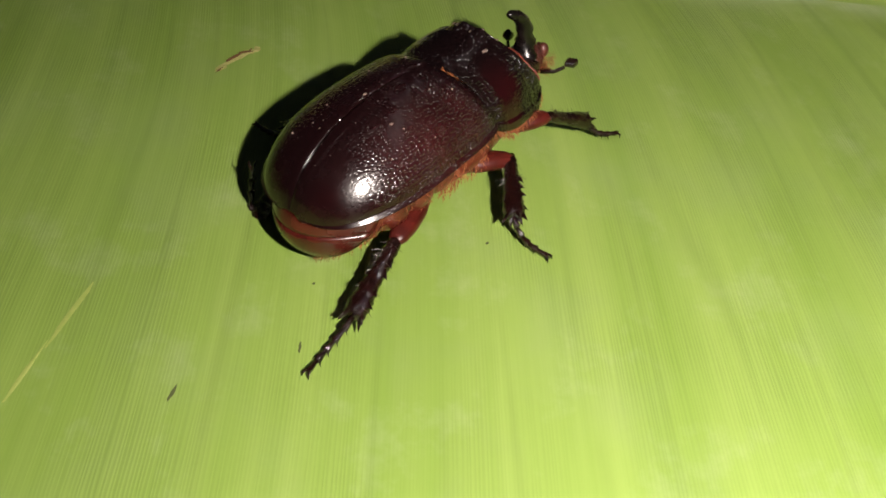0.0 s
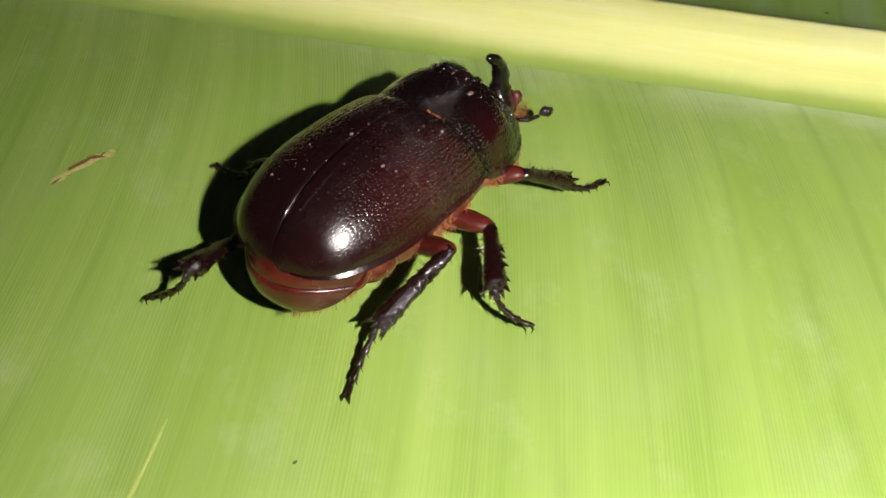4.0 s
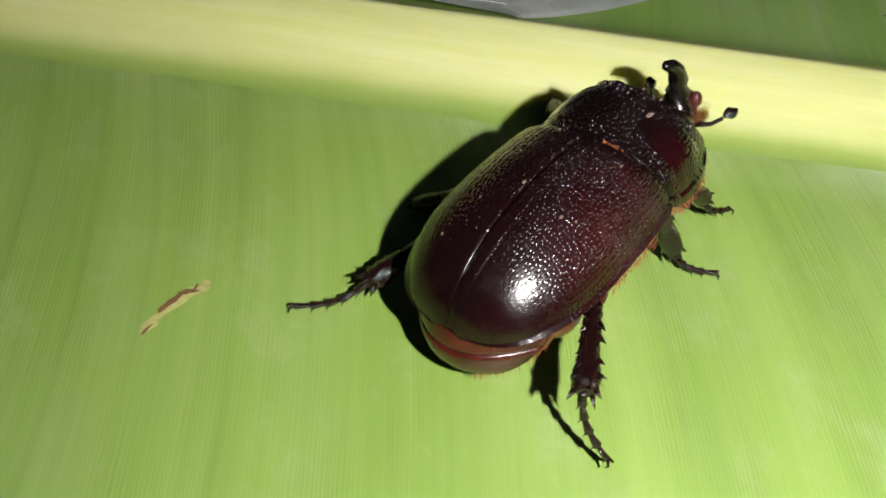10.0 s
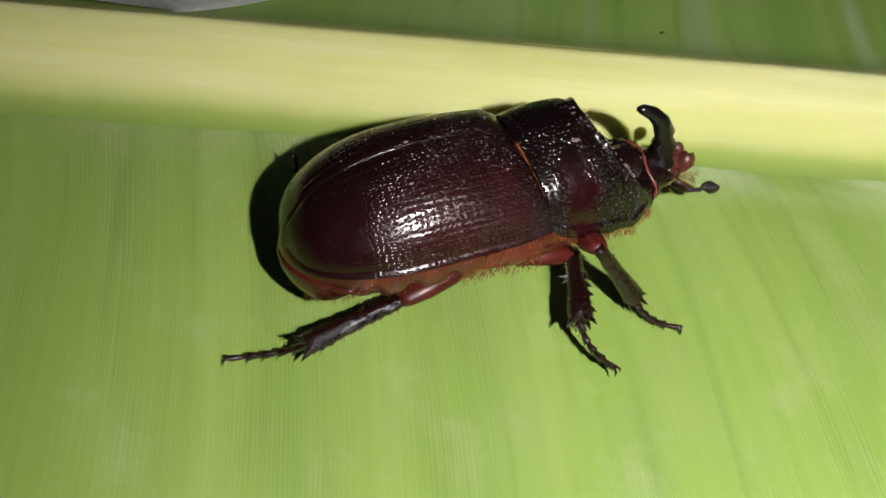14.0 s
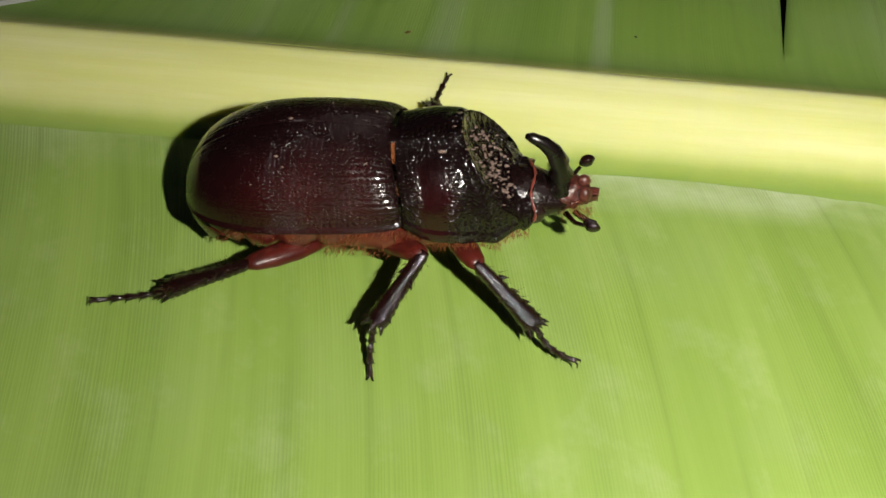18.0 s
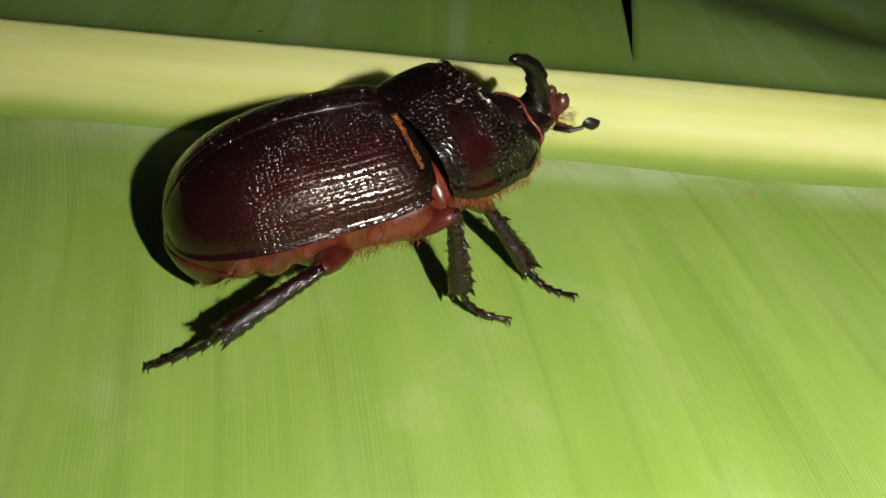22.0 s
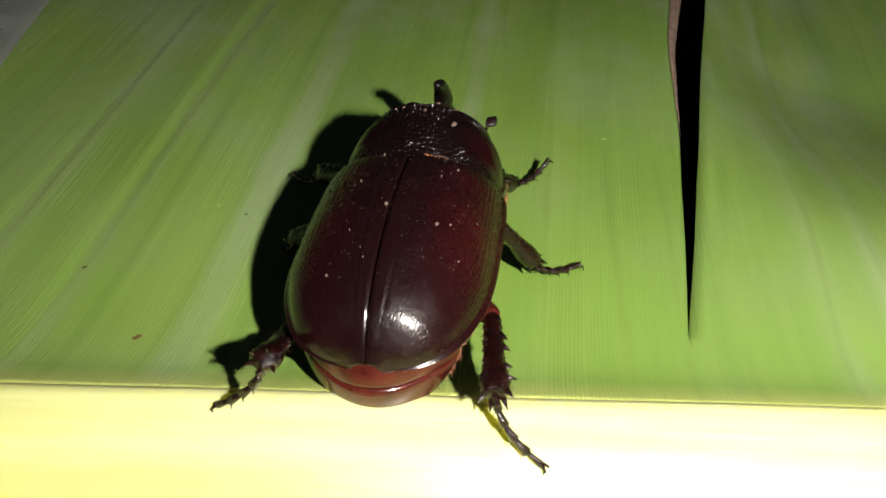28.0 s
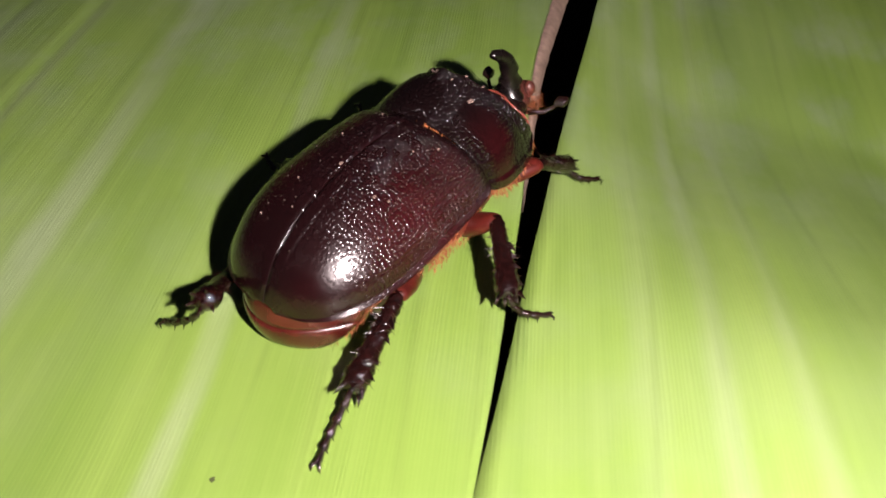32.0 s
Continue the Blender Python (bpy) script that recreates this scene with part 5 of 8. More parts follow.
    walk(limbs['front_right']['tarsus'], [(0, pose(0.02072, -0.00838, 0.00058, 0, 34, -34.3)), (0.5, pose(0.0181, -0.00829, 0.00174, 0, 26.6, -19)), (1, pose(0.01456, -0.00819, 0.00165, 0, 22.5, -1.9)),
        (1.5, pose(0.01381, -0.00879, 0.00211, 0, 20, -20.8)), (2, pose(0.01202, -0.00937, 0.00163, 0, 25.1, -35.3)), (2.5, pose(0.01518, -0.01001, 0.00272, 0, 17.3, -36)),
        (3, pose(0.01732, -0.01045, 0.00276, 0, 17.3, -31.2)), (3.5, pose(0.01684, -0.01093, 0.00305, 0, 16.1, -31.7)), (4, pose(0.01628, -0.0114, 0.00328, 0, 14.4, -31.6)),
        (4.5, pose(0.01561, -0.01186, 0.00334, 0, 13.5, -31)), (5, pose(0.01481, -0.01228, 0.00322, 0, 13.7, -30)), (5.5, pose(0.01392, -0.01264, 0.00296, 0, 14.9, -29.1)),
        (6, pose(0.01297, -0.01294, 0.00265, 0, 15.6, -28.5)), (6.5, pose(0.01659, -0.01226, 0.00348, 0, 23.3, -37.8)), (7, pose(0.01946, -0.01122, 0.00295, 0, 33.9, -45.3)),
        (7.5, pose(0.01849, -0.01138, 0.00294, 0, 32.1, -54.7)), (8, pose(0.01667, -0.0112, 0.00169, 0, 33.9, -58)), (8.5, pose(0.01599, -0.01021, 0.00086, 0, 21.5, -66.2)),
        (9, pose(0.01425, -0.00884, -0.00049, 0, 23.1, -63.5)), (9.5, pose(0.01402, -0.00795, 0.00164, 0, 29.3, -51)), (10, pose(0.01262, -0.00693, 0.00324, 0, 42.8, -26.1)),
        (10.5, pose(0.01241, -0.00696, 0.00314, 0, 46, -24.3)), (11, pose(0.0122, -0.007, 0.00304, 0, 49.3, -22.2)), (11.5, pose(0.01417, -0.00922, 0.00291, 0, 31.7, -31.6)),
        (12, pose(0.01512, -0.01126, 0.00172, 0, 20.4, -33.8)), (12.5, pose(0.01335, -0.01193, 0.00121, 0, 15.4, -41.8)), (13, pose(0.01041, -0.01206, 0.00013, 0, 20.2, -48)),
        (13.5, pose(0.01096, -0.01153, 0.00036, 0, 25, -44.1)), (14, pose(0.01148, -0.01088, 0.00065, 0, 29.6, -39.2)), (14.5, pose(0.01189, -0.01013, 0.00098, 0, 35, -30)),
        (15, pose(0.01211, -0.00938, 0.00131, 0, 33, -10.5)), (15.5, pose(0.01216, -0.0087, 0.00161, 0, 39.9, 18.3)), (16, pose(0.01211, -0.00814, 0.00189, 0, 42.4, 40.8)),
        (16.5, pose(0.01403, -0.009, 0.00281, 0, 36.6, -7)), (17, pose(0.01462, -0.00993, 0.00288, 0, 18.9, -20.4)), (17.5, pose(0.01611, -0.01198, 0.00259, 0, 22.2, -25.3)),
        (18, pose(0.01659, -0.01346, 0.00115, 0, 29.2, -30.2)), (18.5, pose(0.01673, -0.01285, 0.00122, 0, 23.4, -29.8)), (19, pose(0.01682, -0.01212, 0.00134, 0, 16.8, -30)),
        (19.5, pose(0.01307, -0.01588, 0.00385, 0, 32.9, -16.4)), (20, pose(0.00753, -0.01708, 0.00554, 0, 47.8, -24.3)), (20.5, pose(0.01342, -0.0156, 0.00463, 0, 32, -28)),
        (21, pose(0.01698, -0.01135, 0.00278, 0, 9.7, -43)), (21.5, pose(0.01593, -0.00818, -0.00128, 0, 6.1, -53.9)), (22, pose(0.01308, -0.00433, -0.00586, 0, 13.4, -55.4)),
        (22.5, pose(0.01401, -0.00151, -0.0059, 0, 19.3, -31.5)), (23, pose(0.01386, 0.00135, -0.0059, 0, 34.2, 7.9)), (23.5, pose(0.0169, -0.00045, -0.00483, 0, 43.4, 13.5)),
        (24, pose(0.01905, -0.0026, -0.00443, 0, 54, 22.5)), (24.5, pose(0.02255, -0.00396, -0.00404, 0, -40.2, 27.2)), (25, pose(0.02503, -0.00554, -0.00456, 0, -90.4, 17.3)),
        (25.5, pose(0.0227, -0.00926, 0.00083, 0, -53.4, -101.5)), (26, pose(0.01874, -0.01251, 0.00511, 0, -0.5, -81.3)), (26.5, pose(0.01954, -0.01131, 0.00392, 0, -4.4, -78.1)),
        (27, pose(0.02025, -0.00996, 0.0026, 0, -9, -73.1)), (27.5, pose(0.02076, -0.00845, 0.00108, 0, -12.7, -65.2)), (28, pose(0.02099, -0.00685, -0.00059, 0, -13.3, -53.8)),
        (28.5, pose(0.02093, -0.00528, -0.00225, 0, -11.9, -40.6)), (29, pose(0.02072, -0.00387, -0.00373, 0, -2.1, -27.9)), (29.5, pose(0.02082, -0.00485, -0.00149, 0, 3.8, -48.7)),
        (30, pose(0.01977, -0.00586, -0.00031, 0, 19.5, -61.3)), (30.5, pose(0.01584, -0.01281, 0.00512, 0, 52.3, 66.6)), (31, pose(0.00834, -0.01189, 0.00656, 0, 51.5, 4.7)),
        (31.5, pose(0.01635, -0.01429, 0.00538, 0, 49.7, 75.5)), (32, pose(0.01956, -0.00739, 0.00088, 0, 40.5, -36.4))])
    walk(limbs['middle_right']['femur'], [(0, pose(0.00097, -0.00507, 0.00473, 0, 8.2, -28.9)), (0.5, pose(0.00049, -0.00342, 0.00443, 0, -8.6, -70.1)), (1, pose(0.00124, -0.00491, 0.0046, 0, -21, -115.6)),
        (1.5, pose(0.00099, -0.00446, 0.00423, 0, -34, -79.2)), (2, pose(0.00137, -0.00538, 0.00494, 0, -35.1, -42.4)), (2.5, pose(0.00085, -0.00443, 0.00428, 0, -29, -69.5)),
        (3, pose(0.00127, -0.00423, 0.00447, 0, -14.3, -99.1)), (3.5, pose(0.00114, -0.00428, 0.00454, 0, -10.6, -91.3)), (4, pose(0.00105, -0.00445, 0.00462, 0, -6.8, -84.1)),
        (4.5, pose(0.00103, -0.00473, 0.00468, 0, -3.3, -77.6)), (5, pose(0.00109, -0.00507, 0.0047, 0, -0.1, -71.8)), (5.5, pose(0.00125, -0.00546, 0.00469, 0, 2.7, -66.8)),
        (6, pose(0.00149, -0.00586, 0.00463, 0, 5.1, -62.4)), (6.5, pose(0.00108, -0.00493, 0.00465, 0, -12.5, -79.9)), (7, pose(0.00111, -0.00519, 0.00473, 0, -30.9, -103.2)),
        (7.5, pose(0.00113, -0.00506, 0.00465, 0, -29.9, -96.7)), (8, pose(0.00112, -0.00498, 0.00461, 0, -28.6, -90)), (8.5, pose(0.00104, -0.00476, 0.00443, 0, -34.1, -78.8)),
        (9, pose(0.00094, -0.00476, 0.00436, 0, -38.8, -65.3)), (9.5, pose(0.00088, -0.00483, 0.00423, 0, -49.5, -52.9)), (10, pose(0.00095, -0.00504, 0.00438, 0, -58, -35)),
        (10.5, pose(0.00104, -0.005, 0.00438, 0, -62.4, -63)), (11, pose(0.00112, -0.00514, 0.00469, 0, -60.5, -91.3)), (11.5, pose(0.00113, -0.00525, 0.00481, 0, -47.8, -83.7)),
        (12, pose(0.00121, -0.00564, 0.00507, 0, -36.2, -79.5)), (12.5, pose(0.00061, -0.00473, 0.0045, 0, -17.2, -39.4)), (13, pose(0.00205, -0.00531, 0.0046, 0, 6.4, -9.5)),
        (13.5, pose(0.00175, -0.00522, 0.0046, 0, 9, -6.6)), (14, pose(0.00148, -0.00517, 0.00463, 0, 11.8, -3.4)), (14.5, pose(0.00125, -0.00515, 0.00467, 0, 14.7, 0.2)),
        (15, pose(0.00106, -0.00516, 0.00472, 0, 17.8, 4.1)), (15.5, pose(0.00092, -0.00518, 0.00478, 0, 21, 8.4)), (16, pose(0.00084, -0.00522, 0.00484, 0, 24.3, 13.2)),
        (16.5, pose(0.00075, -0.00528, 0.00488, 0, 24.3, 19.2)), (17, pose(0.00072, -0.00534, 0.0049, 0, 24.2, 25.4)), (17.5, pose(-0.00038, -0.0049, 0.00475, 0, 1.7, -9.4)),
        (18, pose(0.00104, -0.00508, 0.00467, 0, -19.8, -40.5)), (18.5, pose(0.00101, -0.00499, 0.00463, 0, -20.4, -54.3)), (19, pose(0.00111, -0.00514, 0.0047, 0, -20, -67.8)),
        (19.5, pose(-0.00002, -0.00439, 0.00431, 0, -15.9, -33.8)), (20, pose(0.0003, -0.00521, 0.00463, 0, -4.8, 4.1)), (20.5, pose(-0.0003, -0.00383, 0.00428, 0, -12.3, -43)),
        (21, pose(0.0011, -0.00496, 0.00466, 0, -12.4, -84.5)), (21.5, pose(0.00064, -0.00434, 0.00433, 0, -21.8, -59.4)), (22, pose(0.0006, -0.00487, 0.0044, 0, -27.3, -28.9)),
        (22.5, pose(-0.00173, -0.00557, 0.00614, 0, 26.4, 8.4)), (23, pose(0.00109, -0.0053, 0.00494, 0, 57.7, 78.2)), (23.5, pose(0.00064, -0.00536, 0.00545, 0, 54.9, 23.9)),
        (24, pose(0.00101, -0.00514, 0.00478, 0, 36.1, -7.6)), (24.5, pose(0.00036, -0.00474, 0.00482, 0, 7.8, -28.5)), (25, pose(0.00131, -0.00534, 0.0048, 0, -19.2, -45.1)),
        (25.5, pose(0.0007, -0.00448, 0.00344, 0, -57.8, -57.8)), (26, pose(0.0012, -0.00516, 0.00445, 0, -73.1, 173.9)), (26.5, pose(0.00124, -0.00511, 0.00423, 0, -75.5, -161.4)),
        (27, pose(0.00123, -0.00503, 0.0041, 0, -74.5, -132.1)), (27.5, pose(0.0012, -0.00494, 0.00407, 0, -70.4, -109.9)), (28, pose(0.00115, -0.00489, 0.00414, 0, -64.5, -96.3)),
        (28.5, pose(0.00111, -0.0049, 0.0043, 0, -58.1, -88.1)), (29, pose(0.0011, -0.005, 0.00451, 0, -51.8, -82.8)), (29.5, pose(0.00112, -0.00508, 0.00459, 0, -59.5, -89.2)),
        (30, pose(0.00111, -0.00519, 0.00479, 0, -66.3, -98.5)), (30.5, pose(-0.00053, -0.0039, 0.00302, 0, -39.2, -37.2)), (31, pose(-0.00009, -0.00498, 0.00511, 0, 18.4, -8.1)),
        (31.5, pose(-0.00024, -0.00355, 0.00416, 0, -14.6, -49.7)), (32, pose(0.00112, -0.00514, 0.0047, 0, -34.2, -86.2))])
    walk(limbs['middle_right']['tibia'], [(0, pose(0.00602, -0.00786, 0.0039, 0, 8.1, -139.6)), (0.5, pose(0.00245, -0.00883, 0.0053, 0, 3.2, -139.5)), (1, pose(-0.00111, -0.00981, 0.00669, 0, 10.5, -139.4)),
        (1.5, pose(0.00189, -0.0092, 0.00749, 0, 42.5, -114.6)), (2, pose(0.00489, -0.0086, 0.00829, 0, 65.4, -34.2)), (2.5, pose(0.00263, -0.0092, 0.0071, 0, 40.5, -114.6)),
        (3, pose(0.00038, -0.00981, 0.00591, 0, 7.1, -139.4)), (3.5, pose(0.00101, -0.01001, 0.00561, 0, 5.6, -141.6)), (4, pose(0.00164, -0.01021, 0.00531, 0, 4.2, -143.8)),
        (4.5, pose(0.00228, -0.0104, 0.00501, 0, 2.7, -146)), (5, pose(0.00291, -0.0106, 0.00471, 0, 1.2, -148.2)), (5.5, pose(0.00355, -0.0108, 0.00441, 0, -0.3, -150.4)),
        (6, pose(0.00418, -0.011, 0.00411, 0, -1.7, -152.5)), (6.5, pose(0.00207, -0.01053, 0.00591, 0, 28.8, -126.2)), (7, pose(-0.00003, -0.01005, 0.00772, 0, 59.8, -65.1)),
        (7.5, pose(0.00054, -0.01007, 0.00756, 0, 60.2, -63.3)), (8, pose(0.00112, -0.01009, 0.0074, 0, 60.7, -61.5)), (8.5, pose(0.00198, -0.00949, 0.0077, 0, 65, -58.4)),
        (9, pose(0.00283, -0.00888, 0.008, 0, 69.2, -54.2)), (9.5, pose(0.00316, -0.00784, 0.00866, 0, 68.9, -33.8)), (10, pose(0.00348, -0.0068, 0.00932, 0, 70.6, -12)),
        (10.5, pose(0.00227, -0.00741, 0.00954, 0, 69.9, 34)), (11, pose(0.00106, -0.00801, 0.00976, 0, 64.1, 67.3)), (11.5, pose(0.00156, -0.00914, 0.00913, 0, 58.2, 125.1)),
        (12, pose(0.00206, -0.01026, 0.0085, 0, 42.9, 156.7)), (12.5, pose(0.00491, -0.00826, 0.00622, 0, 28.5, -145.2)), (13, pose(0.00775, -0.00626, 0.00394, 0, 10.1, -107.2)),
        (13.5, pose(0.00746, -0.00588, 0.00369, 0, 6, -109)), (14, pose(0.00717, -0.00551, 0.00344, 0, 2.7, -110.8)), (14.5, pose(0.00688, -0.00513, 0.00319, 0, 0.8, -112.6)),
        (15, pose(0.00659, -0.00476, 0.00294, 0, 0.6, -114.3)), (15.5, pose(0.0063, -0.00438, 0.00269, 0, 1.7, -116.1)), (16, pose(0.00601, -0.00401, 0.00244, 0, 3.7, -117.8)),
        (16.5, pose(0.00576, -0.00354, 0.00248, 0, 4.5, -118.6)), (17, pose(0.00552, -0.00306, 0.00252, 0, 5.3, -119.4)), (17.5, pose(0.00536, -0.00585, 0.00458, 0, 14.7, -122.8)),
        (18, pose(0.0052, -0.00864, 0.00664, 0, 24.2, -126.6)), (18.5, pose(0.00419, -0.00943, 0.00666, 0, 25, -142.1)), (19, pose(0.00318, -0.01021, 0.00669, 0, 35, -159.3)),
        (19.5, pose(0.00463, -0.0075, 0.00591, 0, 16.7, -128.7)), (20, pose(0.00609, -0.0048, 0.00512, 0, 6.9, -104)), (20.5, pose(0.00387, -0.00771, 0.00552, 0, 8.1, -119.6)),
        (21, pose(0.00165, -0.01063, 0.00591, 0, 20.9, -136.4)), (21.5, pose(0.00339, -0.009, 0.00649, 0, 46, -132.4)), (22, pose(0.00514, -0.00737, 0.00707, 0, 79.6, -111.6)),
        (22.5, pose(0.00343, -0.00481, 0.00354, 0, 35.9, -120.5)), (23, pose(0.00173, -0.00226, 0.00002, 0, 4.1, -122.1)), (23.5, pose(0.0037, -0.00401, 0.00068, 0, 33.4, -131.3)),
        (24, pose(0.00568, -0.00576, 0.00135, 0, 72.9, -164.4)), (24.5, pose(0.00543, -0.0075, 0.00403, 0, 75.2, -24.5)), (25, pose(0.00519, -0.00923, 0.00671, 0, 49.6, -7.6)),
        (25.5, pose(0.00235, -0.00711, 0.00837, 0, 49.4, -32.7)), (26, pose(-0.00049, -0.00498, 0.01002, 0, 51.5, -59)), (26.5, pose(-0.00015, -0.00558, 0.00986, 0, 51.5, -57.6)),
        (27, pose(0.00019, -0.00618, 0.00971, 0, 52.1, -56.2)), (27.5, pose(0.00053, -0.00678, 0.00955, 0, 53.6, -54.5)), (28, pose(0.00087, -0.00738, 0.0094, 0, 56.1, -52.7)),
        (28.5, pose(0.00121, -0.00798, 0.00924, 0, 59.3, -50.7)), (29, pose(0.00156, -0.00858, 0.00909, 0, 62.7, -48.5)), (29.5, pose(0.00116, -0.00804, 0.00961, 0, 66.6, -29.5)),
        (30, pose(0.00077, -0.00751, 0.01013, 0, 71.9, -0.4)), (30.5, pose(0.00307, -0.00663, 0.0067, 0, 39.2, -146)), (31, pose(0.00538, -0.00576, 0.00327, 0, -8.6, -156.2)),
        (31.5, pose(0.00341, -0.00785, 0.00562, 0, -6.1, -147.6)), (32, pose(0.00144, -0.00995, 0.00797, 0, 8.7, -139))])
    walk(limbs['middle_right']['tarsus'], [(0, pose(-0.0004, -0.01332, 0.00271, 0, 29.4, -92.9)), (0.5, pose(-0.00401, -0.01435, 0.00481, 0, 47, -84.3)), (1, pose(-0.00746, -0.01526, 0.00513, 0, 66.8, -68.8)),
        (1.5, pose(-0.00072, -0.0149, 0.00173, 0, 25.7, -43.2)), (2, pose(0.00782, -0.01059, 0.00055, 0, 20.7, -70.5)), (2.5, pose(-0.00006, -0.01508, 0.00157, 0, 12.6, -41.3)),
        (3, pose(-0.00604, -0.0153, 0.00486, 0, 41, -55)), (3.5, pose(-0.00563, -0.01527, 0.00477, 0, 42.6, -61.5)), (4, pose(-0.00521, -0.01522, 0.00469, 0, 43.8, -68.8)),
        (4.5, pose(-0.00477, -0.01516, 0.00461, 0, 44.4, -76.7)), (5, pose(-0.00432, -0.01509, 0.00453, 0, 44.5, -85)), (5.5, pose(-0.00385, -0.01501, 0.00445, 0, 43.9, -93.3)),
        (6, pose(-0.00337, -0.01493, 0.00437, 0, 42.7, -101.2)), (6.5, pose(-0.00233, -0.01655, 0.00181, 0, 27.7, -79.8)), (7, pose(0.00177, -0.01394, 0.00036, 0, 20.8, -105.3)),
        (7.5, pose(0.00244, -0.01385, 0.00017, 0, 20.7, -102.3)), (8, pose(0.00311, -0.01376, -0.00002, 0, 20.5, -99.5)), (8.5, pose(0.00386, -0.01256, -0.00001, 0, 18.2, -100.3)),
        (9, pose(0.0046, -0.01134, 0.00005, 0, 16.3, -100.9)), (9.5, pose(0.0057, -0.00955, 0.00072, 0, 15.9, -85.8)), (10, pose(0.00625, -0.00739, 0.00129, 0, 34.7, -59.6)),
        (10.5, pose(0.00469, -0.00577, 0.00154, 0, 27.5, -78.6)), (11, pose(0.00249, -0.00457, 0.0021, 0, 43.1, -90.6)), (11.5, pose(-0.00102, -0.00546, 0.0019, 0, 37.5, -64.9)),
        (12, pose(-0.00366, -0.0078, 0.00271, 0, 41.1, 71.3)), (12.5, pose(-0.00124, -0.01253, 0.00216, 0, 35, 6.2)), (13, pose(0.00527, -0.01426, 0.00246, 0, 40.9, -57.1)),
        (13.5, pose(0.00471, -0.01389, 0.00281, 0, 38.4, -60.5)), (14, pose(0.00415, -0.01346, 0.00305, 0, 35.8, -64.4)), (14.5, pose(0.00361, -0.01299, 0.00307, 0, 33.2, -68.4)),
        (15, pose(0.00308, -0.01251, 0.00286, 0, 30.8, -72.4)), (15.5, pose(0.00256, -0.01203, 0.00243, 0, 28.8, -76.3)), (16, pose(0.00205, -0.01153, 0.00189, 0, 26.9, -80.1)),
        (16.5, pose(0.00171, -0.01099, 0.00181, 0, 22.9, -83.3)), (17, pose(0.00137, -0.01045, 0.00174, 0, 18.6, -86.6)), (17.5, pose(0.0009, -0.01278, 0.00242, 0, 35.2, -90)),
        (18, pose(0.00057, -0.01488, 0.00315, 0, 54.2, -98.8)), (18.5, pose(-0.0019, -0.01417, 0.00307, 0, 42.7, -113.7)), (19, pose(-0.00333, -0.01268, 0.0018, 0, 26.1, -131.8)),
        (19.5, pose(-0.00046, -0.01387, 0.00346, 0, 38.3, -91.3)), (20, pose(0.00404, -0.013, 0.0041, 0, 36.8, -76.7)), (20.5, pose(-0.0003, -0.01504, 0.00432, 0, 35.4, -83.9)),
        (21, pose(-0.00412, -0.01611, 0.00288, 0, 29.6, -102)), (21.5, pose(-0.0006, -0.01336, 0.00037, 0, 14.9, -44.5)), (22, pose(0.00457, -0.00879, -0.00131, 0, 38.3, -31.7)),
        (22.5, pose(-0.00007, -0.01076, -0.00144, 0, 18.5, -38.9)), (23, pose(-0.00278, -0.00945, -0.0006, 0, 19.7, -94.1)), (23.5, pose(-0.00099, -0.00935, -0.004, 0, -6.9, -81.8)),
        (24, pose(0.00327, -0.00643, -0.00678, 0, 15.3, -100.4)), (24.5, pose(0.00741, -0.0084, -0.0042, 0, 2.2, -70.1)), (25, pose(0.01066, -0.00996, 0.00023, 0, 33.1, -19.5)),
        (25.5, pose(0.00701, -0.01011, 0.00191, 0, 14.3, -38.4)), (26, pose(0.00224, -0.00952, 0.00336, 0, 12.4, -53.1)), (26.5, pose(0.00269, -0.01005, 0.0032, 0, 12.5, -54.6)),
        (27, pose(0.00311, -0.01052, 0.00299, 0, 13.7, -56.4)), (27.5, pose(0.00346, -0.01089, 0.0027, 0, 16.8, -58.6)), (28, pose(0.00375, -0.01115, 0.00233, 0, 22.1, -60.8)),
        (28.5, pose(0.00396, -0.01134, 0.00192, 0, 28.9, -62.6)), (29, pose(0.00415, -0.0115, 0.00153, 0, 36, -64.2)), (29.5, pose(0.00411, -0.00971, 0.0018, 0, 15.2, -90.2)),
        (30, pose(0.00341, -0.00753, 0.00203, 0, 12.9, -107.1)), (30.5, pose(-0.0024, -0.01031, 0.00131, 0, -74.3, -80.5)), (31, pose(-0.00232, -0.00915, 0.00455, 0, 19.3, -142.7)),
        (31.5, pose(-0.00374, -0.01238, 0.00653, 0, 41.2, -99.7)), (32, pose(-0.00491, -0.01546, 0.00669, 0, 42.4, -41.8))])
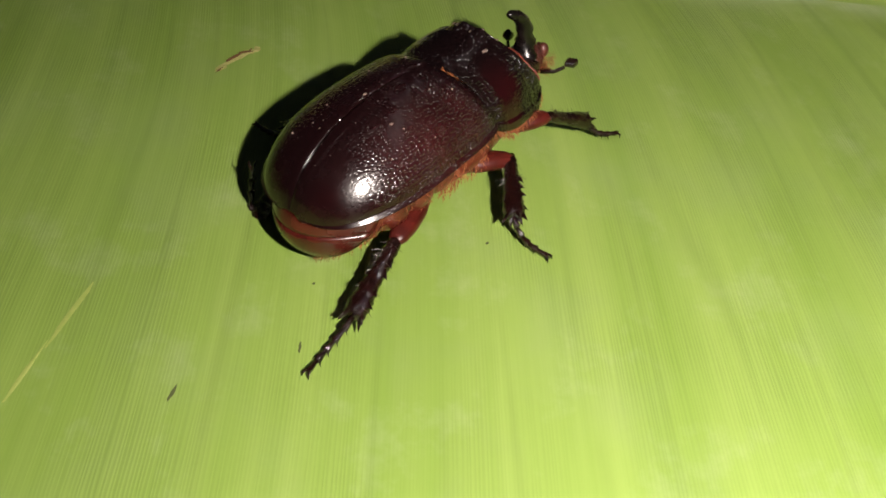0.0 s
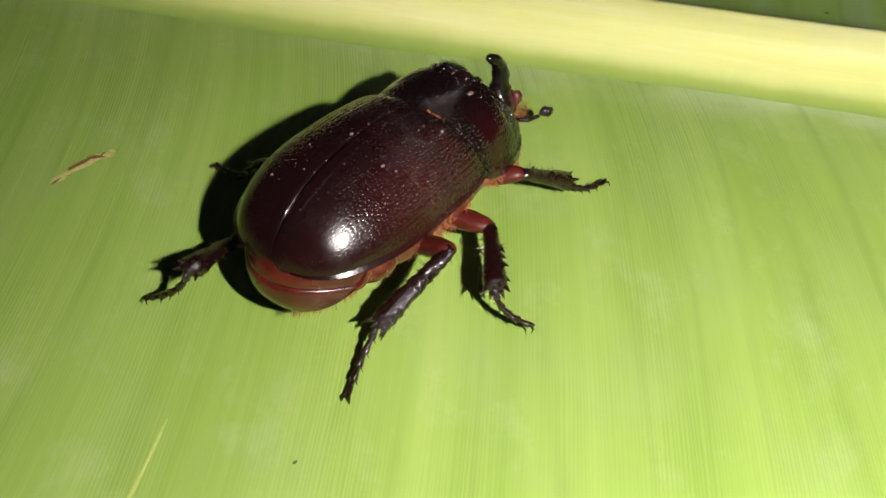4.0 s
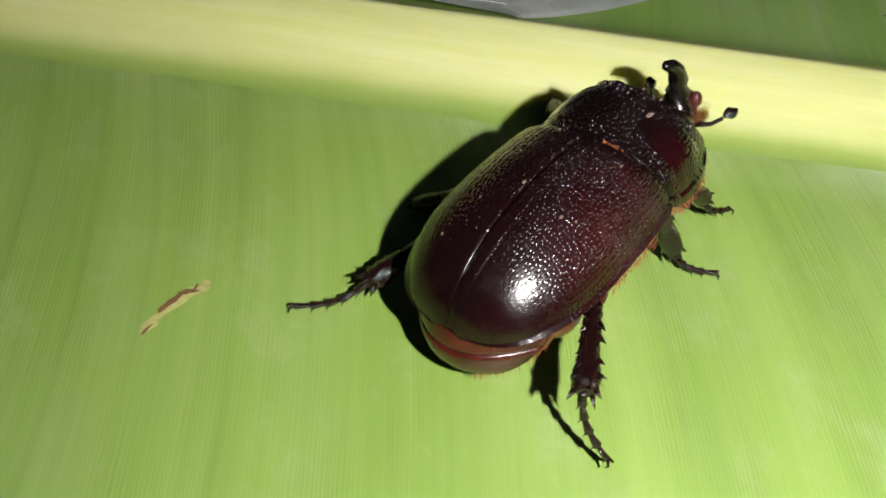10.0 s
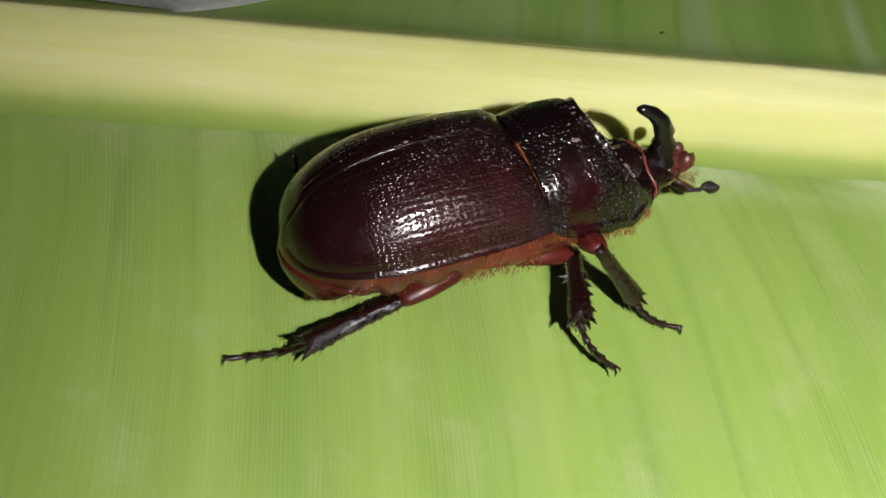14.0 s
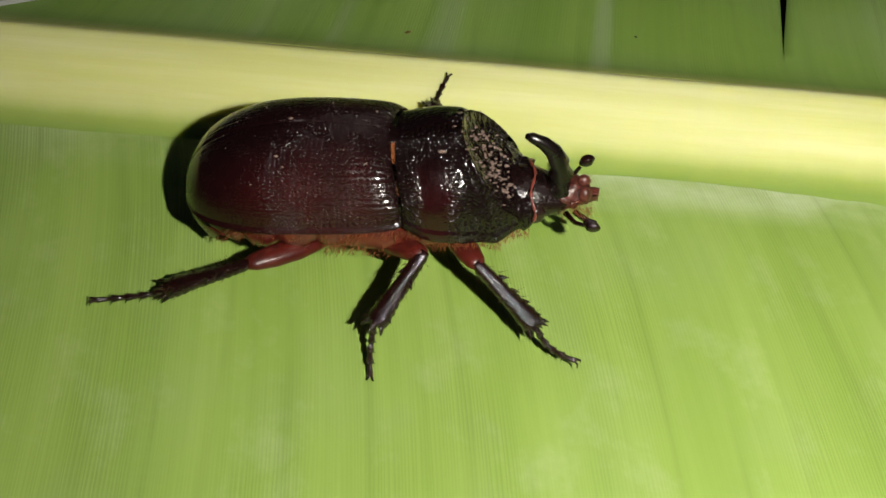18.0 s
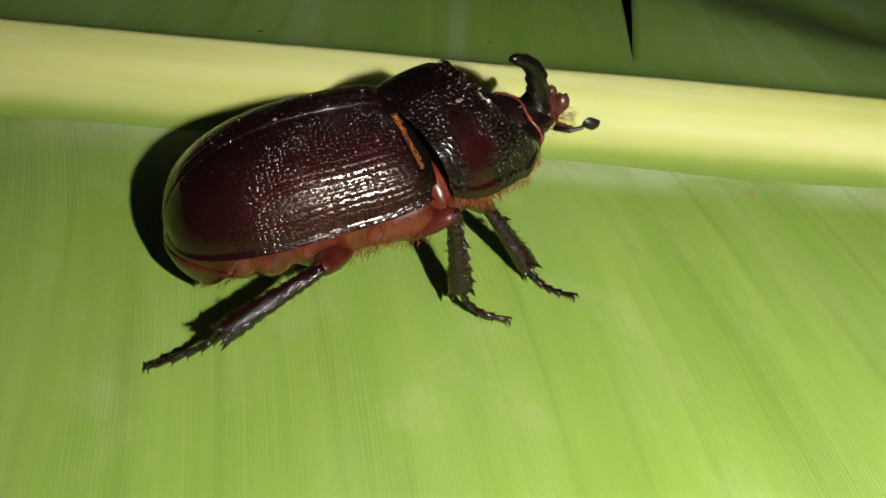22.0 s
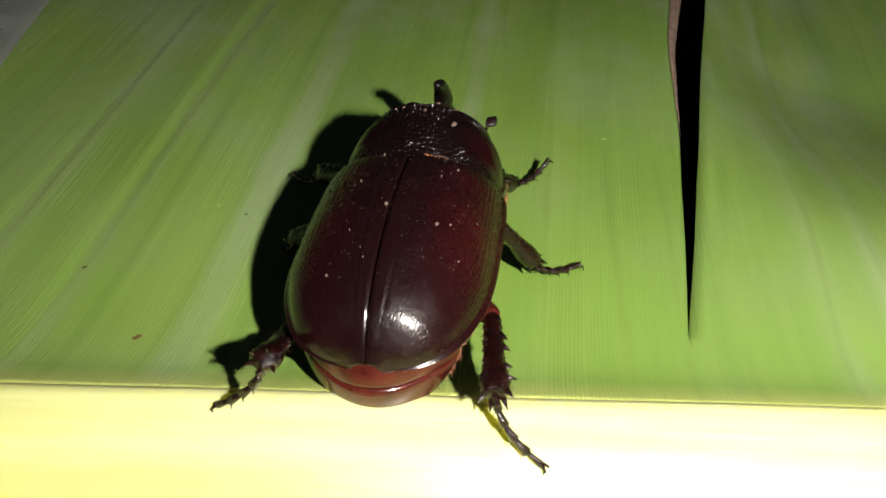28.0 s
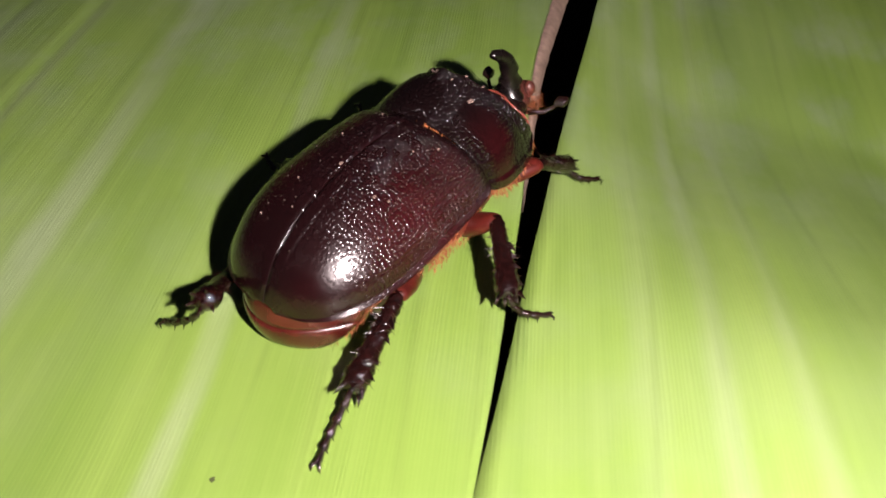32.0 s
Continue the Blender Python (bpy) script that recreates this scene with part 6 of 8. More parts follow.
    walk(limbs['hind_right']['femur'], [(0, pose(-0.00588, -0.00534, 0.0048, 0, -4.5, -160.5)), (0.5, pose(-0.00477, -0.00498, 0.00473, 0, -16.8, -144.8)), (1, pose(-0.00473, -0.00496, 0.00473, 0, -29.3, -123.8)),
        (1.5, pose(-0.00496, -0.00519, 0.00489, 0, -26.3, -134)), (2, pose(-0.00541, -0.00547, 0.00508, 0, -23.1, -142.7)), (2.5, pose(-0.0051, -0.00539, 0.00503, 0, -28.4, -131.1)),
        (3, pose(-0.00501, -0.00551, 0.00513, 0, -32.7, -118.1)), (3.5, pose(-0.00491, -0.00535, 0.005, 0, -31.8, -116.3)), (4, pose(-0.00483, -0.0052, 0.00488, 0, -30.7, -114.4)),
        (4.5, pose(-0.00475, -0.00504, 0.00477, 0, -29.6, -112.5)), (5, pose(-0.00469, -0.00488, 0.00468, 0, -28.4, -110.5)), (5.5, pose(-0.00464, -0.00473, 0.00459, 0, -27, -108.5)),
        (6, pose(-0.0046, -0.00457, 0.00453, 0, -25.6, -106.4)), (6.5, pose(-0.00414, -0.00438, 0.0044, 0, -21.4, -135.7)), (7, pose(-0.00493, -0.00501, 0.00476, 0, -13.5, -160.3)),
        (7.5, pose(-0.0042, -0.00467, 0.00461, 0, -9.3, -152.8)), (8, pose(-0.00374, -0.00423, 0.00462, 0, -4, -143.8)), (8.5, pose(-0.00378, -0.00423, 0.00451, 0, -9.7, -142.9)),
        (9, pose(-0.00387, -0.00427, 0.00441, 0, -15.3, -142)), (9.5, pose(-0.00388, -0.00434, 0.00424, 0, -24.7, -144.5)), (10, pose(-0.00404, -0.0045, 0.00418, 0, -33.8, -147.4)),
        (10.5, pose(-0.00448, -0.00474, 0.0045, 0, -34.9, -140.8)), (11, pose(-0.00487, -0.00509, 0.00487, 0, -35.6, -135.1)), (11.5, pose(-0.00469, -0.00491, 0.00469, 0, -32.5, -128.9)),
        (12, pose(-0.00459, -0.00475, 0.00459, 0, -28.8, -122.7)), (12.5, pose(-0.00304, -0.00416, 0.00467, 0, -1.1, -155.1)), (13, pose(-0.00485, -0.00492, 0.00464, 0, 25.4, 175.3)),
        (13.5, pose(-0.00394, -0.00489, 0.00495, 0, 17.9, -176.8)), (14, pose(-0.00329, -0.00462, 0.00491, 0, 7.9, -167.8)), (14.5, pose(-0.0031, -0.00427, 0.00459, 0, -3.9, -157.8)),
        (15, pose(-0.00344, -0.00412, 0.00428, 0, -15.7, -147.3)), (15.5, pose(-0.00407, -0.00433, 0.00428, 0, -25.7, -137)), (16, pose(-0.00467, -0.00489, 0.00467, 0, -33.1, -127.6)),
        (16.5, pose(-0.00493, -0.00513, 0.00484, 0, -23.8, -138.4)), (17, pose(-0.00559, -0.00552, 0.00499, 0, -15.2, -146.5)), (17.5, pose(-0.00573, -0.00559, 0.00497, 0, -12.5, -147)),
        (18, pose(-0.00588, -0.00567, 0.00495, 0, -9.8, -147.5)), (18.5, pose(-0.0046, -0.0048, 0.00465, 0, -18.4, -129.4)), (19, pose(-0.00459, -0.00444, 0.00445, 0, -26.5, -103.6)),
        (19.5, pose(-0.00322, -0.00395, 0.00439, 0, -9.9, -146.7)), (20, pose(-0.00525, -0.00494, 0.00463, 0, 8.2, -178.9)), (20.5, pose(-0.00312, -0.00348, 0.00428, 0, -11.2, -137.6)),
        (21, pose(-0.0047, -0.00505, 0.00476, 0, -24.8, -88.2)), (21.5, pose(-0.00468, -0.00482, 0.00465, 0, -27.9, -102.6)), (22, pose(-0.00472, -0.00495, 0.00472, 0, -29.4, -117.8)),
        (22.5, pose(-0.00466, -0.00473, 0.00457, 0, -32.9, -101)), (23, pose(-0.00471, -0.00492, 0.0047, 0, -33.9, -83.3)), (23.5, pose(-0.00379, -0.00383, 0.00391, 0, -29.1, -129.7)),
        (24, pose(-0.00486, -0.00496, 0.00474, 0, -11.7, -166.5)), (24.5, pose(-0.00437, -0.00481, 0.0047, 0, -1.1, -160)), (25, pose(-0.00427, -0.00471, 0.00479, 0, 10.5, -152.9)),
        (25.5, pose(-0.00458, -0.00485, 0.00468, 0, -9.1, -147.3)), (26, pose(-0.00543, -0.00549, 0.00513, 0, -25, -142.2)), (26.5, pose(-0.0053, -0.00537, 0.00504, 0, -24.6, -143.4)),
        (27, pose(-0.00516, -0.00525, 0.00496, 0, -24.2, -144.6)), (27.5, pose(-0.00503, -0.00515, 0.00487, 0, -23.7, -145.8)), (28, pose(-0.00489, -0.00505, 0.0048, 0, -23.2, -147.1)),
        (28.5, pose(-0.00475, -0.00495, 0.00472, 0, -22.6, -148.5)), (29, pose(-0.0046, -0.00487, 0.00466, 0, -22, -149.9)), (29.5, pose(-0.00472, -0.00494, 0.00472, 0, -33.2, -146.3)),
        (30, pose(-0.00497, -0.00514, 0.00503, 0, -43.5, -142)), (30.5, pose(-0.00467, -0.0049, 0.00466, 0, -45.9, -134.5)), (31, pose(-0.00451, -0.00465, 0.00433, 0, -48, -125.3)),
        (31.5, pose(-0.00487, -0.00505, 0.00486, 0, -36.9, -143.1)), (32, pose(-0.00596, -0.00556, 0.00542, 0, -27, -153.4))])
    walk(limbs['hind_right']['tibia'], [(0, pose(-0.01303, -0.00788, 0.0054, 0, 10.5, -164.8)), (0.5, pose(-0.01073, -0.00918, 0.00693, 0, 24.4, 170.4)), (1, pose(-0.00842, -0.01049, 0.00845, 0, 43.2, 134.7)),
        (1.5, pose(-0.00971, -0.0101, 0.00826, 0, 35.1, 157.4)), (2, pose(-0.01099, -0.00972, 0.00807, 0, 32.8, 174.2)), (2.5, pose(-0.00951, -0.01044, 0.00866, 0, 41.7, 159.3)),
        (3, pose(-0.00803, -0.01116, 0.00924, 0, 56.7, 131.2)), (3.5, pose(-0.00778, -0.01116, 0.00901, 0, 49.8, 144.8)), (4, pose(-0.00753, -0.01116, 0.00877, 0, 40.3, 156.7)),
        (4.5, pose(-0.00728, -0.01116, 0.00853, 0, 30, 166.4)), (5, pose(-0.00703, -0.01116, 0.00829, 0, 21.2, 174)), (5.5, pose(-0.00679, -0.01116, 0.00806, 0, 14.4, 180)),
        (6, pose(-0.00654, -0.01116, 0.00782, 0, 9.4, -175.3)), (6.5, pose(-0.00922, -0.00933, 0.00718, 0, 5.4, -173)), (7, pose(-0.0119, -0.00751, 0.00653, 0, 12.1, -170.6)),
        (7.5, pose(-0.01089, -0.00811, 0.00584, 0, -2.3, -179)), (8, pose(-0.00988, -0.00871, 0.00515, 0, -5.9, 172.6)), (8.5, pose(-0.00977, -0.00875, 0.00578, 0, -14.9, 176.3)),
        (9, pose(-0.00966, -0.00879, 0.00642, 0, -13.3, -179.8)), (9.5, pose(-0.00952, -0.00835, 0.00742, 0, -12, -165.9)), (10, pose(-0.00937, -0.00792, 0.00841, 0, 0.8, -152.3)),
        (10.5, pose(-0.00931, -0.00869, 0.00886, 0, 23.6, 179.1)), (11, pose(-0.00925, -0.00947, 0.00931, 0, 48.8, 133.2)), (11.5, pose(-0.00872, -0.00991, 0.00878, 0, 33.1, 156.8)),
        (12, pose(-0.0082, -0.01036, 0.00826, 0, 24.3, 172.5)), (12.5, pose(-0.00995, -0.00736, 0.00481, 0, 9.1, -176.6)), (13, pose(-0.0117, -0.00436, 0.00137, 0, 3.4, -166.1)),
        (13.5, pose(-0.01118, -0.00529, 0.00261, 0, 5, -169.8)), (14, pose(-0.01066, -0.00622, 0.00386, 0, 7.4, -173.8)), (14.5, pose(-0.01013, -0.00715, 0.0051, 0, 11.2, -178)),
        (15, pose(-0.00961, -0.00808, 0.00635, 0, 16.5, 177.6)), (15.5, pose(-0.00909, -0.00901, 0.00759, 0, 22.7, 173.1)), (16, pose(-0.00856, -0.00994, 0.00883, 0, 29.1, 168.4)),
        (16.5, pose(-0.01014, -0.00976, 0.00791, 0, 27, 169.5)), (17, pose(-0.01172, -0.00958, 0.00699, 0, 34.6, 170.6)), (17.5, pose(-0.01196, -0.00964, 0.00662, 0, 22.3, 178.1)),
        (18, pose(-0.0122, -0.00971, 0.00625, 0, 19.9, -175.5)), (18.5, pose(-0.00919, -0.01039, 0.00705, 0, 16.8, 179.3)), (19, pose(-0.00618, -0.01107, 0.00786, 0, 23.7, 174.2)),
        (19.5, pose(-0.00949, -0.00807, 0.0057, 0, 8, -173.9)), (20, pose(-0.01279, -0.00508, 0.00355, 0, 2.5, -162.9)), (20.5, pose(-0.00863, -0.00852, 0.00575, 0, 7.1, -173.7)),
        (21, pose(-0.00448, -0.01196, 0.00796, 0, 20.9, 175.8)), (21.5, pose(-0.00615, -0.01139, 0.00821, 0, 12.1, -176.9)), (22, pose(-0.00781, -0.01082, 0.00846, 0, 12.7, -169.7)),
        (22.5, pose(-0.00589, -0.01101, 0.0087, 0, 19.9, 177.8)), (23, pose(-0.00397, -0.01119, 0.00894, 0, 36.7, 161.6)), (23.5, pose(-0.00804, -0.00895, 0.00762, 0, 21.1, 170.5)),
        (24, pose(-0.01211, -0.0067, 0.00629, 0, 15.5, 177.8)), (24.5, pose(-0.01152, -0.00741, 0.00485, 0, 37.3, 159.8)), (25, pose(-0.01094, -0.00811, 0.00341, 0, 62.3, 119.8)),
        (25.5, pose(-0.01091, -0.00892, 0.00588, 0, 38.3, 158.7)), (26, pose(-0.01088, -0.00972, 0.00835, 0, 17.2, 176.6)), (26.5, pose(-0.01085, -0.0095, 0.00821, 0, 10.7, 179.6)),
        (27, pose(-0.01083, -0.00928, 0.00807, 0, 4.5, -177.3)), (27.5, pose(-0.0108, -0.00906, 0.00793, 0, -0.6, -174.3)), (28, pose(-0.01077, -0.00885, 0.00779, 0, -4.1, -171.3)),
        (28.5, pose(-0.01074, -0.00863, 0.00765, 0, -6.3, -168.3)), (29, pose(-0.01071, -0.00841, 0.00751, 0, -7.7, -165.4)), (29.5, pose(-0.01002, -0.00847, 0.00889, 0, -14.6, -169.4)),
        (30, pose(-0.00933, -0.00854, 0.01026, 0, -11.1, -173.4)), (30.5, pose(-0.00839, -0.00868, 0.01012, 0, -10.3, -168.3)), (31, pose(-0.00746, -0.00882, 0.00999, 0, -9.4, -163.2)),
        (31.5, pose(-0.00974, -0.00871, 0.00943, 0, -4.9, -165.1)), (32, pose(-0.01203, -0.0086, 0.00887, 0, 9.7, -166.8))])
    walk(limbs['hind_right']['tarsus'], [(0, pose(-0.02217, -0.01037, 0.00365, 0, 4.9, -171.7)), (0.5, pose(-0.01938, -0.00772, 0.00295, 0, 2.3, -171.9)), (1, pose(-0.01336, -0.00549, 0.00186, 0, 12.8, -179.3)),
        (1.5, pose(-0.01699, -0.00708, 0.00273, 0, 19.5, 165.9)), (2, pose(-0.01904, -0.0089, 0.00284, 0, 29.5, 153.7)), (2.5, pose(-0.01624, -0.00789, 0.00225, 0, 18.9, 165.1)),
        (3, pose(-0.0115, -0.00718, 0.00119, 0, 9.5, 179.7)), (3.5, pose(-0.01286, -0.00757, 0.00165, 0, 15.6, -173.6)), (4, pose(-0.01428, -0.00825, 0.00254, 0, 26.4, -166.2)),
        (4.5, pose(-0.01538, -0.0092, 0.00371, 0, 45.3, -159.2)), (5, pose(-0.01597, -0.01022, 0.00482, 0, 60.3, -153.6)), (5.5, pose(-0.01611, -0.01115, 0.00566, 0, 67.1, -149.1)),
        (6, pose(-0.01601, -0.01193, 0.00625, 0, 69.3, -144.7)), (6.5, pose(-0.01874, -0.0105, 0.00627, 0, 60.9, -137.4)), (7, pose(-0.0212, -0.00904, 0.00452, 0, 48.7, -135)),
        (7.5, pose(-0.02051, -0.00827, 0.00623, 0, 59.1, -120)), (8, pose(-0.01938, -0.00747, 0.00614, 0, 64.2, -107.7)), (8.5, pose(-0.01906, -0.00815, 0.00826, 0, 60.7, -114.3)),
        (9, pose(-0.01903, -0.00882, 0.00864, 0, 59.6, -115.9)), (9.5, pose(-0.01866, -0.01065, 0.00942, 0, 63.8, -105.1)), (10, pose(-0.0179, -0.0124, 0.00827, 0, 67.3, -97.7)),
        (10.5, pose(-0.01814, -0.00855, 0.00501, 0, 33.5, -133.9)), (11, pose(-0.01359, -0.00484, 0.00206, 0, 3.7, 172.9)), (11.5, pose(-0.01614, -0.00673, 0.00352, 0, 26.6, 166.1)),
        (12, pose(-0.0169, -0.00922, 0.00429, 0, 47.8, 156.2)), (12.5, pose(-0.01944, -0.00792, 0.00328, 0, 32.4, 162.8)), (13, pose(-0.02104, -0.00667, 0.00079, 0, 16.1, 169.8)),
        (13.5, pose(-0.02063, -0.00698, 0.00177, 0, 15.1, 165.5)), (14, pose(-0.02015, -0.00725, 0.00262, 0, 13.8, 161.3)), (14.5, pose(-0.01958, -0.00747, 0.00323, 0, 12.4, 157.4)),
        (15, pose(-0.01884, -0.00769, 0.00362, 0, 11.3, 154.1)), (15.5, pose(-0.01791, -0.00794, 0.00387, 0, 11, 151.5)), (16, pose(-0.01681, -0.00825, 0.00415, 0, 11.8, 149.2)),
        (16.5, pose(-0.01858, -0.00819, 0.00353, 0, 10, 158)), (17, pose(-0.01954, -0.00829, 0.00152, 0, 11.2, 168.6)), (17.5, pose(-0.02087, -0.00934, 0.00296, 0, 3, -177.7)),
        (18, pose(-0.02123, -0.01043, 0.00298, 0, -0.5, -167.5)), (18.5, pose(-0.01842, -0.01028, 0.00428, 0, 7.5, 178.5)), (19, pose(-0.01496, -0.01017, 0.00399, 0, 19.9, 162.2)),
        (19.5, pose(-0.01897, -0.00908, 0.00436, 0, 23.3, 149.8)), (20, pose(-0.02198, -0.00792, 0.00313, 0, 28, 140.6)), (20.5, pose(-0.01813, -0.00958, 0.00456, 0, 29.3, 156.5)),
        (21, pose(-0.01346, -0.0113, 0.00452, 0, 30.3, 171.1)), (21.5, pose(-0.01555, -0.01189, 0.0062, 0, 25.2, 169.4)), (22, pose(-0.01706, -0.0125, 0.00635, 0, 22.3, 168.4)),
        (22.5, pose(-0.01494, -0.01065, 0.00543, 0, 12, -172)), (23, pose(-0.0113, -0.00875, 0.00319, 0, 3.5, -152.8)), (23.5, pose(-0.0169, -0.00747, 0.00414, 0, -1.4, -157.4)),
        (24, pose(-0.02138, -0.00634, 0.00371, 0, 0.5, -166.4)), (24.5, pose(-0.01872, -0.00476, -0.00099, 0, 43.8, 175)), (25, pose(-0.01317, -0.00423, -0.00512, 0, 66.1, 98.9)),
        (25.5, pose(-0.01796, -0.00617, -0.00008, 0, 62.1, 15.9)), (26, pose(-0.02007, -0.00918, 0.0055, 0, 28.9, -11.8)), (26.5, pose(-0.02032, -0.00944, 0.00643, 0, 40.2, -26.6)),
        (27, pose(-0.02042, -0.00973, 0.00732, 0, 35.7, -51.6)), (27.5, pose(-0.02038, -0.01002, 0.00803, 0, 45.3, -86.6)), (28, pose(-0.02027, -0.0103, 0.00848, 0, 52.2, -113.6)),
        (28.5, pose(-0.02012, -0.01056, 0.00871, 0, 42.2, -128.2)), (29, pose(-0.01995, -0.01081, 0.0088, 0, 26.2, -136.1)), (29.5, pose(-0.01919, -0.01018, 0.01131, 0, 42.9, -143.3)),
        (30, pose(-0.01872, -0.00962, 0.01211, 0, 35, 161.1)), (30.5, pose(-0.01768, -0.01059, 0.01184, 0, 71.8, 170)), (31, pose(-0.01655, -0.01156, 0.01155, 0, 59.6, 171.5)),
        (31.5, pose(-0.01901, -0.01118, 0.01024, 0, 29.4, -170.9)), (32, pose(-0.02127, -0.01076, 0.00726, 0, 2.1, -162.2))])
    walk(limbs['front_left']['femur'], [(0, pose(0.00811, 0.00324, 0.00503, 0, -13.3, 62.7)), (0.5, pose(0.00794, 0.00268, 0.00517, 0, -12.9, 66.7)), (1, pose(0.00792, 0.00215, 0.00531, 0, -12.5, 71)),
        (1.5, pose(0.0081, 0.0032, 0.00503, 0, -13.3, 62.9)), (2, pose(0.00879, 0.00429, 0.00475, 0, -14.1, 56.2)), (2.5, pose(0.00811, 0.00325, 0.00502, 0, -13.3, 62.6)),
        (3, pose(0.00791, 0.00223, 0.00529, 0, -12.6, 70.3)), (3.5, pose(0.00791, 0.00228, 0.00527, 0, -12.6, 69.8)), (4, pose(0.00791, 0.00234, 0.00526, 0, -12.6, 69.4)),
        (4.5, pose(0.00791, 0.00239, 0.00525, 0, -12.7, 69)), (5, pose(0.00791, 0.00244, 0.00523, 0, -12.7, 68.5)), (5.5, pose(0.00792, 0.00249, 0.00522, 0, -12.8, 68.1)),
        (6, pose(0.00802, 0.00301, 0.00509, 0, -13.1, 64.2)), (6.5, pose(0.00826, 0.00354, 0.00495, 0, -13.5, 60.7)), (7, pose(0.00861, 0.00407, 0.00481, 0, -13.9, 57.5)),
        (7.5, pose(0.00757, 0.0021, 0.00522, 0, -23.4, 68.4)), (8, pose(0.00836, 0.00178, 0.00513, 0, -47.6, 85.1)), (8.5, pose(0.0066, 0.00306, 0.00521, 0, -17.5, 43.5)),
        (9, pose(0.01111, 0.00493, 0.00435, 0, -6, 19.5)), (9.5, pose(0.00896, 0.00448, 0.0047, 0, -5.7, 35.2)), (10, pose(0.00875, 0.00424, 0.00477, 0, -14.1, 56.5)),
        (10.5, pose(0.00805, 0.00309, 0.00506, 0, -13.2, 63.6)), (11, pose(0.00794, 0.00202, 0.00534, 0, -12.4, 72.3)), (11.5, pose(0.00795, 0.00274, 0.00515, 0, -12.9, 66.2)),
        (12, pose(0.00825, 0.00353, 0.00495, 0, -13.5, 60.8)), (12.5, pose(0.00824, 0.00351, 0.00495, 0, -13.5, 60.9)), (13, pose(0.00823, 0.0035, 0.00496, 0, -13.5, 61)),
        (13.5, pose(0.00843, 0.00383, 0.00486, 0, -14.5, 59)), (14, pose(0.00868, 0.00416, 0.00478, 0, -15.4, 57.1)), (14.5, pose(0.00896, 0.00448, 0.0047, 0, -16, 55.3)),
        (15, pose(0.00896, 0.00448, 0.0047, 0, -10, 51)), (15.5, pose(0.00925, 0.00475, 0.00466, 0, -9.3, 48.8)), (16, pose(0.00964, 0.00507, 0.00461, 0, -10, 47.3)),
        (16.5, pose(0.00869, 0.00417, 0.00477, 0, -16.1, 57.1)), (17, pose(0.00798, 0.00284, 0.00513, 0, -13, 65.4)), (17.5, pose(0.00885, 0.00283, 0.00502, 0, -15.5, 87.1)),
        (18, pose(0.0089, 0.00466, 0.00468, 0, -9.1, 105)), (18.5, pose(0.009, 0.0028, 0.00503, 0, -15.5, 91)), (19, pose(0.00797, 0.00194, 0.00536, 0, -12.7, 73.3)),
        (19.5, pose(0.00798, 0.00286, 0.00512, 0, -13, 65.3)), (20, pose(0.00848, 0.00389, 0.00486, 0, -13.8, 58.5)), (20.5, pose(0.00823, 0.00348, 0.00496, 0, -13.5, 61.1)),
        (21, pose(0.00805, 0.00307, 0.00507, 0, -13.2, 63.8)), (21.5, pose(0.00794, 0.00265, 0.00518, 0, -12.9, 66.8)), (22, pose(0.00791, 0.00226, 0.00528, 0, -12.6, 70.1)),
        (22.5, pose(0.00812, 0.00326, 0.00502, 0, -13.3, 62.5)), (23, pose(0.00879, 0.00429, 0.00475, 0, -14.1, 56.2)), (23.5, pose(0.00809, 0.00319, 0.00504, 0, -13.3, 63)),
        (24, pose(0.00792, 0.00214, 0.00531, 0, -12.5, 71.2)), (24.5, pose(0.00802, 0.00193, 0.00537, 0, -37.2, 79.2)), (25, pose(0.00837, 0.00183, 0.00541, 0, -57.9, 88.3)),
        (25.5, pose(0.00837, 0.00183, 0.00541, 0, -57.9, 88.3)), (26, pose(0.00837, 0.00183, 0.00541, 0, -57.9, 88.3)), (26.5, pose(0.0079, 0.00197, 0.00537, 0, -47.7, 81.4)),
        (27, pose(0.00761, 0.00211, 0.00533, 0, -36.7, 73.6)), (27.5, pose(0.00742, 0.00222, 0.00529, 0, -23.9, 66)), (28, pose(0.00763, 0.00276, 0.00515, 0, -13.6, 60)),
        (28.5, pose(0.00855, 0.004, 0.00483, 0, -13.9, 57.9)), (29, pose(0.00825, 0.00353, 0.00495, 0, -13.5, 60.8)), (29.5, pose(0.00804, 0.00305, 0.00507, 0, -13.2, 63.9)),
        (30, pose(0.00793, 0.00259, 0.00519, 0, -12.8, 67.3)), (30.5, pose(0.00818, 0.00338, 0.00499, 0, -13.4, 61.7)), (31, pose(0.0087, 0.00419, 0.00478, 0, -14, 56.8)),
        (31.5, pose(0.00803, 0.00303, 0.00508, 0, -13.1, 64.1)), (32, pose(0.00795, 0.00197, 0.00535, 0, -12.4, 72.8))])
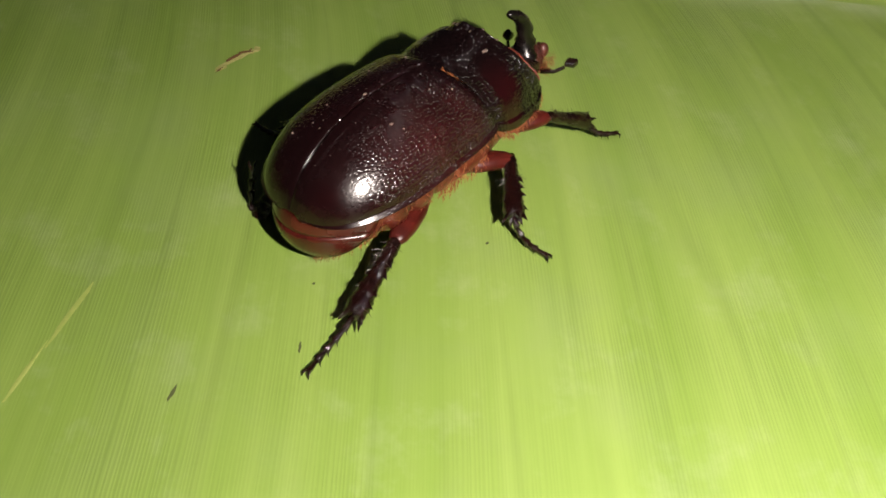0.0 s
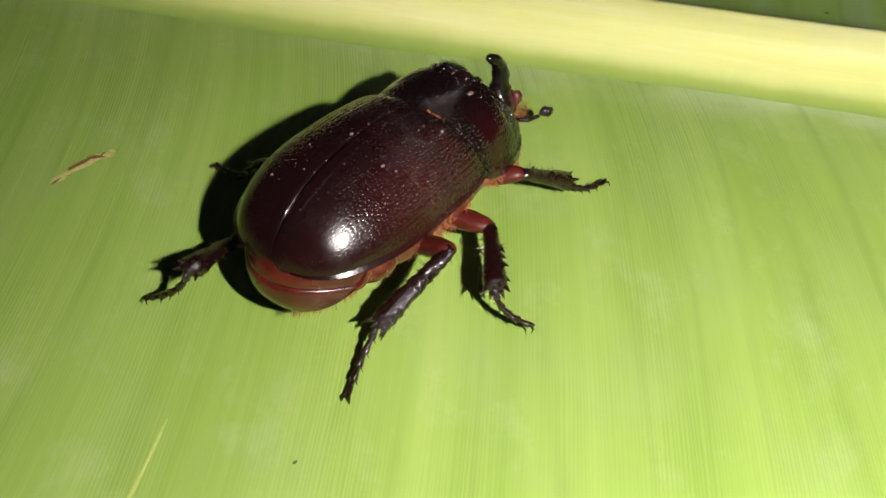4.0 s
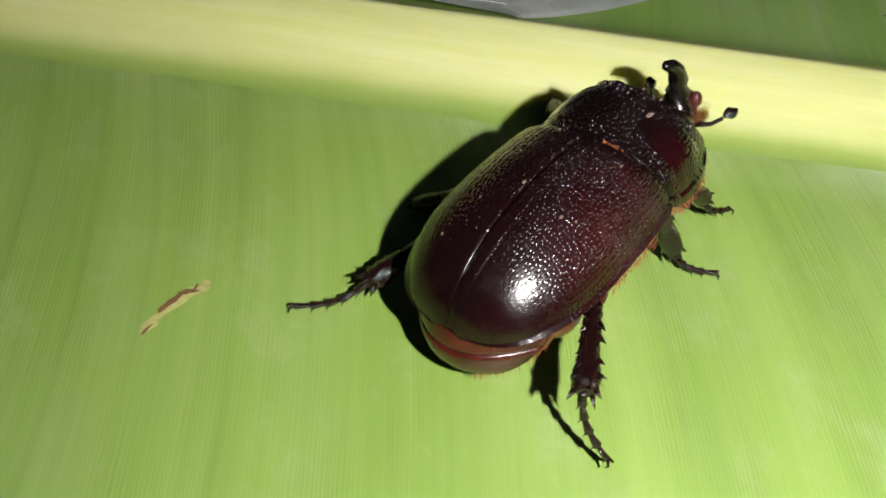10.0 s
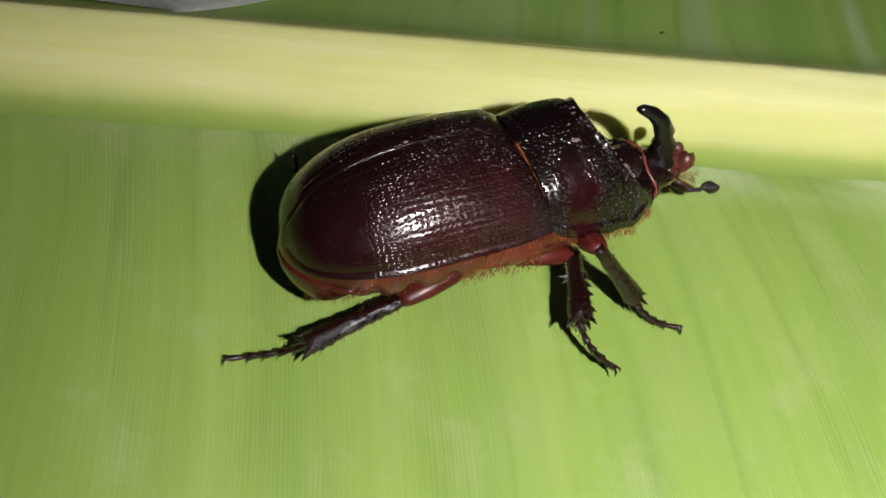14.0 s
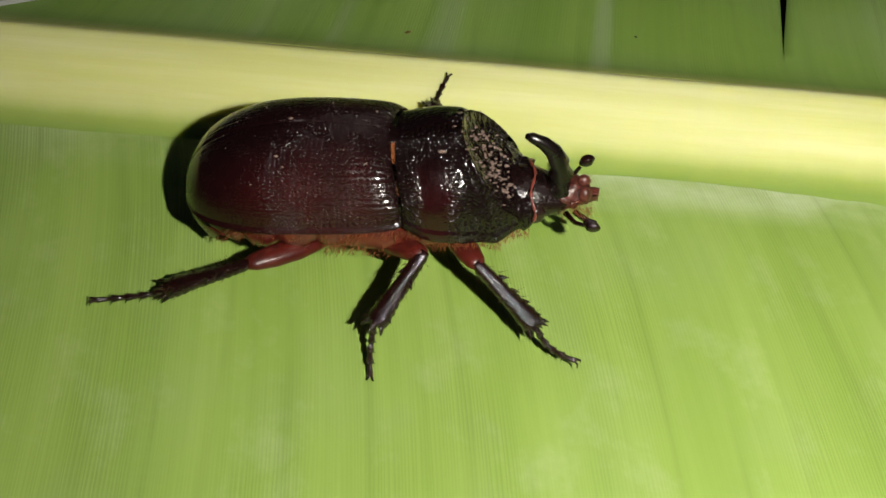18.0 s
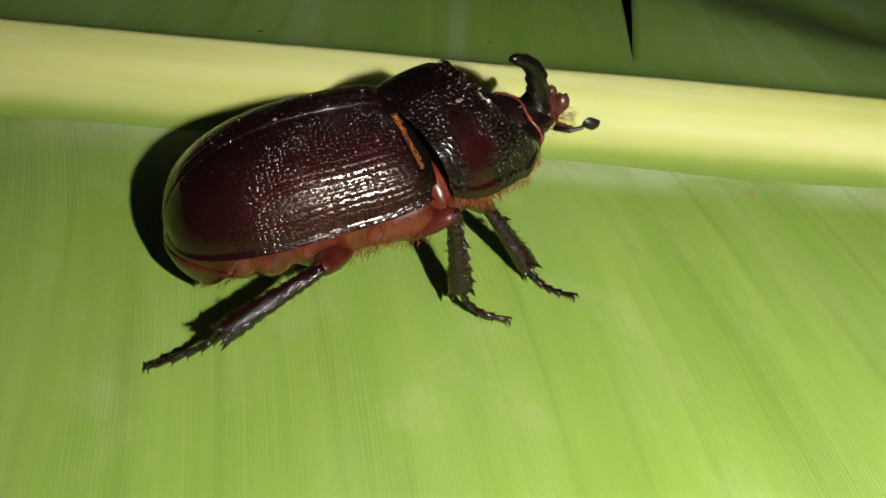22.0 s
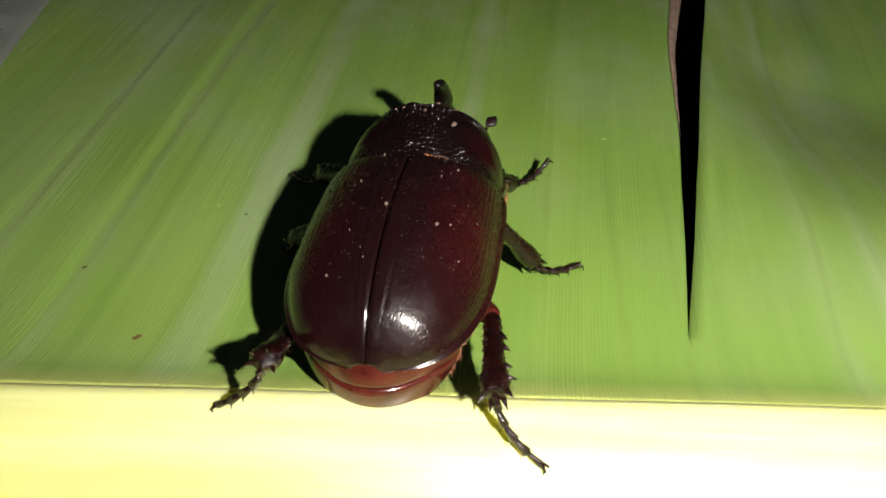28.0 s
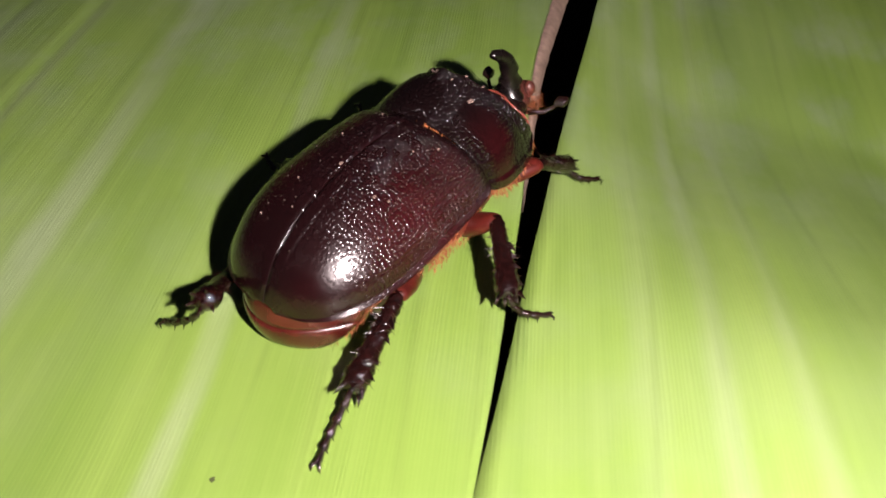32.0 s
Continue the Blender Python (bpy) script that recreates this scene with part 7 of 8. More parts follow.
    walk(limbs['front_left']['tibia'], [(0, pose(0.01071, 0.00827, 0.00637, -43.3, 29, 50.3)), (0.5, pose(0.01019, 0.00789, 0.00647, -38.2, 29.8, 55.8)), (1, pose(0.00977, 0.00753, 0.00657, -32.1, 30.6, 62)),
        (1.5, pose(0.01068, 0.00825, 0.00637, -43, 29, 50.6)), (2, pose(0.01193, 0.00899, 0.00617, -50.5, 27.5, 41.6)), (2.5, pose(0.01072, 0.00828, 0.00636, -43.3, 29, 50.2)),
        (3, pose(0.00983, 0.00759, 0.00655, -33.1, 30.4, 60.9)), (3.5, pose(0.00987, 0.00762, 0.00654, -33.8, 30.4, 60.3)), (4, pose(0.00991, 0.00766, 0.00653, -34.4, 30.3, 59.7)),
        (4.5, pose(0.00995, 0.00769, 0.00652, -35, 30.2, 59.1)), (5, pose(0.00999, 0.00773, 0.00651, -35.6, 30.1, 58.5)), (5.5, pose(0.01004, 0.00776, 0.0065, -36.2, 30.1, 57.8)),
        (6, pose(0.01049, 0.00812, 0.00641, -41.3, 29.3, 52.4)), (6.5, pose(0.01103, 0.00848, 0.00631, -45.6, 28.6, 47.6)), (7, pose(0.01164, 0.00884, 0.00621, -49.1, 27.8, 43.3)),
        (7.5, pose(0.00954, 0.00707, 0.00752, -39.5, 32.8, 53.2)), (8, pose(0.0087, 0.00569, 0.00943, -18, 43.4, 72.8)), (8.5, pose(0.01063, 0.00688, 0.00697, -62.3, 28.9, 22)),
        (9, pose(0.01657, 0.00687, 0.00495, -69.8, 19.5, 6.2)), (9.5, pose(0.0137, 0.00782, 0.00528, -63.2, 21.4, 22.6)), (10, pose(0.01187, 0.00895, 0.00618, -50.2, 27.6, 42)),
        (10.5, pose(0.01057, 0.00818, 0.00639, -42.1, 29.2, 51.6)), (11, pose(0.00967, 0.00744, 0.00659, -30.1, 30.8, 63.8)), (11.5, pose(0.01024, 0.00793, 0.00646, -38.8, 29.7, 55.1)),
        (12, pose(0.01101, 0.00847, 0.00631, -45.5, 28.6, 47.7)), (12.5, pose(0.011, 0.00846, 0.00631, -45.4, 28.6, 47.8)), (13, pose(0.01098, 0.00845, 0.00632, -45.3, 28.6, 48)),
        (13.5, pose(0.01134, 0.00866, 0.00632, -47.8, 27.4, 45.2)), (14, pose(0.01173, 0.00888, 0.00632, -50.1, 26.3, 42.7)), (14.5, pose(0.01215, 0.00908, 0.00631, -52.2, 25, 40.4)),
        (15, pose(0.01257, 0.00894, 0.00572, -54.5, 19.5, 40.1)), (15.5, pose(0.01304, 0.00907, 0.0056, -56.3, 17.5, 38.6)), (16, pose(0.01353, 0.00928, 0.00563, -57.7, 16.7, 36.7)),
        (16.5, pose(0.01172, 0.00887, 0.00638, -50.4, 25.5, 42.7)), (17, pose(0.01033, 0.008, 0.00644, -39.8, 29.6, 54.1)), (17.5, pose(0.00914, 0.00843, 0.00657, -5.6, 28.5, 85.6)),
        (18, pose(0.00741, 0.01021, 0.0056, 27.4, 19.3, 109.4)), (18.5, pose(0.0089, 0.00842, 0.00658, 1.9, 28.5, 91.5)), (19, pose(0.0096, 0.00739, 0.00664, -28.7, 31.1, 65.2)),
        (19.5, pose(0.01035, 0.00802, 0.00644, -40, 29.5, 53.9)), (20, pose(0.01143, 0.00872, 0.00624, -48, 28.1, 44.7)), (20.5, pose(0.01097, 0.00844, 0.00632, -45.2, 28.6, 48.1)),
        (21, pose(0.01055, 0.00816, 0.0064, -41.9, 29.2, 51.8)), (21.5, pose(0.01017, 0.00787, 0.00647, -37.9, 29.8, 56.1)), (22, pose(0.00985, 0.0076, 0.00655, -33.4, 30.4, 60.7)),
        (22.5, pose(0.01073, 0.00829, 0.00636, -43.4, 29, 50.1)), (23, pose(0.01193, 0.00899, 0.00617, -50.5, 27.5, 41.6)), (23.5, pose(0.01066, 0.00824, 0.00637, -42.9, 29.1, 50.7)),
        (24, pose(0.00976, 0.00752, 0.00657, -31.8, 30.6, 62.2)), (24.5, pose(0.00889, 0.00648, 0.00889, -27.6, 45.7, 62.6)), (25, pose(0.00847, 0.00493, 0.01034, -18.8, 55.1, 70.6)),
        (25.5, pose(0.00847, 0.00493, 0.01034, -18.8, 55.1, 70.6)), (26, pose(0.00847, 0.00493, 0.01034, -18.8, 55.1, 70.6)), (26.5, pose(0.00849, 0.00585, 0.00968, -32.1, 50.2, 57)),
        (27, pose(0.00893, 0.00659, 0.00881, -39.1, 43.9, 50.4)), (27.5, pose(0.00958, 0.00708, 0.00765, -43.1, 35.7, 47.9)), (28, pose(0.01046, 0.00766, 0.00652, -46.4, 28.4, 46.7)),
        (28.5, pose(0.01156, 0.00879, 0.00622, -48.7, 27.9, 43.8)), (29, pose(0.01101, 0.00847, 0.00631, -45.5, 28.6, 47.7)), (29.5, pose(0.01053, 0.00815, 0.0064, -41.7, 29.3, 52)),
        (30, pose(0.01012, 0.00783, 0.00649, -37.3, 29.9, 56.7)), (30.5, pose(0.01086, 0.00837, 0.00634, -44.4, 28.8, 49)), (31, pose(0.01179, 0.00892, 0.00619, -49.8, 27.7, 42.4)),
        (31.5, pose(0.01051, 0.00813, 0.0064, -41.6, 29.3, 52.2)), (32, pose(0.00963, 0.0074, 0.0066, -29.4, 30.8, 64.6))])
    walk(limbs['front_left']['tarsus'], [(0, pose(0.01547, 0.014, 0.00224, 0, 18.3, 60.9)), (0.5, pose(0.01434, 0.014, 0.00224, 0, 18.3, 60.9)), (1, pose(0.01322, 0.014, 0.00224, 0, 18.3, 60.9)),
        (1.5, pose(0.0154, 0.014, 0.00224, 0, 18.3, 60.9)), (2, pose(0.01758, 0.014, 0.00224, 0, 18.3, 60.9)), (2.5, pose(0.01549, 0.014, 0.00224, 0, 18.3, 60.9)),
        (3, pose(0.0134, 0.014, 0.00224, 0, 18.3, 60.9)), (3.5, pose(0.01351, 0.014, 0.00224, 0, 18.3, 60.9)), (4, pose(0.01362, 0.014, 0.00224, 0, 18.3, 60.9)),
        (4.5, pose(0.01373, 0.014, 0.00224, 0, 18.3, 60.9)), (5, pose(0.01384, 0.014, 0.00224, 0, 18.3, 60.9)), (5.5, pose(0.01396, 0.014, 0.00224, 0, 18.3, 60.9)),
        (6, pose(0.01501, 0.014, 0.00224, 0, 18.3, 60.9)), (6.5, pose(0.01607, 0.014, 0.00224, 0, 18.3, 60.9)), (7, pose(0.01712, 0.014, 0.00224, 0, 18.3, 60.9)),
        (7.5, pose(0.01383, 0.0128, 0.00291, 0, 16.2, 68.6)), (8, pose(0.01053, 0.0116, 0.00359, 0, 13, 78.7)), (8.5, pose(0.01754, 0.00966, 0.00285, 0, 5.5, 37.2)),
        (9, pose(0.02455, 0.00773, 0.00212, 0, -3.3, 2.4)), (9.5, pose(0.02101, 0.01086, 0.00218, 0, 9.7, 33.8)), (10, pose(0.01748, 0.014, 0.00224, 0, 18.3, 60.9)),
        (10.5, pose(0.01519, 0.014, 0.00224, 0, 18.3, 60.9)), (11, pose(0.0129, 0.014, 0.00224, 0, 18.3, 60.9)), (11.5, pose(0.01447, 0.014, 0.00224, 0, 18.3, 60.9)),
        (12, pose(0.01604, 0.014, 0.00224, 0, 18.3, 60.9)), (12.5, pose(0.01601, 0.014, 0.00224, 0, 18.3, 60.9)), (13, pose(0.01598, 0.014, 0.00224, 0, 18.3, 60.9)),
        (13.5, pose(0.01666, 0.01403, 0.0024, 0, 15.5, 58.1)), (14, pose(0.01734, 0.01405, 0.00256, 0, 12.7, 55.2)), (14.5, pose(0.01802, 0.01408, 0.00271, 0, 9.7, 52.3)),
        (15, pose(0.0187, 0.01411, 0.00287, 0, 6.7, 49.5)), (15.5, pose(0.01938, 0.01413, 0.00303, 0, 3.7, 46.7)), (16, pose(0.02006, 0.01416, 0.00319, 0, 0.7, 43.9)),
        (16.5, pose(0.01737, 0.01408, 0.00271, 0, 9.7, 52.3)), (17, pose(0.01467, 0.014, 0.00224, 0, 18.3, 60.9)), (17.5, pose(0.00971, 0.01589, 0.00252, 0, 7.5, 64.8)),
        (18, pose(0.00474, 0.01779, 0.00279, 0, -8.2, 70.2)), (18.5, pose(0.0087, 0.01589, 0.00252, 0, 7.5, 64.8)), (19, pose(0.01267, 0.014, 0.00224, 0, 18.3, 60.9)),
        (19.5, pose(0.01472, 0.014, 0.00224, 0, 18.3, 60.9)), (20, pose(0.01677, 0.014, 0.00224, 0, 18.3, 60.9)), (20.5, pose(0.01595, 0.014, 0.00224, 0, 18.3, 60.9)),
        (21, pose(0.01514, 0.014, 0.00224, 0, 18.3, 60.9)), (21.5, pose(0.01429, 0.014, 0.00224, 0, 18.3, 60.9)), (22, pose(0.01344, 0.014, 0.00224, 0, 18.3, 60.9)),
        (22.5, pose(0.01551, 0.014, 0.00224, 0, 18.3, 60.9)), (23, pose(0.01758, 0.014, 0.00224, 0, 18.3, 60.9)), (23.5, pose(0.01538, 0.014, 0.00224, 0, 18.3, 60.9)),
        (24, pose(0.01318, 0.014, 0.00224, 0, 18.3, 60.9)), (24.5, pose(0.01163, 0.01176, 0.0028, 0, 28.8, 58.4)), (25, pose(0.01008, 0.00952, 0.00336, 0, 45, 53.1)),
        (25.5, pose(0.01008, 0.00952, 0.00336, 0, 45, 53.1)), (26, pose(0.01008, 0.00952, 0.00336, 0, 45, 53.1)), (26.5, pose(0.01146, 0.01042, 0.00314, 0, 37.7, 55.8)),
        (27, pose(0.01284, 0.01131, 0.00291, 0, 31.5, 57.7)), (27.5, pose(0.01422, 0.01221, 0.00269, 0, 26.3, 59)), (28, pose(0.0156, 0.0131, 0.00246, 0, 22, 60.1)),
        (28.5, pose(0.01698, 0.014, 0.00224, 0, 18.3, 60.9)), (29, pose(0.01604, 0.014, 0.00224, 0, 18.3, 60.9)), (29.5, pose(0.0151, 0.014, 0.00224, 0, 18.3, 60.9)),
        (30, pose(0.01416, 0.014, 0.00224, 0, 18.3, 60.9)), (30.5, pose(0.01576, 0.014, 0.00224, 0, 18.3, 60.9)), (31, pose(0.01736, 0.014, 0.00224, 0, 18.3, 60.9)),
        (31.5, pose(0.01507, 0.014, 0.00224, 0, 18.3, 60.9)), (32, pose(0.01277, 0.014, 0.00224, 0, 18.3, 60.9))])
    walk(limbs['middle_left']['femur'], [(0, pose(0.00069, 0.00474, 0.00431, 0, -16.9, 108.5)), (0.5, pose(0.00081, 0.00402, 0.00443, 0, -16.7, 100.6)), (1, pose(0.00063, 0.00368, 0.00449, 0, -16.6, 92.2)),
        (1.5, pose(0.00077, 0.00387, 0.00446, 0, -16.6, 98)), (2, pose(0.00081, 0.00425, 0.00439, 0, -16.7, 103.6)), (2.5, pose(0.00081, 0.00425, 0.00439, 0, -16.7, 103.5)),
        (3, pose(0.00081, 0.00424, 0.00439, 0, -16.7, 103.5)), (3.5, pose(0.00081, 0.00428, 0.00439, 0, -16.7, 103.9)), (4, pose(0.0008, 0.00432, 0.00438, 0, -16.7, 104.3)),
        (4.5, pose(0.0008, 0.00436, 0.00437, 0, -16.8, 104.8)), (5, pose(0.00079, 0.00439, 0.00437, 0, -16.8, 105.2)), (5.5, pose(0.00078, 0.00443, 0.00436, 0, -16.8, 105.6)),
        (6, pose(0.00042, 0.00229, 0.00475, 0, -22.1, 87.9)), (6.5, pose(-0.00096, 0.00273, 0.0047, 0, -25.6, 66.5)), (7, pose(-0.0007, 0.00428, 0.00442, 0, -17.8, 42.1)),
        (7.5, pose(-0.00144, 0.0031, 0.00457, 0, -31.5, 59.4)), (8, pose(-0.00061, 0.00252, 0.00456, 0, -48.8, 80.4)), (8.5, pose(-0.00003, 0.00236, 0.00481, 0, -41.7, 84)),
        (9, pose(0.0005, 0.00234, 0.005, 0, -31.6, 89.2)), (9.5, pose(0.00113, 0.00236, 0.00483, 0, -15.6, 99.2)), (10, pose(0.00077, 0.00448, 0.00435, 0, -16.8, 106.1)),
        (10.5, pose(0.00081, 0.00423, 0.00439, 0, -16.7, 103.3)), (11, pose(0.00081, 0.00402, 0.00443, 0, -16.7, 100.5)), (11.5, pose(0.00076, 0.00384, 0.00446, 0, -16.6, 97.4)),
        (12, pose(0.00068, 0.00372, 0.00448, 0, -16.6, 94.2)), (12.5, pose(0.00081, 0.0041, 0.00442, 0, -16.7, 101.7)), (13, pose(0.00068, 0.00477, 0.0043, 0, -16.9, 108.8)),
        (13.5, pose(0.0007, 0.00471, 0.00431, 0, -16.9, 108.2)), (14, pose(0.00073, 0.00464, 0.00432, 0, -16.8, 107.6)), (14.5, pose(0.00075, 0.00458, 0.00434, 0, -16.8, 107)),
        (15, pose(0.00076, 0.00451, 0.00435, 0, -16.8, 106.4)), (15.5, pose(0.00078, 0.00445, 0.00436, 0, -16.8, 105.8)), (16, pose(0.00079, 0.00439, 0.00437, 0, -16.8, 105.1)),
        (16.5, pose(0.00078, 0.00389, 0.00445, 0, -16.6, 98.5)), (17, pose(0.00061, 0.00367, 0.00449, 0, -16.6, 91.5)), (17.5, pose(0.0008, 0.00398, 0.00444, 0, -16.7, 100)),
        (18, pose(0.00072, 0.00467, 0.00432, 0, -16.8, 107.9)), (18.5, pose(0.00081, 0.00418, 0.0044, 0, -16.7, 102.8)), (19, pose(0.00076, 0.00384, 0.00446, 0, -16.6, 97.4)),
        (19.5, pose(0.00076, 0.00382, 0.00446, 0, -16.6, 97.1)), (20, pose(0.00075, 0.00381, 0.00447, 0, -16.6, 96.8)), (20.5, pose(0.00081, 0.00417, 0.0044, 0, -16.7, 102.6)),
        (21, pose(0.00071, 0.0047, 0.00431, 0, -16.9, 108.1)), (21.5, pose(0.0008, 0.004, 0.00443, 0, -16.7, 100.2)), (22, pose(0.00061, 0.00367, 0.00449, 0, -16.6, 91.7)),
        (22.5, pose(0.00078, 0.00388, 0.00445, 0, -16.6, 98.3)), (23, pose(0.0008, 0.00434, 0.00438, 0, -16.8, 104.6)), (23.5, pose(0.00081, 0.00424, 0.00439, 0, -16.7, 103.5)),
        (24, pose(0.00081, 0.00415, 0.00441, 0, -16.7, 102.4)), (24.5, pose(0.00084, 0.0023, 0.00475, 0, -39, 93.1)), (25, pose(-0.00041, 0.00246, 0.00477, 0, -64.4, 92)),
        (25.5, pose(-0.00041, 0.00246, 0.00477, 0, -64.4, 92)), (26, pose(-0.00041, 0.00246, 0.00477, 0, -64.4, 92)), (26.5, pose(-0.00047, 0.0025, 0.00484, 0, -54.3, 84.6)),
        (27, pose(-0.00052, 0.00253, 0.00488, 0, -44.6, 79.9)), (27.5, pose(-0.00055, 0.00255, 0.00491, 0, -34.9, 76.4)), (28, pose(-0.00057, 0.00257, 0.00494, 0, -24.3, 73.3)),
        (28.5, pose(-0.00059, 0.00259, 0.00496, 0, -11.3, 70.1)), (29, pose(-0.00013, 0.00359, 0.00468, 0, -11, 69.8)), (29.5, pose(0.00019, 0.00351, 0.00464, 0, -12.3, 79.4)),
        (30, pose(0.00052, 0.00395, 0.0045, 0, -14, 88.3)), (30.5, pose(0.00052, 0.00395, 0.0045, 0, -14, 88.3)), (31, pose(0.00052, 0.00395, 0.0045, 0, -14, 88.3)),
        (31.5, pose(0.00052, 0.00395, 0.0045, 0, -14, 88.3)), (32, pose(0.00052, 0.00395, 0.0045, 0, -14, 88.3))])
    walk(limbs['middle_left']['tibia'], [(0, pose(-0.00108, 0.01003, 0.006, 33.2, 26.2, 117.5)), (0.5, pose(-0.00022, 0.00951, 0.0061, 20.2, 27, 106)), (1, pose(0.00041, 0.00925, 0.00615, 4.3, 27.4, 93.3)),
        (1.5, pose(0, 0.00939, 0.00612, 15.4, 27.1, 102.1)), (2, pose(-0.0005, 0.00967, 0.00607, 25.3, 26.7, 110.3)), (2.5, pose(-0.0005, 0.00967, 0.00607, 25.3, 26.7, 110.3)),
        (3, pose(-0.00049, 0.00967, 0.00607, 25.2, 26.7, 110.2)), (3.5, pose(-0.00054, 0.00969, 0.00606, 25.9, 26.7, 110.9)), (4, pose(-0.00058, 0.00972, 0.00606, 26.6, 26.7, 111.5)),
        (4.5, pose(-0.00063, 0.00975, 0.00605, 27.3, 26.6, 112.1)), (5, pose(-0.00067, 0.00978, 0.00605, 28, 26.6, 112.7)), (5.5, pose(-0.00072, 0.00981, 0.00604, 28.7, 26.5, 113.3)),
        (6, pose(0.00062, 0.00768, 0.00694, -4.2, 31.6, 86.5)), (6.5, pose(0.00113, 0.00755, 0.00721, -43.1, 31.8, 49.3)), (7, pose(0.00342, 0.008, 0.0062, -62.5, 22.3, 23.7)),
        (7.5, pose(0.00109, 0.00738, 0.00761, -54.7, 31.1, 33.8)), (8, pose(0.00003, 0.0063, 0.00894, -34.8, 40.1, 56.1)), (8.5, pose(0.00042, 0.00668, 0.00869, -17.7, 44.5, 72.9)),
        (9, pose(0.00057, 0.0073, 0.00805, -1.9, 45.5, 88.2)), (9.5, pose(0.00023, 0.0079, 0.00639, 17.1, 30.2, 104.1)), (10, pose(-0.00077, 0.00984, 0.00603, 29.5, 26.5, 114)),
        (10.5, pose(-0.00048, 0.00966, 0.00607, 24.9, 26.7, 110)), (11, pose(-0.00021, 0.0095, 0.0061, 20, 27, 105.8)), (11.5, pose(0.00005, 0.00937, 0.00613, 14.2, 27.2, 101.1)),
        (12, pose(0.00028, 0.00928, 0.00615, 8.1, 27.3, 96.3)), (12.5, pose(-0.00032, 0.00956, 0.00609, 22.2, 26.9, 107.6)), (13, pose(-0.00112, 0.01005, 0.00599, 33.7, 26.2, 117.9)),
        (13.5, pose(-0.00104, 0.01, 0.006, 32.8, 26.2, 117.1)), (14, pose(-0.00096, 0.00995, 0.00601, 31.8, 26.3, 116.2)), (14.5, pose(-0.00088, 0.00991, 0.00602, 30.9, 26.4, 115.3)),
        (15, pose(-0.00081, 0.00986, 0.00603, 29.9, 26.4, 114.4)), (15.5, pose(-0.00074, 0.00982, 0.00604, 28.9, 26.5, 113.5)), (16, pose(-0.00067, 0.00977, 0.00605, 27.9, 26.6, 112.6)),
        (16.5, pose(-0.00004, 0.00941, 0.00612, 16.4, 27.1, 102.8)), (17, pose(0.00046, 0.00925, 0.00615, 3, 27.4, 92.3)), (17.5, pose(-0.00016, 0.00948, 0.00611, 19, 27, 105)),
        (18, pose(-0.00099, 0.00997, 0.00601, 32.2, 26.3, 116.6)), (18.5, pose(-0.00042, 0.00962, 0.00608, 24, 26.8, 109.2)), (19, pose(0.00004, 0.00937, 0.00613, 14.4, 27.2, 101.2)),
        (19.5, pose(0.00006, 0.00936, 0.00613, 13.8, 27.2, 100.8)), (20, pose(0.00009, 0.00935, 0.00613, 13.2, 27.2, 100.3)), (20.5, pose(-0.00041, 0.00962, 0.00608, 23.7, 26.8, 109)),
        (21, pose(-0.00103, 0.01, 0.006, 32.6, 26.2, 117)), (21.5, pose(-0.00018, 0.00949, 0.0061, 19.5, 27, 105.4)), (22, pose(0.00044, 0.00925, 0.00615, 3.4, 27.4, 92.6)),
        (22.5, pose(-0.00003, 0.0094, 0.00612, 16, 27.1, 102.5)), (23, pose(-0.00061, 0.00974, 0.00605, 27.1, 26.6, 111.9)), (23.5, pose(-0.00049, 0.00967, 0.00607, 25.2, 26.7, 110.2)),
        (24, pose(-0.00038, 0.0096, 0.00608, 23.3, 26.8, 108.6)), (24.5, pose(0.0006, 0.00682, 0.00841, 8.6, 41.2, 97.9)), (25, pose(-0.00049, 0.00498, 0.01002, -30.2, 51.5, 58.9)),
        (25.5, pose(-0.00049, 0.00498, 0.01002, -30.2, 51.5, 58.9)), (26, pose(-0.00049, 0.00498, 0.01002, -30.2, 51.5, 58.9)), (26.5, pose(-0.00015, 0.00589, 0.00956, -31.7, 50.3, 57.5)),
        (27, pose(0.00021, 0.00661, 0.00897, -32.2, 47.8, 57.3)), (27.5, pose(0.00058, 0.0072, 0.00824, -32.3, 44.1, 57.8)), (28, pose(0.00096, 0.00766, 0.00733, -32.4, 39, 59)),
        (28.5, pose(0.00135, 0.00796, 0.0061, -32.9, 31.7, 60.7)), (29, pose(0.00184, 0.00896, 0.00579, -33.2, 32, 60.3)), (29.5, pose(0.00124, 0.0091, 0.00589, -18.9, 31.3, 74.2)),
        (30, pose(0.00069, 0.0096, 0.0059, -3.2, 30, 87.4)), (30.5, pose(0.00069, 0.0096, 0.0059, -3.2, 30, 87.4)), (31, pose(0.00069, 0.0096, 0.0059, -3.2, 30, 87.4)),
        (31.5, pose(0.00069, 0.0096, 0.0059, -3.2, 30, 87.4)), (32, pose(0.00069, 0.0096, 0.0059, -3.2, 30, 87.4))])
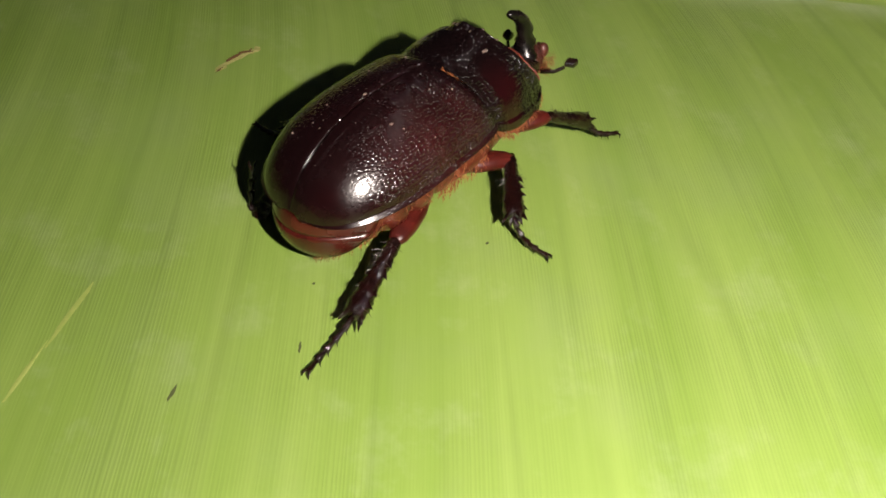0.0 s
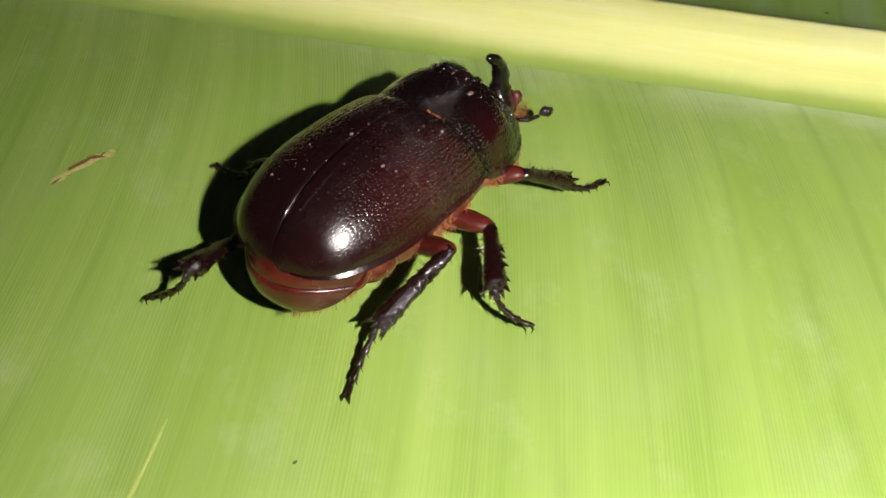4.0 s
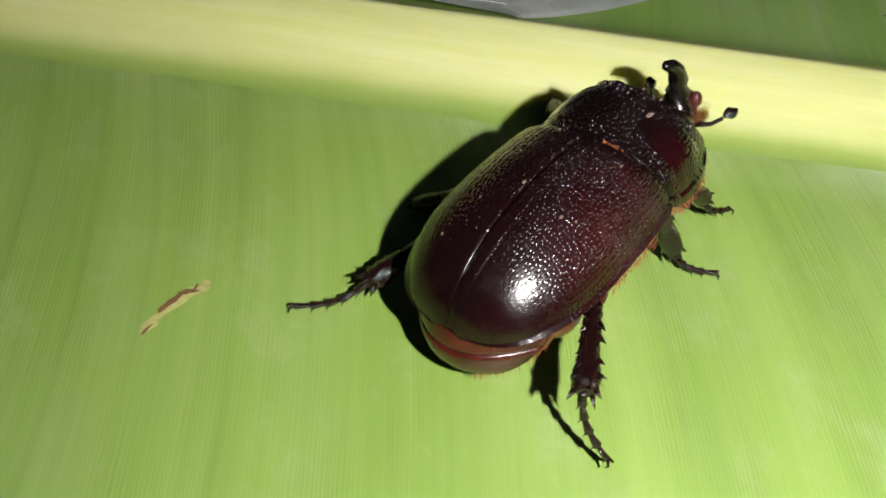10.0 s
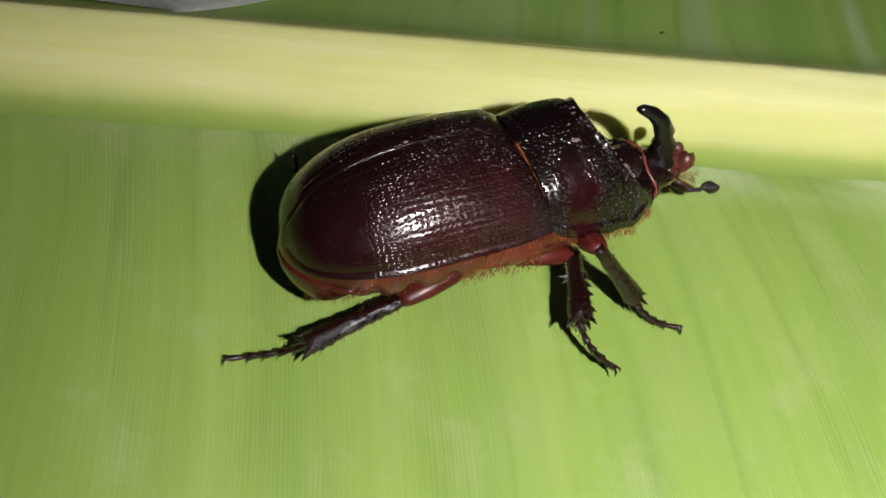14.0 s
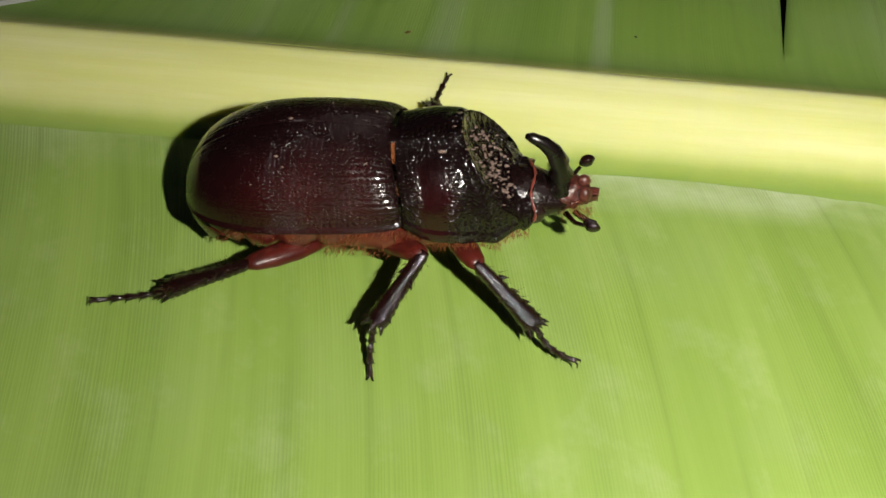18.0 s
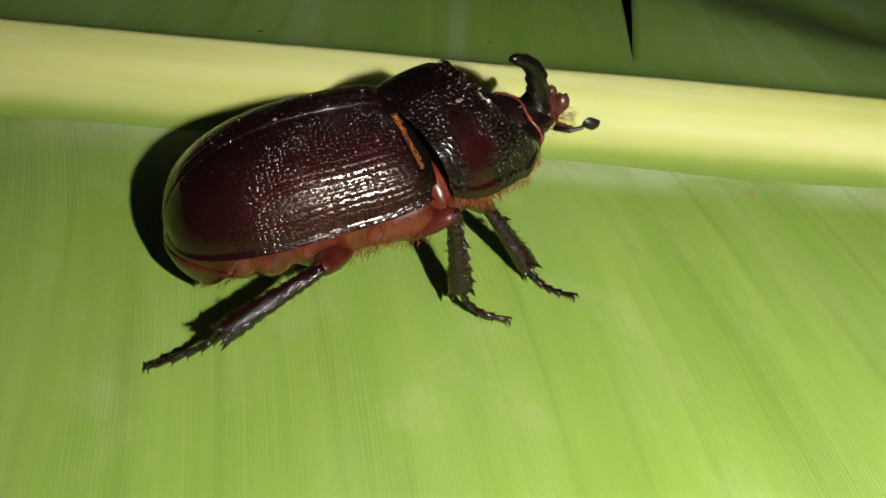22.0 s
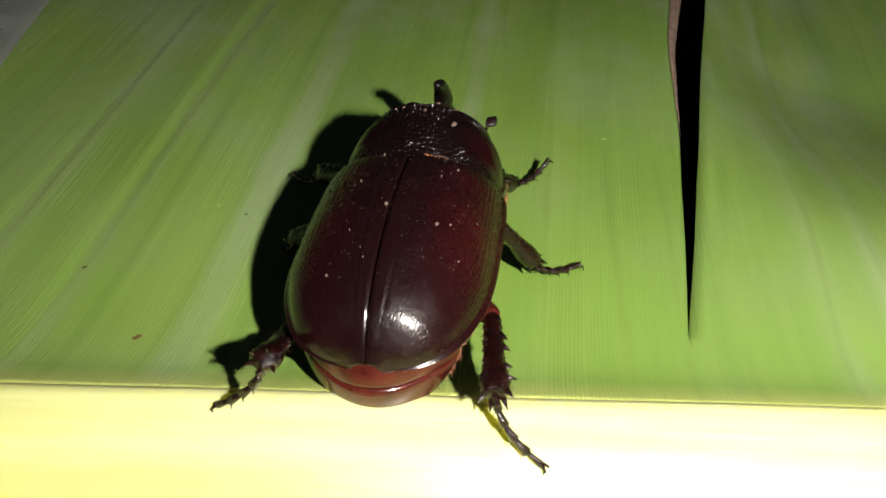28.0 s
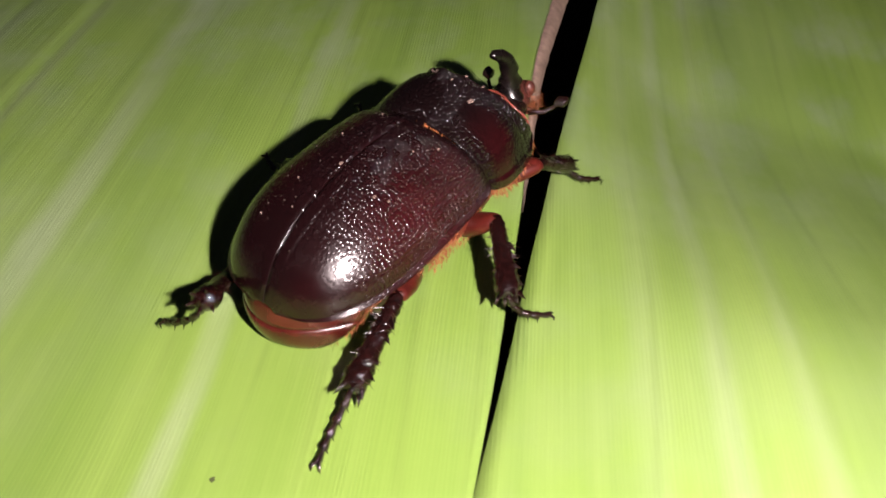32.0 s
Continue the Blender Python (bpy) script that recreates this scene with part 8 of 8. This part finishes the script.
    walk(limbs['middle_left']['tarsus'], [(0, pose(-0.0046, 0.0168, 0.00224, 0, 17.1, 95.2)), (0.5, pose(-0.00231, 0.0168, 0.00224, 0, 17.1, 95.2)), (1, pose(-0.00003, 0.0168, 0.00224, 0, 17.1, 95.2)),
        (1.5, pose(-0.00158, 0.0168, 0.00224, 0, 17.1, 95.2)), (2, pose(-0.00314, 0.0168, 0.00224, 0, 17.1, 95.2)), (2.5, pose(-0.00313, 0.0168, 0.00224, 0, 17.1, 95.2)),
        (3, pose(-0.00312, 0.0168, 0.00224, 0, 17.1, 95.2)), (3.5, pose(-0.00324, 0.0168, 0.00224, 0, 17.1, 95.2)), (4, pose(-0.00337, 0.0168, 0.00224, 0, 17.1, 95.2)),
        (4.5, pose(-0.00349, 0.0168, 0.00224, 0, 17.1, 95.2)), (5, pose(-0.00361, 0.0168, 0.00224, 0, 17.1, 95.2)), (5.5, pose(-0.00373, 0.0168, 0.00224, 0, 17.1, 95.2)),
        (6, pose(0.00106, 0.01492, 0.00248, 0, 19.9, 88)), (6.5, pose(0.00584, 0.01304, 0.00272, 0, 23.8, 75.3)), (7, pose(0.01063, 0.01116, 0.00297, 0, 27.9, 51.8)),
        (7.5, pose(0.00715, 0.01143, 0.00321, 0, 16.5, 62.6)), (8, pose(0.00366, 0.01171, 0.00346, 0, 9.9, 68)), (8.5, pose(0.00221, 0.01249, 0.00272, 0, 12.4, 78.8)),
        (9, pose(0.00075, 0.01326, 0.00198, 0, 14.4, 90)), (9.5, pose(-0.00156, 0.01503, 0.00211, 0, 15.9, 92.9)), (10, pose(-0.00388, 0.0168, 0.00224, 0, 17.1, 95.2)),
        (10.5, pose(-0.00308, 0.0168, 0.00224, 0, 17.1, 95.2)), (11, pose(-0.00228, 0.0168, 0.00224, 0, 17.1, 95.2)), (11.5, pose(-0.00141, 0.0168, 0.00224, 0, 17.1, 95.2)),
        (12, pose(-0.00055, 0.0168, 0.00224, 0, 17.1, 95.2)), (12.5, pose(-0.00262, 0.0168, 0.00224, 0, 17.1, 95.2)), (13, pose(-0.0047, 0.0168, 0.00224, 0, 17.1, 95.2)),
        (13.5, pose(-0.00451, 0.0168, 0.00224, 0, 17.1, 95.2)), (14, pose(-0.00433, 0.0168, 0.00224, 0, 17.1, 95.2)), (14.5, pose(-0.00415, 0.0168, 0.00224, 0, 17.1, 95.2)),
        (15, pose(-0.00396, 0.0168, 0.00224, 0, 17.1, 95.2)), (15.5, pose(-0.00378, 0.0168, 0.00224, 0, 17.1, 95.2)), (16, pose(-0.0036, 0.0168, 0.00224, 0, 17.1, 95.2)),
        (16.5, pose(-0.00172, 0.0168, 0.00224, 0, 17.1, 95.2)), (17, pose(0.00015, 0.0168, 0.00224, 0, 17.1, 95.2)), (17.5, pose(-0.00213, 0.0168, 0.00224, 0, 17.1, 95.2)),
        (18, pose(-0.00441, 0.0168, 0.00224, 0, 17.1, 95.2)), (18.5, pose(-0.00292, 0.0168, 0.00224, 0, 17.1, 95.2)), (19, pose(-0.00143, 0.0168, 0.00224, 0, 17.1, 95.2)),
        (19.5, pose(-0.00135, 0.0168, 0.00224, 0, 17.1, 95.2)), (20, pose(-0.00126, 0.0168, 0.00224, 0, 17.1, 95.2)), (20.5, pose(-0.00288, 0.0168, 0.00224, 0, 17.1, 95.2)),
        (21, pose(-0.00449, 0.0168, 0.00224, 0, 17.1, 95.2)), (21.5, pose(-0.00219, 0.0168, 0.00224, 0, 17.1, 95.2)), (22, pose(0.0001, 0.0168, 0.00224, 0, 17.1, 95.2)),
        (22.5, pose(-0.00167, 0.0168, 0.00224, 0, 17.1, 95.2)), (23, pose(-0.00344, 0.0168, 0.00224, 0, 17.1, 95.2)), (23.5, pose(-0.00312, 0.0168, 0.00224, 0, 17.1, 95.2)),
        (24, pose(-0.00281, 0.0168, 0.00224, 0, 17.1, 95.2)), (24.5, pose(-0.00028, 0.01316, 0.0028, 0, 29, 82.4)), (25, pose(0.00224, 0.00952, 0.00336, 0, 45, 53.1)),
        (25.5, pose(0.00224, 0.00952, 0.00336, 0, 45, 53.1)), (26, pose(0.00224, 0.00952, 0.00336, 0, 45, 53.1)), (26.5, pose(0.00277, 0.01047, 0.00301, 0, 41.4, 55.3)),
        (27, pose(0.0033, 0.01142, 0.00267, 0, 37.9, 57.2)), (27.5, pose(0.00383, 0.01237, 0.00232, 0, 34.4, 58.9)), (28, pose(0.00436, 0.01332, 0.00197, 0, 31, 60.4)),
        (28.5, pose(0.00489, 0.01427, 0.00163, 0, 27.7, 61.7)), (29, pose(0.00542, 0.01522, 0.00128, 0, 24.6, 62.9)), (29.5, pose(0.00322, 0.01609, 0.00146, 0, 21.2, 67.6)),
        (30, pose(0.00102, 0.01696, 0.00165, 0, 18.7, 70.8)), (30.5, pose(0.00102, 0.01696, 0.00165, 0, 18.7, 70.8)), (31, pose(0.00102, 0.01696, 0.00165, 0, 18.7, 70.8)),
        (31.5, pose(0.00102, 0.01696, 0.00165, 0, 18.7, 70.8)), (32, pose(0.00102, 0.01696, 0.00165, 0, 18.7, 70.8))])
    walk(limbs['hind_left']['femur'], [(0, pose(-0.00457, 0.00486, 0.00466, 0, -17.5, 151.8)), (0.5, pose(-0.00726, 0.00585, 0.00476, 0, -1.3, 160.2)), (1, pose(-0.0106, 0.00655, 0.00391, 0, 7.4, 164.6)),
        (1.5, pose(-0.00681, 0.00579, 0.00469, 0, 0.4, 157.7)), (2, pose(-0.00395, 0.00436, 0.00446, 0, -14.3, 142.8)), (2.5, pose(-0.00587, 0.0057, 0.00458, 0, 4.9, 146.5)),
        (3, pose(-0.0083, 0.00712, 0.00354, 0, 15.5, 148.6)), (3.5, pose(-0.00778, 0.00681, 0.00374, 0, 15, 148.5)), (4, pose(-0.00725, 0.0065, 0.00393, 0, 14.5, 148.4)),
        (4.5, pose(-0.00673, 0.00618, 0.00412, 0, 13.8, 148.2)), (5, pose(-0.00621, 0.00586, 0.00429, 0, 13.2, 148.1)), (5.5, pose(-0.00568, 0.00554, 0.00445, 0, 12.4, 147.9)),
        (6, pose(-0.00516, 0.00522, 0.00459, 0, 11.4, 147.7)), (6.5, pose(-0.0044, 0.00472, 0.00478, 0, 12.2, 145.2)), (7, pose(-0.00372, 0.00415, 0.005, 0, 13.1, 141.9)),
        (7.5, pose(-0.00401, 0.00449, 0.00488, 0, 11.8, 147.8)), (8, pose(-0.00441, 0.00478, 0.00476, 0, 10.6, 152.9)), (8.5, pose(-0.00544, 0.00525, 0.00457, 0, 9.4, 156.2)),
        (9, pose(-0.00653, 0.00564, 0.00441, 0, 8.4, 158.6)), (9.5, pose(-0.00415, 0.00462, 0.00464, 0, -5.6, 150.9)), (10, pose(-0.00338, 0.00359, 0.00359, 0, -30.6, 134.9)),
        (10.5, pose(-0.00605, 0.00539, 0.0049, 0, -7.7, 160.9)), (11, pose(-0.01089, 0.00608, 0.00455, 0, 1.4, 169.4)), (11.5, pose(-0.009, 0.00535, 0.00426, 0, 5.8, 174.3)),
        (12, pose(-0.00726, 0.00487, 0.00417, 0, 11.7, -178.8)), (12.5, pose(-0.00359, 0.0046, 0.00473, 0, 1.1, 163.7)), (13, pose(-0.00336, 0.00277, 0.00368, 0, -22, 121.8)),
        (13.5, pose(-0.00314, 0.00307, 0.00371, 0, -22.3, 130.1)), (14, pose(-0.00305, 0.00343, 0.00379, 0, -22.2, 137.8)), (14.5, pose(-0.00308, 0.00379, 0.00391, 0, -21.8, 144.9)),
        (15, pose(-0.00324, 0.00412, 0.00406, 0, -21.2, 151.1)), (15.5, pose(-0.0035, 0.00441, 0.00422, 0, -20.4, 156.5)), (16, pose(-0.00385, 0.00464, 0.00438, 0, -19.7, 161.2)),
        (16.5, pose(-0.00385, 0.00464, 0.00438, 0, -19.7, 161.2)), (17, pose(-0.00385, 0.00464, 0.00438, 0, -19.7, 161.2)), (17.5, pose(-0.00385, 0.00464, 0.00438, 0, -19.7, 161.2)),
        (18, pose(-0.00385, 0.00464, 0.00438, 0, -19.7, 161.2)), (18.5, pose(-0.00385, 0.00464, 0.00438, 0, -19.7, 161.2)), (19, pose(-0.00385, 0.00464, 0.00438, 0, -19.7, 161.2)),
        (19.5, pose(-0.00385, 0.00464, 0.00438, 0, -19.7, 161.2)), (20, pose(-0.00385, 0.00464, 0.00438, 0, -19.7, 161.2)), (20.5, pose(-0.00471, 0.00493, 0.0047, 0, -7, 167.6)),
        (21, pose(-0.006, 0.00511, 0.00465, 0, 2.4, 172)), (21.5, pose(-0.00471, 0.00493, 0.0047, 0, -7, 167.6)), (22, pose(-0.00385, 0.00464, 0.00438, 0, -19.7, 161.2)),
        (22.5, pose(-0.00385, 0.00464, 0.00438, 0, -19.7, 161.2)), (23, pose(-0.00385, 0.00464, 0.00438, 0, -19.7, 161.2)), (23.5, pose(-0.00385, 0.00464, 0.00438, 0, -19.7, 161.2)),
        (24, pose(-0.00385, 0.00464, 0.00438, 0, -19.7, 161.2)), (24.5, pose(-0.00342, 0.00297, 0.00525, 0, 13.1, 123.2)), (25, pose(-0.00469, 0.0052, 0.00451, 0, 35.3, 86.7)),
        (25.5, pose(-0.00392, 0.00365, 0.00534, 0, 23, 121.4)), (26, pose(-0.00395, 0.00457, 0.00471, 0, 0.6, 154.4)), (26.5, pose(-0.00465, 0.0049, 0.0047, 0, -2.5, 155.9)),
        (27, pose(-0.00539, 0.00521, 0.00477, 0, -5.1, 157.2)), (27.5, pose(-0.00614, 0.0055, 0.0049, 0, -7.2, 158.2)), (28, pose(-0.00691, 0.00577, 0.00507, 0, -8.9, 159.1)),
        (28.5, pose(-0.00768, 0.00602, 0.00528, 0, -10.4, 159.8)), (29, pose(-0.00846, 0.00627, 0.00552, 0, -11.6, 160.4)), (29.5, pose(-0.00722, 0.00624, 0.00508, 0, -7.6, 152.5)),
        (30, pose(-0.00627, 0.0061, 0.00479, 0, -2.6, 143.1)), (30.5, pose(-0.00759, 0.00663, 0.00474, 0, -0.7, 149.5)), (31, pose(-0.00908, 0.00703, 0.00464, 0, 0.8, 154.4)),
        (31.5, pose(-0.00915, 0.00651, 0.00482, 0, -1.5, 160.5)), (32, pose(-0.00932, 0.00603, 0.00501, 0, -3.7, 166.6))])
    walk(limbs['hind_left']['tibia'], [(0, pose(-0.01098, 0.00829, 0.00694, 0, 45.9, 172.9)), (0.5, pose(-0.01443, 0.00842, 0.00493, 0, 1.6, -162.2)), (1, pose(-0.01788, 0.00855, 0.00293, 0, -20.9, -147.5)),
        (1.5, pose(-0.01386, 0.00869, 0.00464, 0, -4.7, -172.3)), (2, pose(-0.00983, 0.00882, 0.00635, 0, 23.9, 162.4)), (2.5, pose(-0.0122, 0.00989, 0.00393, 0, 0.2, -177.7)),
        (3, pose(-0.01456, 0.01095, 0.0015, 0, -23.8, -157.6)), (3.5, pose(-0.01405, 0.01066, 0.00177, 0, -23.8, -159.7)), (4, pose(-0.01353, 0.01037, 0.00203, 0, -23, -161.7)),
        (4.5, pose(-0.01302, 0.01008, 0.00229, 0, -21.2, -163.6)), (5, pose(-0.0125, 0.00978, 0.00256, 0, -18, -165.5)), (5.5, pose(-0.01199, 0.00949, 0.00282, 0, -13.6, -167.3)),
        (6, pose(-0.01147, 0.0092, 0.00308, 0, -8.4, -169.1)), (6.5, pose(-0.01051, 0.00897, 0.00318, 0, -28.7, -176.1)), (7, pose(-0.00955, 0.00873, 0.00327, 0, -39.1, 174.8)),
        (7.5, pose(-0.01031, 0.00846, 0.00332, 0, -37.6, -178.8)), (8, pose(-0.01108, 0.00819, 0.00337, 0, -27.3, -173.3)), (8.5, pose(-0.01231, 0.00829, 0.00333, 0, -36.1, -167.3)),
        (9, pose(-0.01354, 0.00838, 0.0033, 0, -35.9, -160.8)), (9.5, pose(-0.01077, 0.00831, 0.00539, 0, -18.1, 176.9)), (10, pose(-0.008, 0.00824, 0.00747, 0, 13, 158.6)),
        (10.5, pose(-0.01318, 0.00786, 0.00591, 0, -18.4, -174.8)), (11, pose(-0.01837, 0.00748, 0.00435, 0, -34.4, -142.2)), (11.5, pose(-0.01654, 0.0061, 0.00349, 0, -31.3, -136.1)),
        (12, pose(-0.01471, 0.00472, 0.00263, 0, -18.5, -130.7)), (12.5, pose(-0.0109, 0.00674, 0.00458, 0, -2.1, -173.2)), (13, pose(-0.00709, 0.00877, 0.00653, 0, 26.5, 142.6)),
        (13.5, pose(-0.00768, 0.00847, 0.0066, 0, 31.9, 140.7)), (14, pose(-0.00827, 0.00816, 0.00667, 0, 41.4, 137)), (14.5, pose(-0.00887, 0.00786, 0.00674, 0, 58.1, 127.5)),
        (15, pose(-0.00946, 0.00755, 0.00681, 0, 77.4, 79.7)), (15.5, pose(-0.01005, 0.00725, 0.00688, 0, 69.3, -1.8)), (16, pose(-0.01064, 0.00694, 0.00694, 0, 56.5, -16.9)),
        (16.5, pose(-0.01064, 0.00694, 0.00694, 0, 56.5, -16.9)), (17, pose(-0.01064, 0.00694, 0.00694, 0, 56.5, -16.9)), (17.5, pose(-0.01064, 0.00694, 0.00694, 0, 56.5, -16.9)),
        (18, pose(-0.01064, 0.00694, 0.00694, 0, 56.5, -16.9)), (18.5, pose(-0.01064, 0.00694, 0.00694, 0, 56.5, -16.9)), (19, pose(-0.01064, 0.00694, 0.00694, 0, 56.5, -16.9)),
        (19.5, pose(-0.01064, 0.00694, 0.00694, 0, 56.5, -16.9)), (20, pose(-0.01064, 0.00694, 0.00694, 0, 56.5, -16.9)), (20.5, pose(-0.01209, 0.00656, 0.00564, 0, 54.5, -162.5)),
        (21, pose(-0.01354, 0.00617, 0.00433, 0, 22.1, -176.7)), (21.5, pose(-0.01209, 0.00656, 0.00564, 0, 54.5, -162.5)), (22, pose(-0.01064, 0.00694, 0.00694, 0, 56.5, -16.9)),
        (22.5, pose(-0.01064, 0.00694, 0.00694, 0, 56.5, -16.9)), (23, pose(-0.01064, 0.00694, 0.00694, 0, 56.5, -16.9)), (23.5, pose(-0.01064, 0.00694, 0.00694, 0, 56.5, -16.9)),
        (24, pose(-0.01064, 0.00694, 0.00694, 0, 56.5, -16.9)), (24.5, pose(-0.00748, 0.00918, 0.00352, 0, 62.4, -149.3)), (25, pose(-0.00433, 0.01141, 0.0001, 0, 33.5, -170.2)),
        (25.5, pose(-0.00758, 0.00963, 0.00237, 0, 8.6, -178.3)), (26, pose(-0.01082, 0.00785, 0.00464, 0, -5.3, 174.9)), (26.5, pose(-0.0116, 0.00801, 0.00504, 0, -13.6, 178)),
        (27, pose(-0.01238, 0.00816, 0.00544, 0, -21.3, -178.7)), (27.5, pose(-0.01316, 0.00831, 0.00585, 0, -27.6, -175.1)), (28, pose(-0.01393, 0.00846, 0.00625, 0, -32.4, -171.2)),
        (28.5, pose(-0.01471, 0.00861, 0.00665, 0, -35.9, -167.1)), (29, pose(-0.01549, 0.00876, 0.00706, 0, -38.5, -162.7)), (29.5, pose(-0.01392, 0.00972, 0.00609, 0, -34.8, -165.3)),
        (30, pose(-0.01235, 0.01067, 0.00513, 0, -22.1, -167.6)), (30.5, pose(-0.01415, 0.0105, 0.00483, 0, -24.1, -158.9)), (31, pose(-0.01594, 0.01032, 0.00453, 0, -25.6, -149.8)),
        (31.5, pose(-0.01633, 0.00905, 0.00502, 0, -34.7, -147)), (32, pose(-0.01671, 0.00779, 0.00551, 0, -34.8, -144))])
    walk(limbs['hind_left']['tarsus'], [(0, pose(-0.01762, 0.00912, 0.00002, 0, -64.4, 31.8)), (0.5, pose(-0.0236, 0.00548, 0.00467, 0, 21.6, 53.3)), (1, pose(-0.02547, 0.00372, 0.00637, 0, 41.1, 125.3)),
        (1.5, pose(-0.02337, 0.0074, 0.00543, 0, 31.8, 134.5)), (2, pose(-0.01823, 0.01148, 0.00245, 0, 11.5, 163.2)), (2.5, pose(-0.02182, 0.0095, 0.00389, 0, 35.5, 126.3)),
        (3, pose(-0.02271, 0.0076, 0.00539, 0, 46.8, 104.4)), (3.5, pose(-0.02231, 0.0076, 0.00565, 0, 48.1, 105.3)), (4, pose(-0.02195, 0.00758, 0.0058, 0, 49.6, 105.9)),
        (4.5, pose(-0.02163, 0.00754, 0.00578, 0, 51.6, 105.7)), (5, pose(-0.02137, 0.00749, 0.00553, 0, 54, 104.8)), (5.5, pose(-0.02112, 0.00744, 0.00508, 0, 56.8, 103.6)),
        (6, pose(-0.02083, 0.00739, 0.00449, 0, 56.6, 102.9)), (6.5, pose(-0.01894, 0.00839, 0.00781, 0, 61.9, 82.3)), (7, pose(-0.017, 0.00942, 0.00934, 0, 62.9, 62.8)),
        (7.5, pose(-0.01794, 0.00831, 0.00919, 0, 68.4, 80.7)), (8, pose(-0.01958, 0.00719, 0.00778, 0, 74.8, 93.3)), (8.5, pose(-0.0199, 0.00658, 0.00901, 0, 76.3, 146.4)),
        (9, pose(-0.02091, 0.00582, 0.00896, 0, 75.2, -180)), (9.5, pose(-0.01991, 0.00881, 0.00838, 0, 45.1, 143.9)), (10, pose(-0.01674, 0.01167, 0.00531, 0, 4.8, 144.7)),
        (10.5, pose(-0.02229, 0.00703, 0.00895, 0, 26.8, 119.5)), (11, pose(-0.02465, 0.00261, 0.0098, 0, 35.5, 118.4)), (11.5, pose(-0.02246, 0.00039, 0.0085, 0, 31.6, 130.3)),
        (12, pose(-0.02067, -0.00221, 0.00568, 0, 31.3, 136.6)), (12.5, pose(-0.02046, 0.00561, 0.00493, 0, 12.9, 125)), (13, pose(-0.01394, 0.014, 0.00224, 0, -16.3, 161.6)),
        (13.5, pose(-0.01401, 0.01365, 0.00151, 0, -34.9, 165.9)), (14, pose(-0.01355, 0.01309, 0.0003, 0, -76.3, -179.4)), (14.5, pose(-0.01196, 0.0119, -0.00144, 0, -91.7, 25.6)),
        (15, pose(-0.00908, 0.00962, -0.00259, 0, -91.6, -20.1)), (15.5, pose(-0.00664, 0.00714, -0.00213, 0, -93.2, -54.4)), (16, pose(-0.00555, 0.0054, -0.00108, 0, -81, 71.9)),
        (16.5, pose(-0.00555, 0.0054, -0.00108, 0, -72.6, 71.9)), (17, pose(-0.00555, 0.0054, -0.00108, 0, -52.9, 71.9)), (17.5, pose(-0.00555, 0.0054, -0.00108, 0, -47.5, 71.9)),
        (18, pose(-0.00555, 0.0054, -0.00108, 0, -47.5, 71.9)), (18.5, pose(-0.00555, 0.0054, -0.00108, 0, -57.2, 71.9)), (19, pose(-0.00555, 0.0054, -0.00108, 0, -73.2, 71.9)),
        (19.5, pose(-0.00555, 0.0054, -0.00108, 0, -80, 71.9)), (20, pose(-0.00555, 0.0054, -0.00108, 0, -80.6, 71.9)), (20.5, pose(-0.01743, 0.00488, -0.0022, 0, -83.8, 77.4)),
        (21, pose(-0.02245, 0.00565, 0.00071, 0, 15.8, -178.1)), (21.5, pose(-0.01743, 0.00488, -0.0022, 0, -75.1, 77.4)), (22, pose(-0.00555, 0.0054, -0.00108, 0, -38.8, 71.9)),
        (22.5, pose(-0.00555, 0.0054, -0.00108, 0, -38.8, 71.9)), (23, pose(-0.00555, 0.0054, -0.00108, 0, -38.8, 71.9)), (23.5, pose(-0.00555, 0.0054, -0.00108, 0, -38.8, 71.9)),
        (24, pose(-0.00555, 0.0054, -0.00108, 0, -38.8, 71.9)), (24.5, pose(-0.01132, 0.0069, -0.00501, 0, -5.9, 44.3)), (25, pose(-0.01224, 0.01004, -0.00521, 0, 63, 71)),
        (25.5, pose(-0.01709, 0.00935, 0.00093, 0, 54.2, 32.5)), (26, pose(-0.02037, 0.00871, 0.00553, 0, 52.2, 17.3)), (26.5, pose(-0.02095, 0.00834, 0.00731, 0, 55.5, 24.3)),
        (27, pose(-0.02135, 0.00795, 0.00894, 0, 54.3, 37.2)), (27.5, pose(-0.02166, 0.00758, 0.01031, 0, 51.1, 60.2)), (28, pose(-0.02197, 0.00722, 0.01141, 0, 49.8, 91.8)),
        (28.5, pose(-0.02232, 0.00687, 0.0123, 0, 36.1, 117.8)), (29, pose(-0.02269, 0.00653, 0.01306, 0, 23.1, 133.6)), (29.5, pose(-0.02158, 0.00771, 0.01159, 0, 14.8, 139.1)),
        (30, pose(-0.02107, 0.00875, 0.00875, 0, 24.5, 137.3)), (30.5, pose(-0.02235, 0.00733, 0.00876, 0, 31, 127.8)), (31, pose(-0.02345, 0.00595, 0.00869, 0, 31.4, 121.1)),
        (31.5, pose(-0.02297, 0.00474, 0.0105, 0, 35.4, 115.7)), (32, pose(-0.02311, 0.00314, 0.011, 0, 44.1, 101))])


motions()
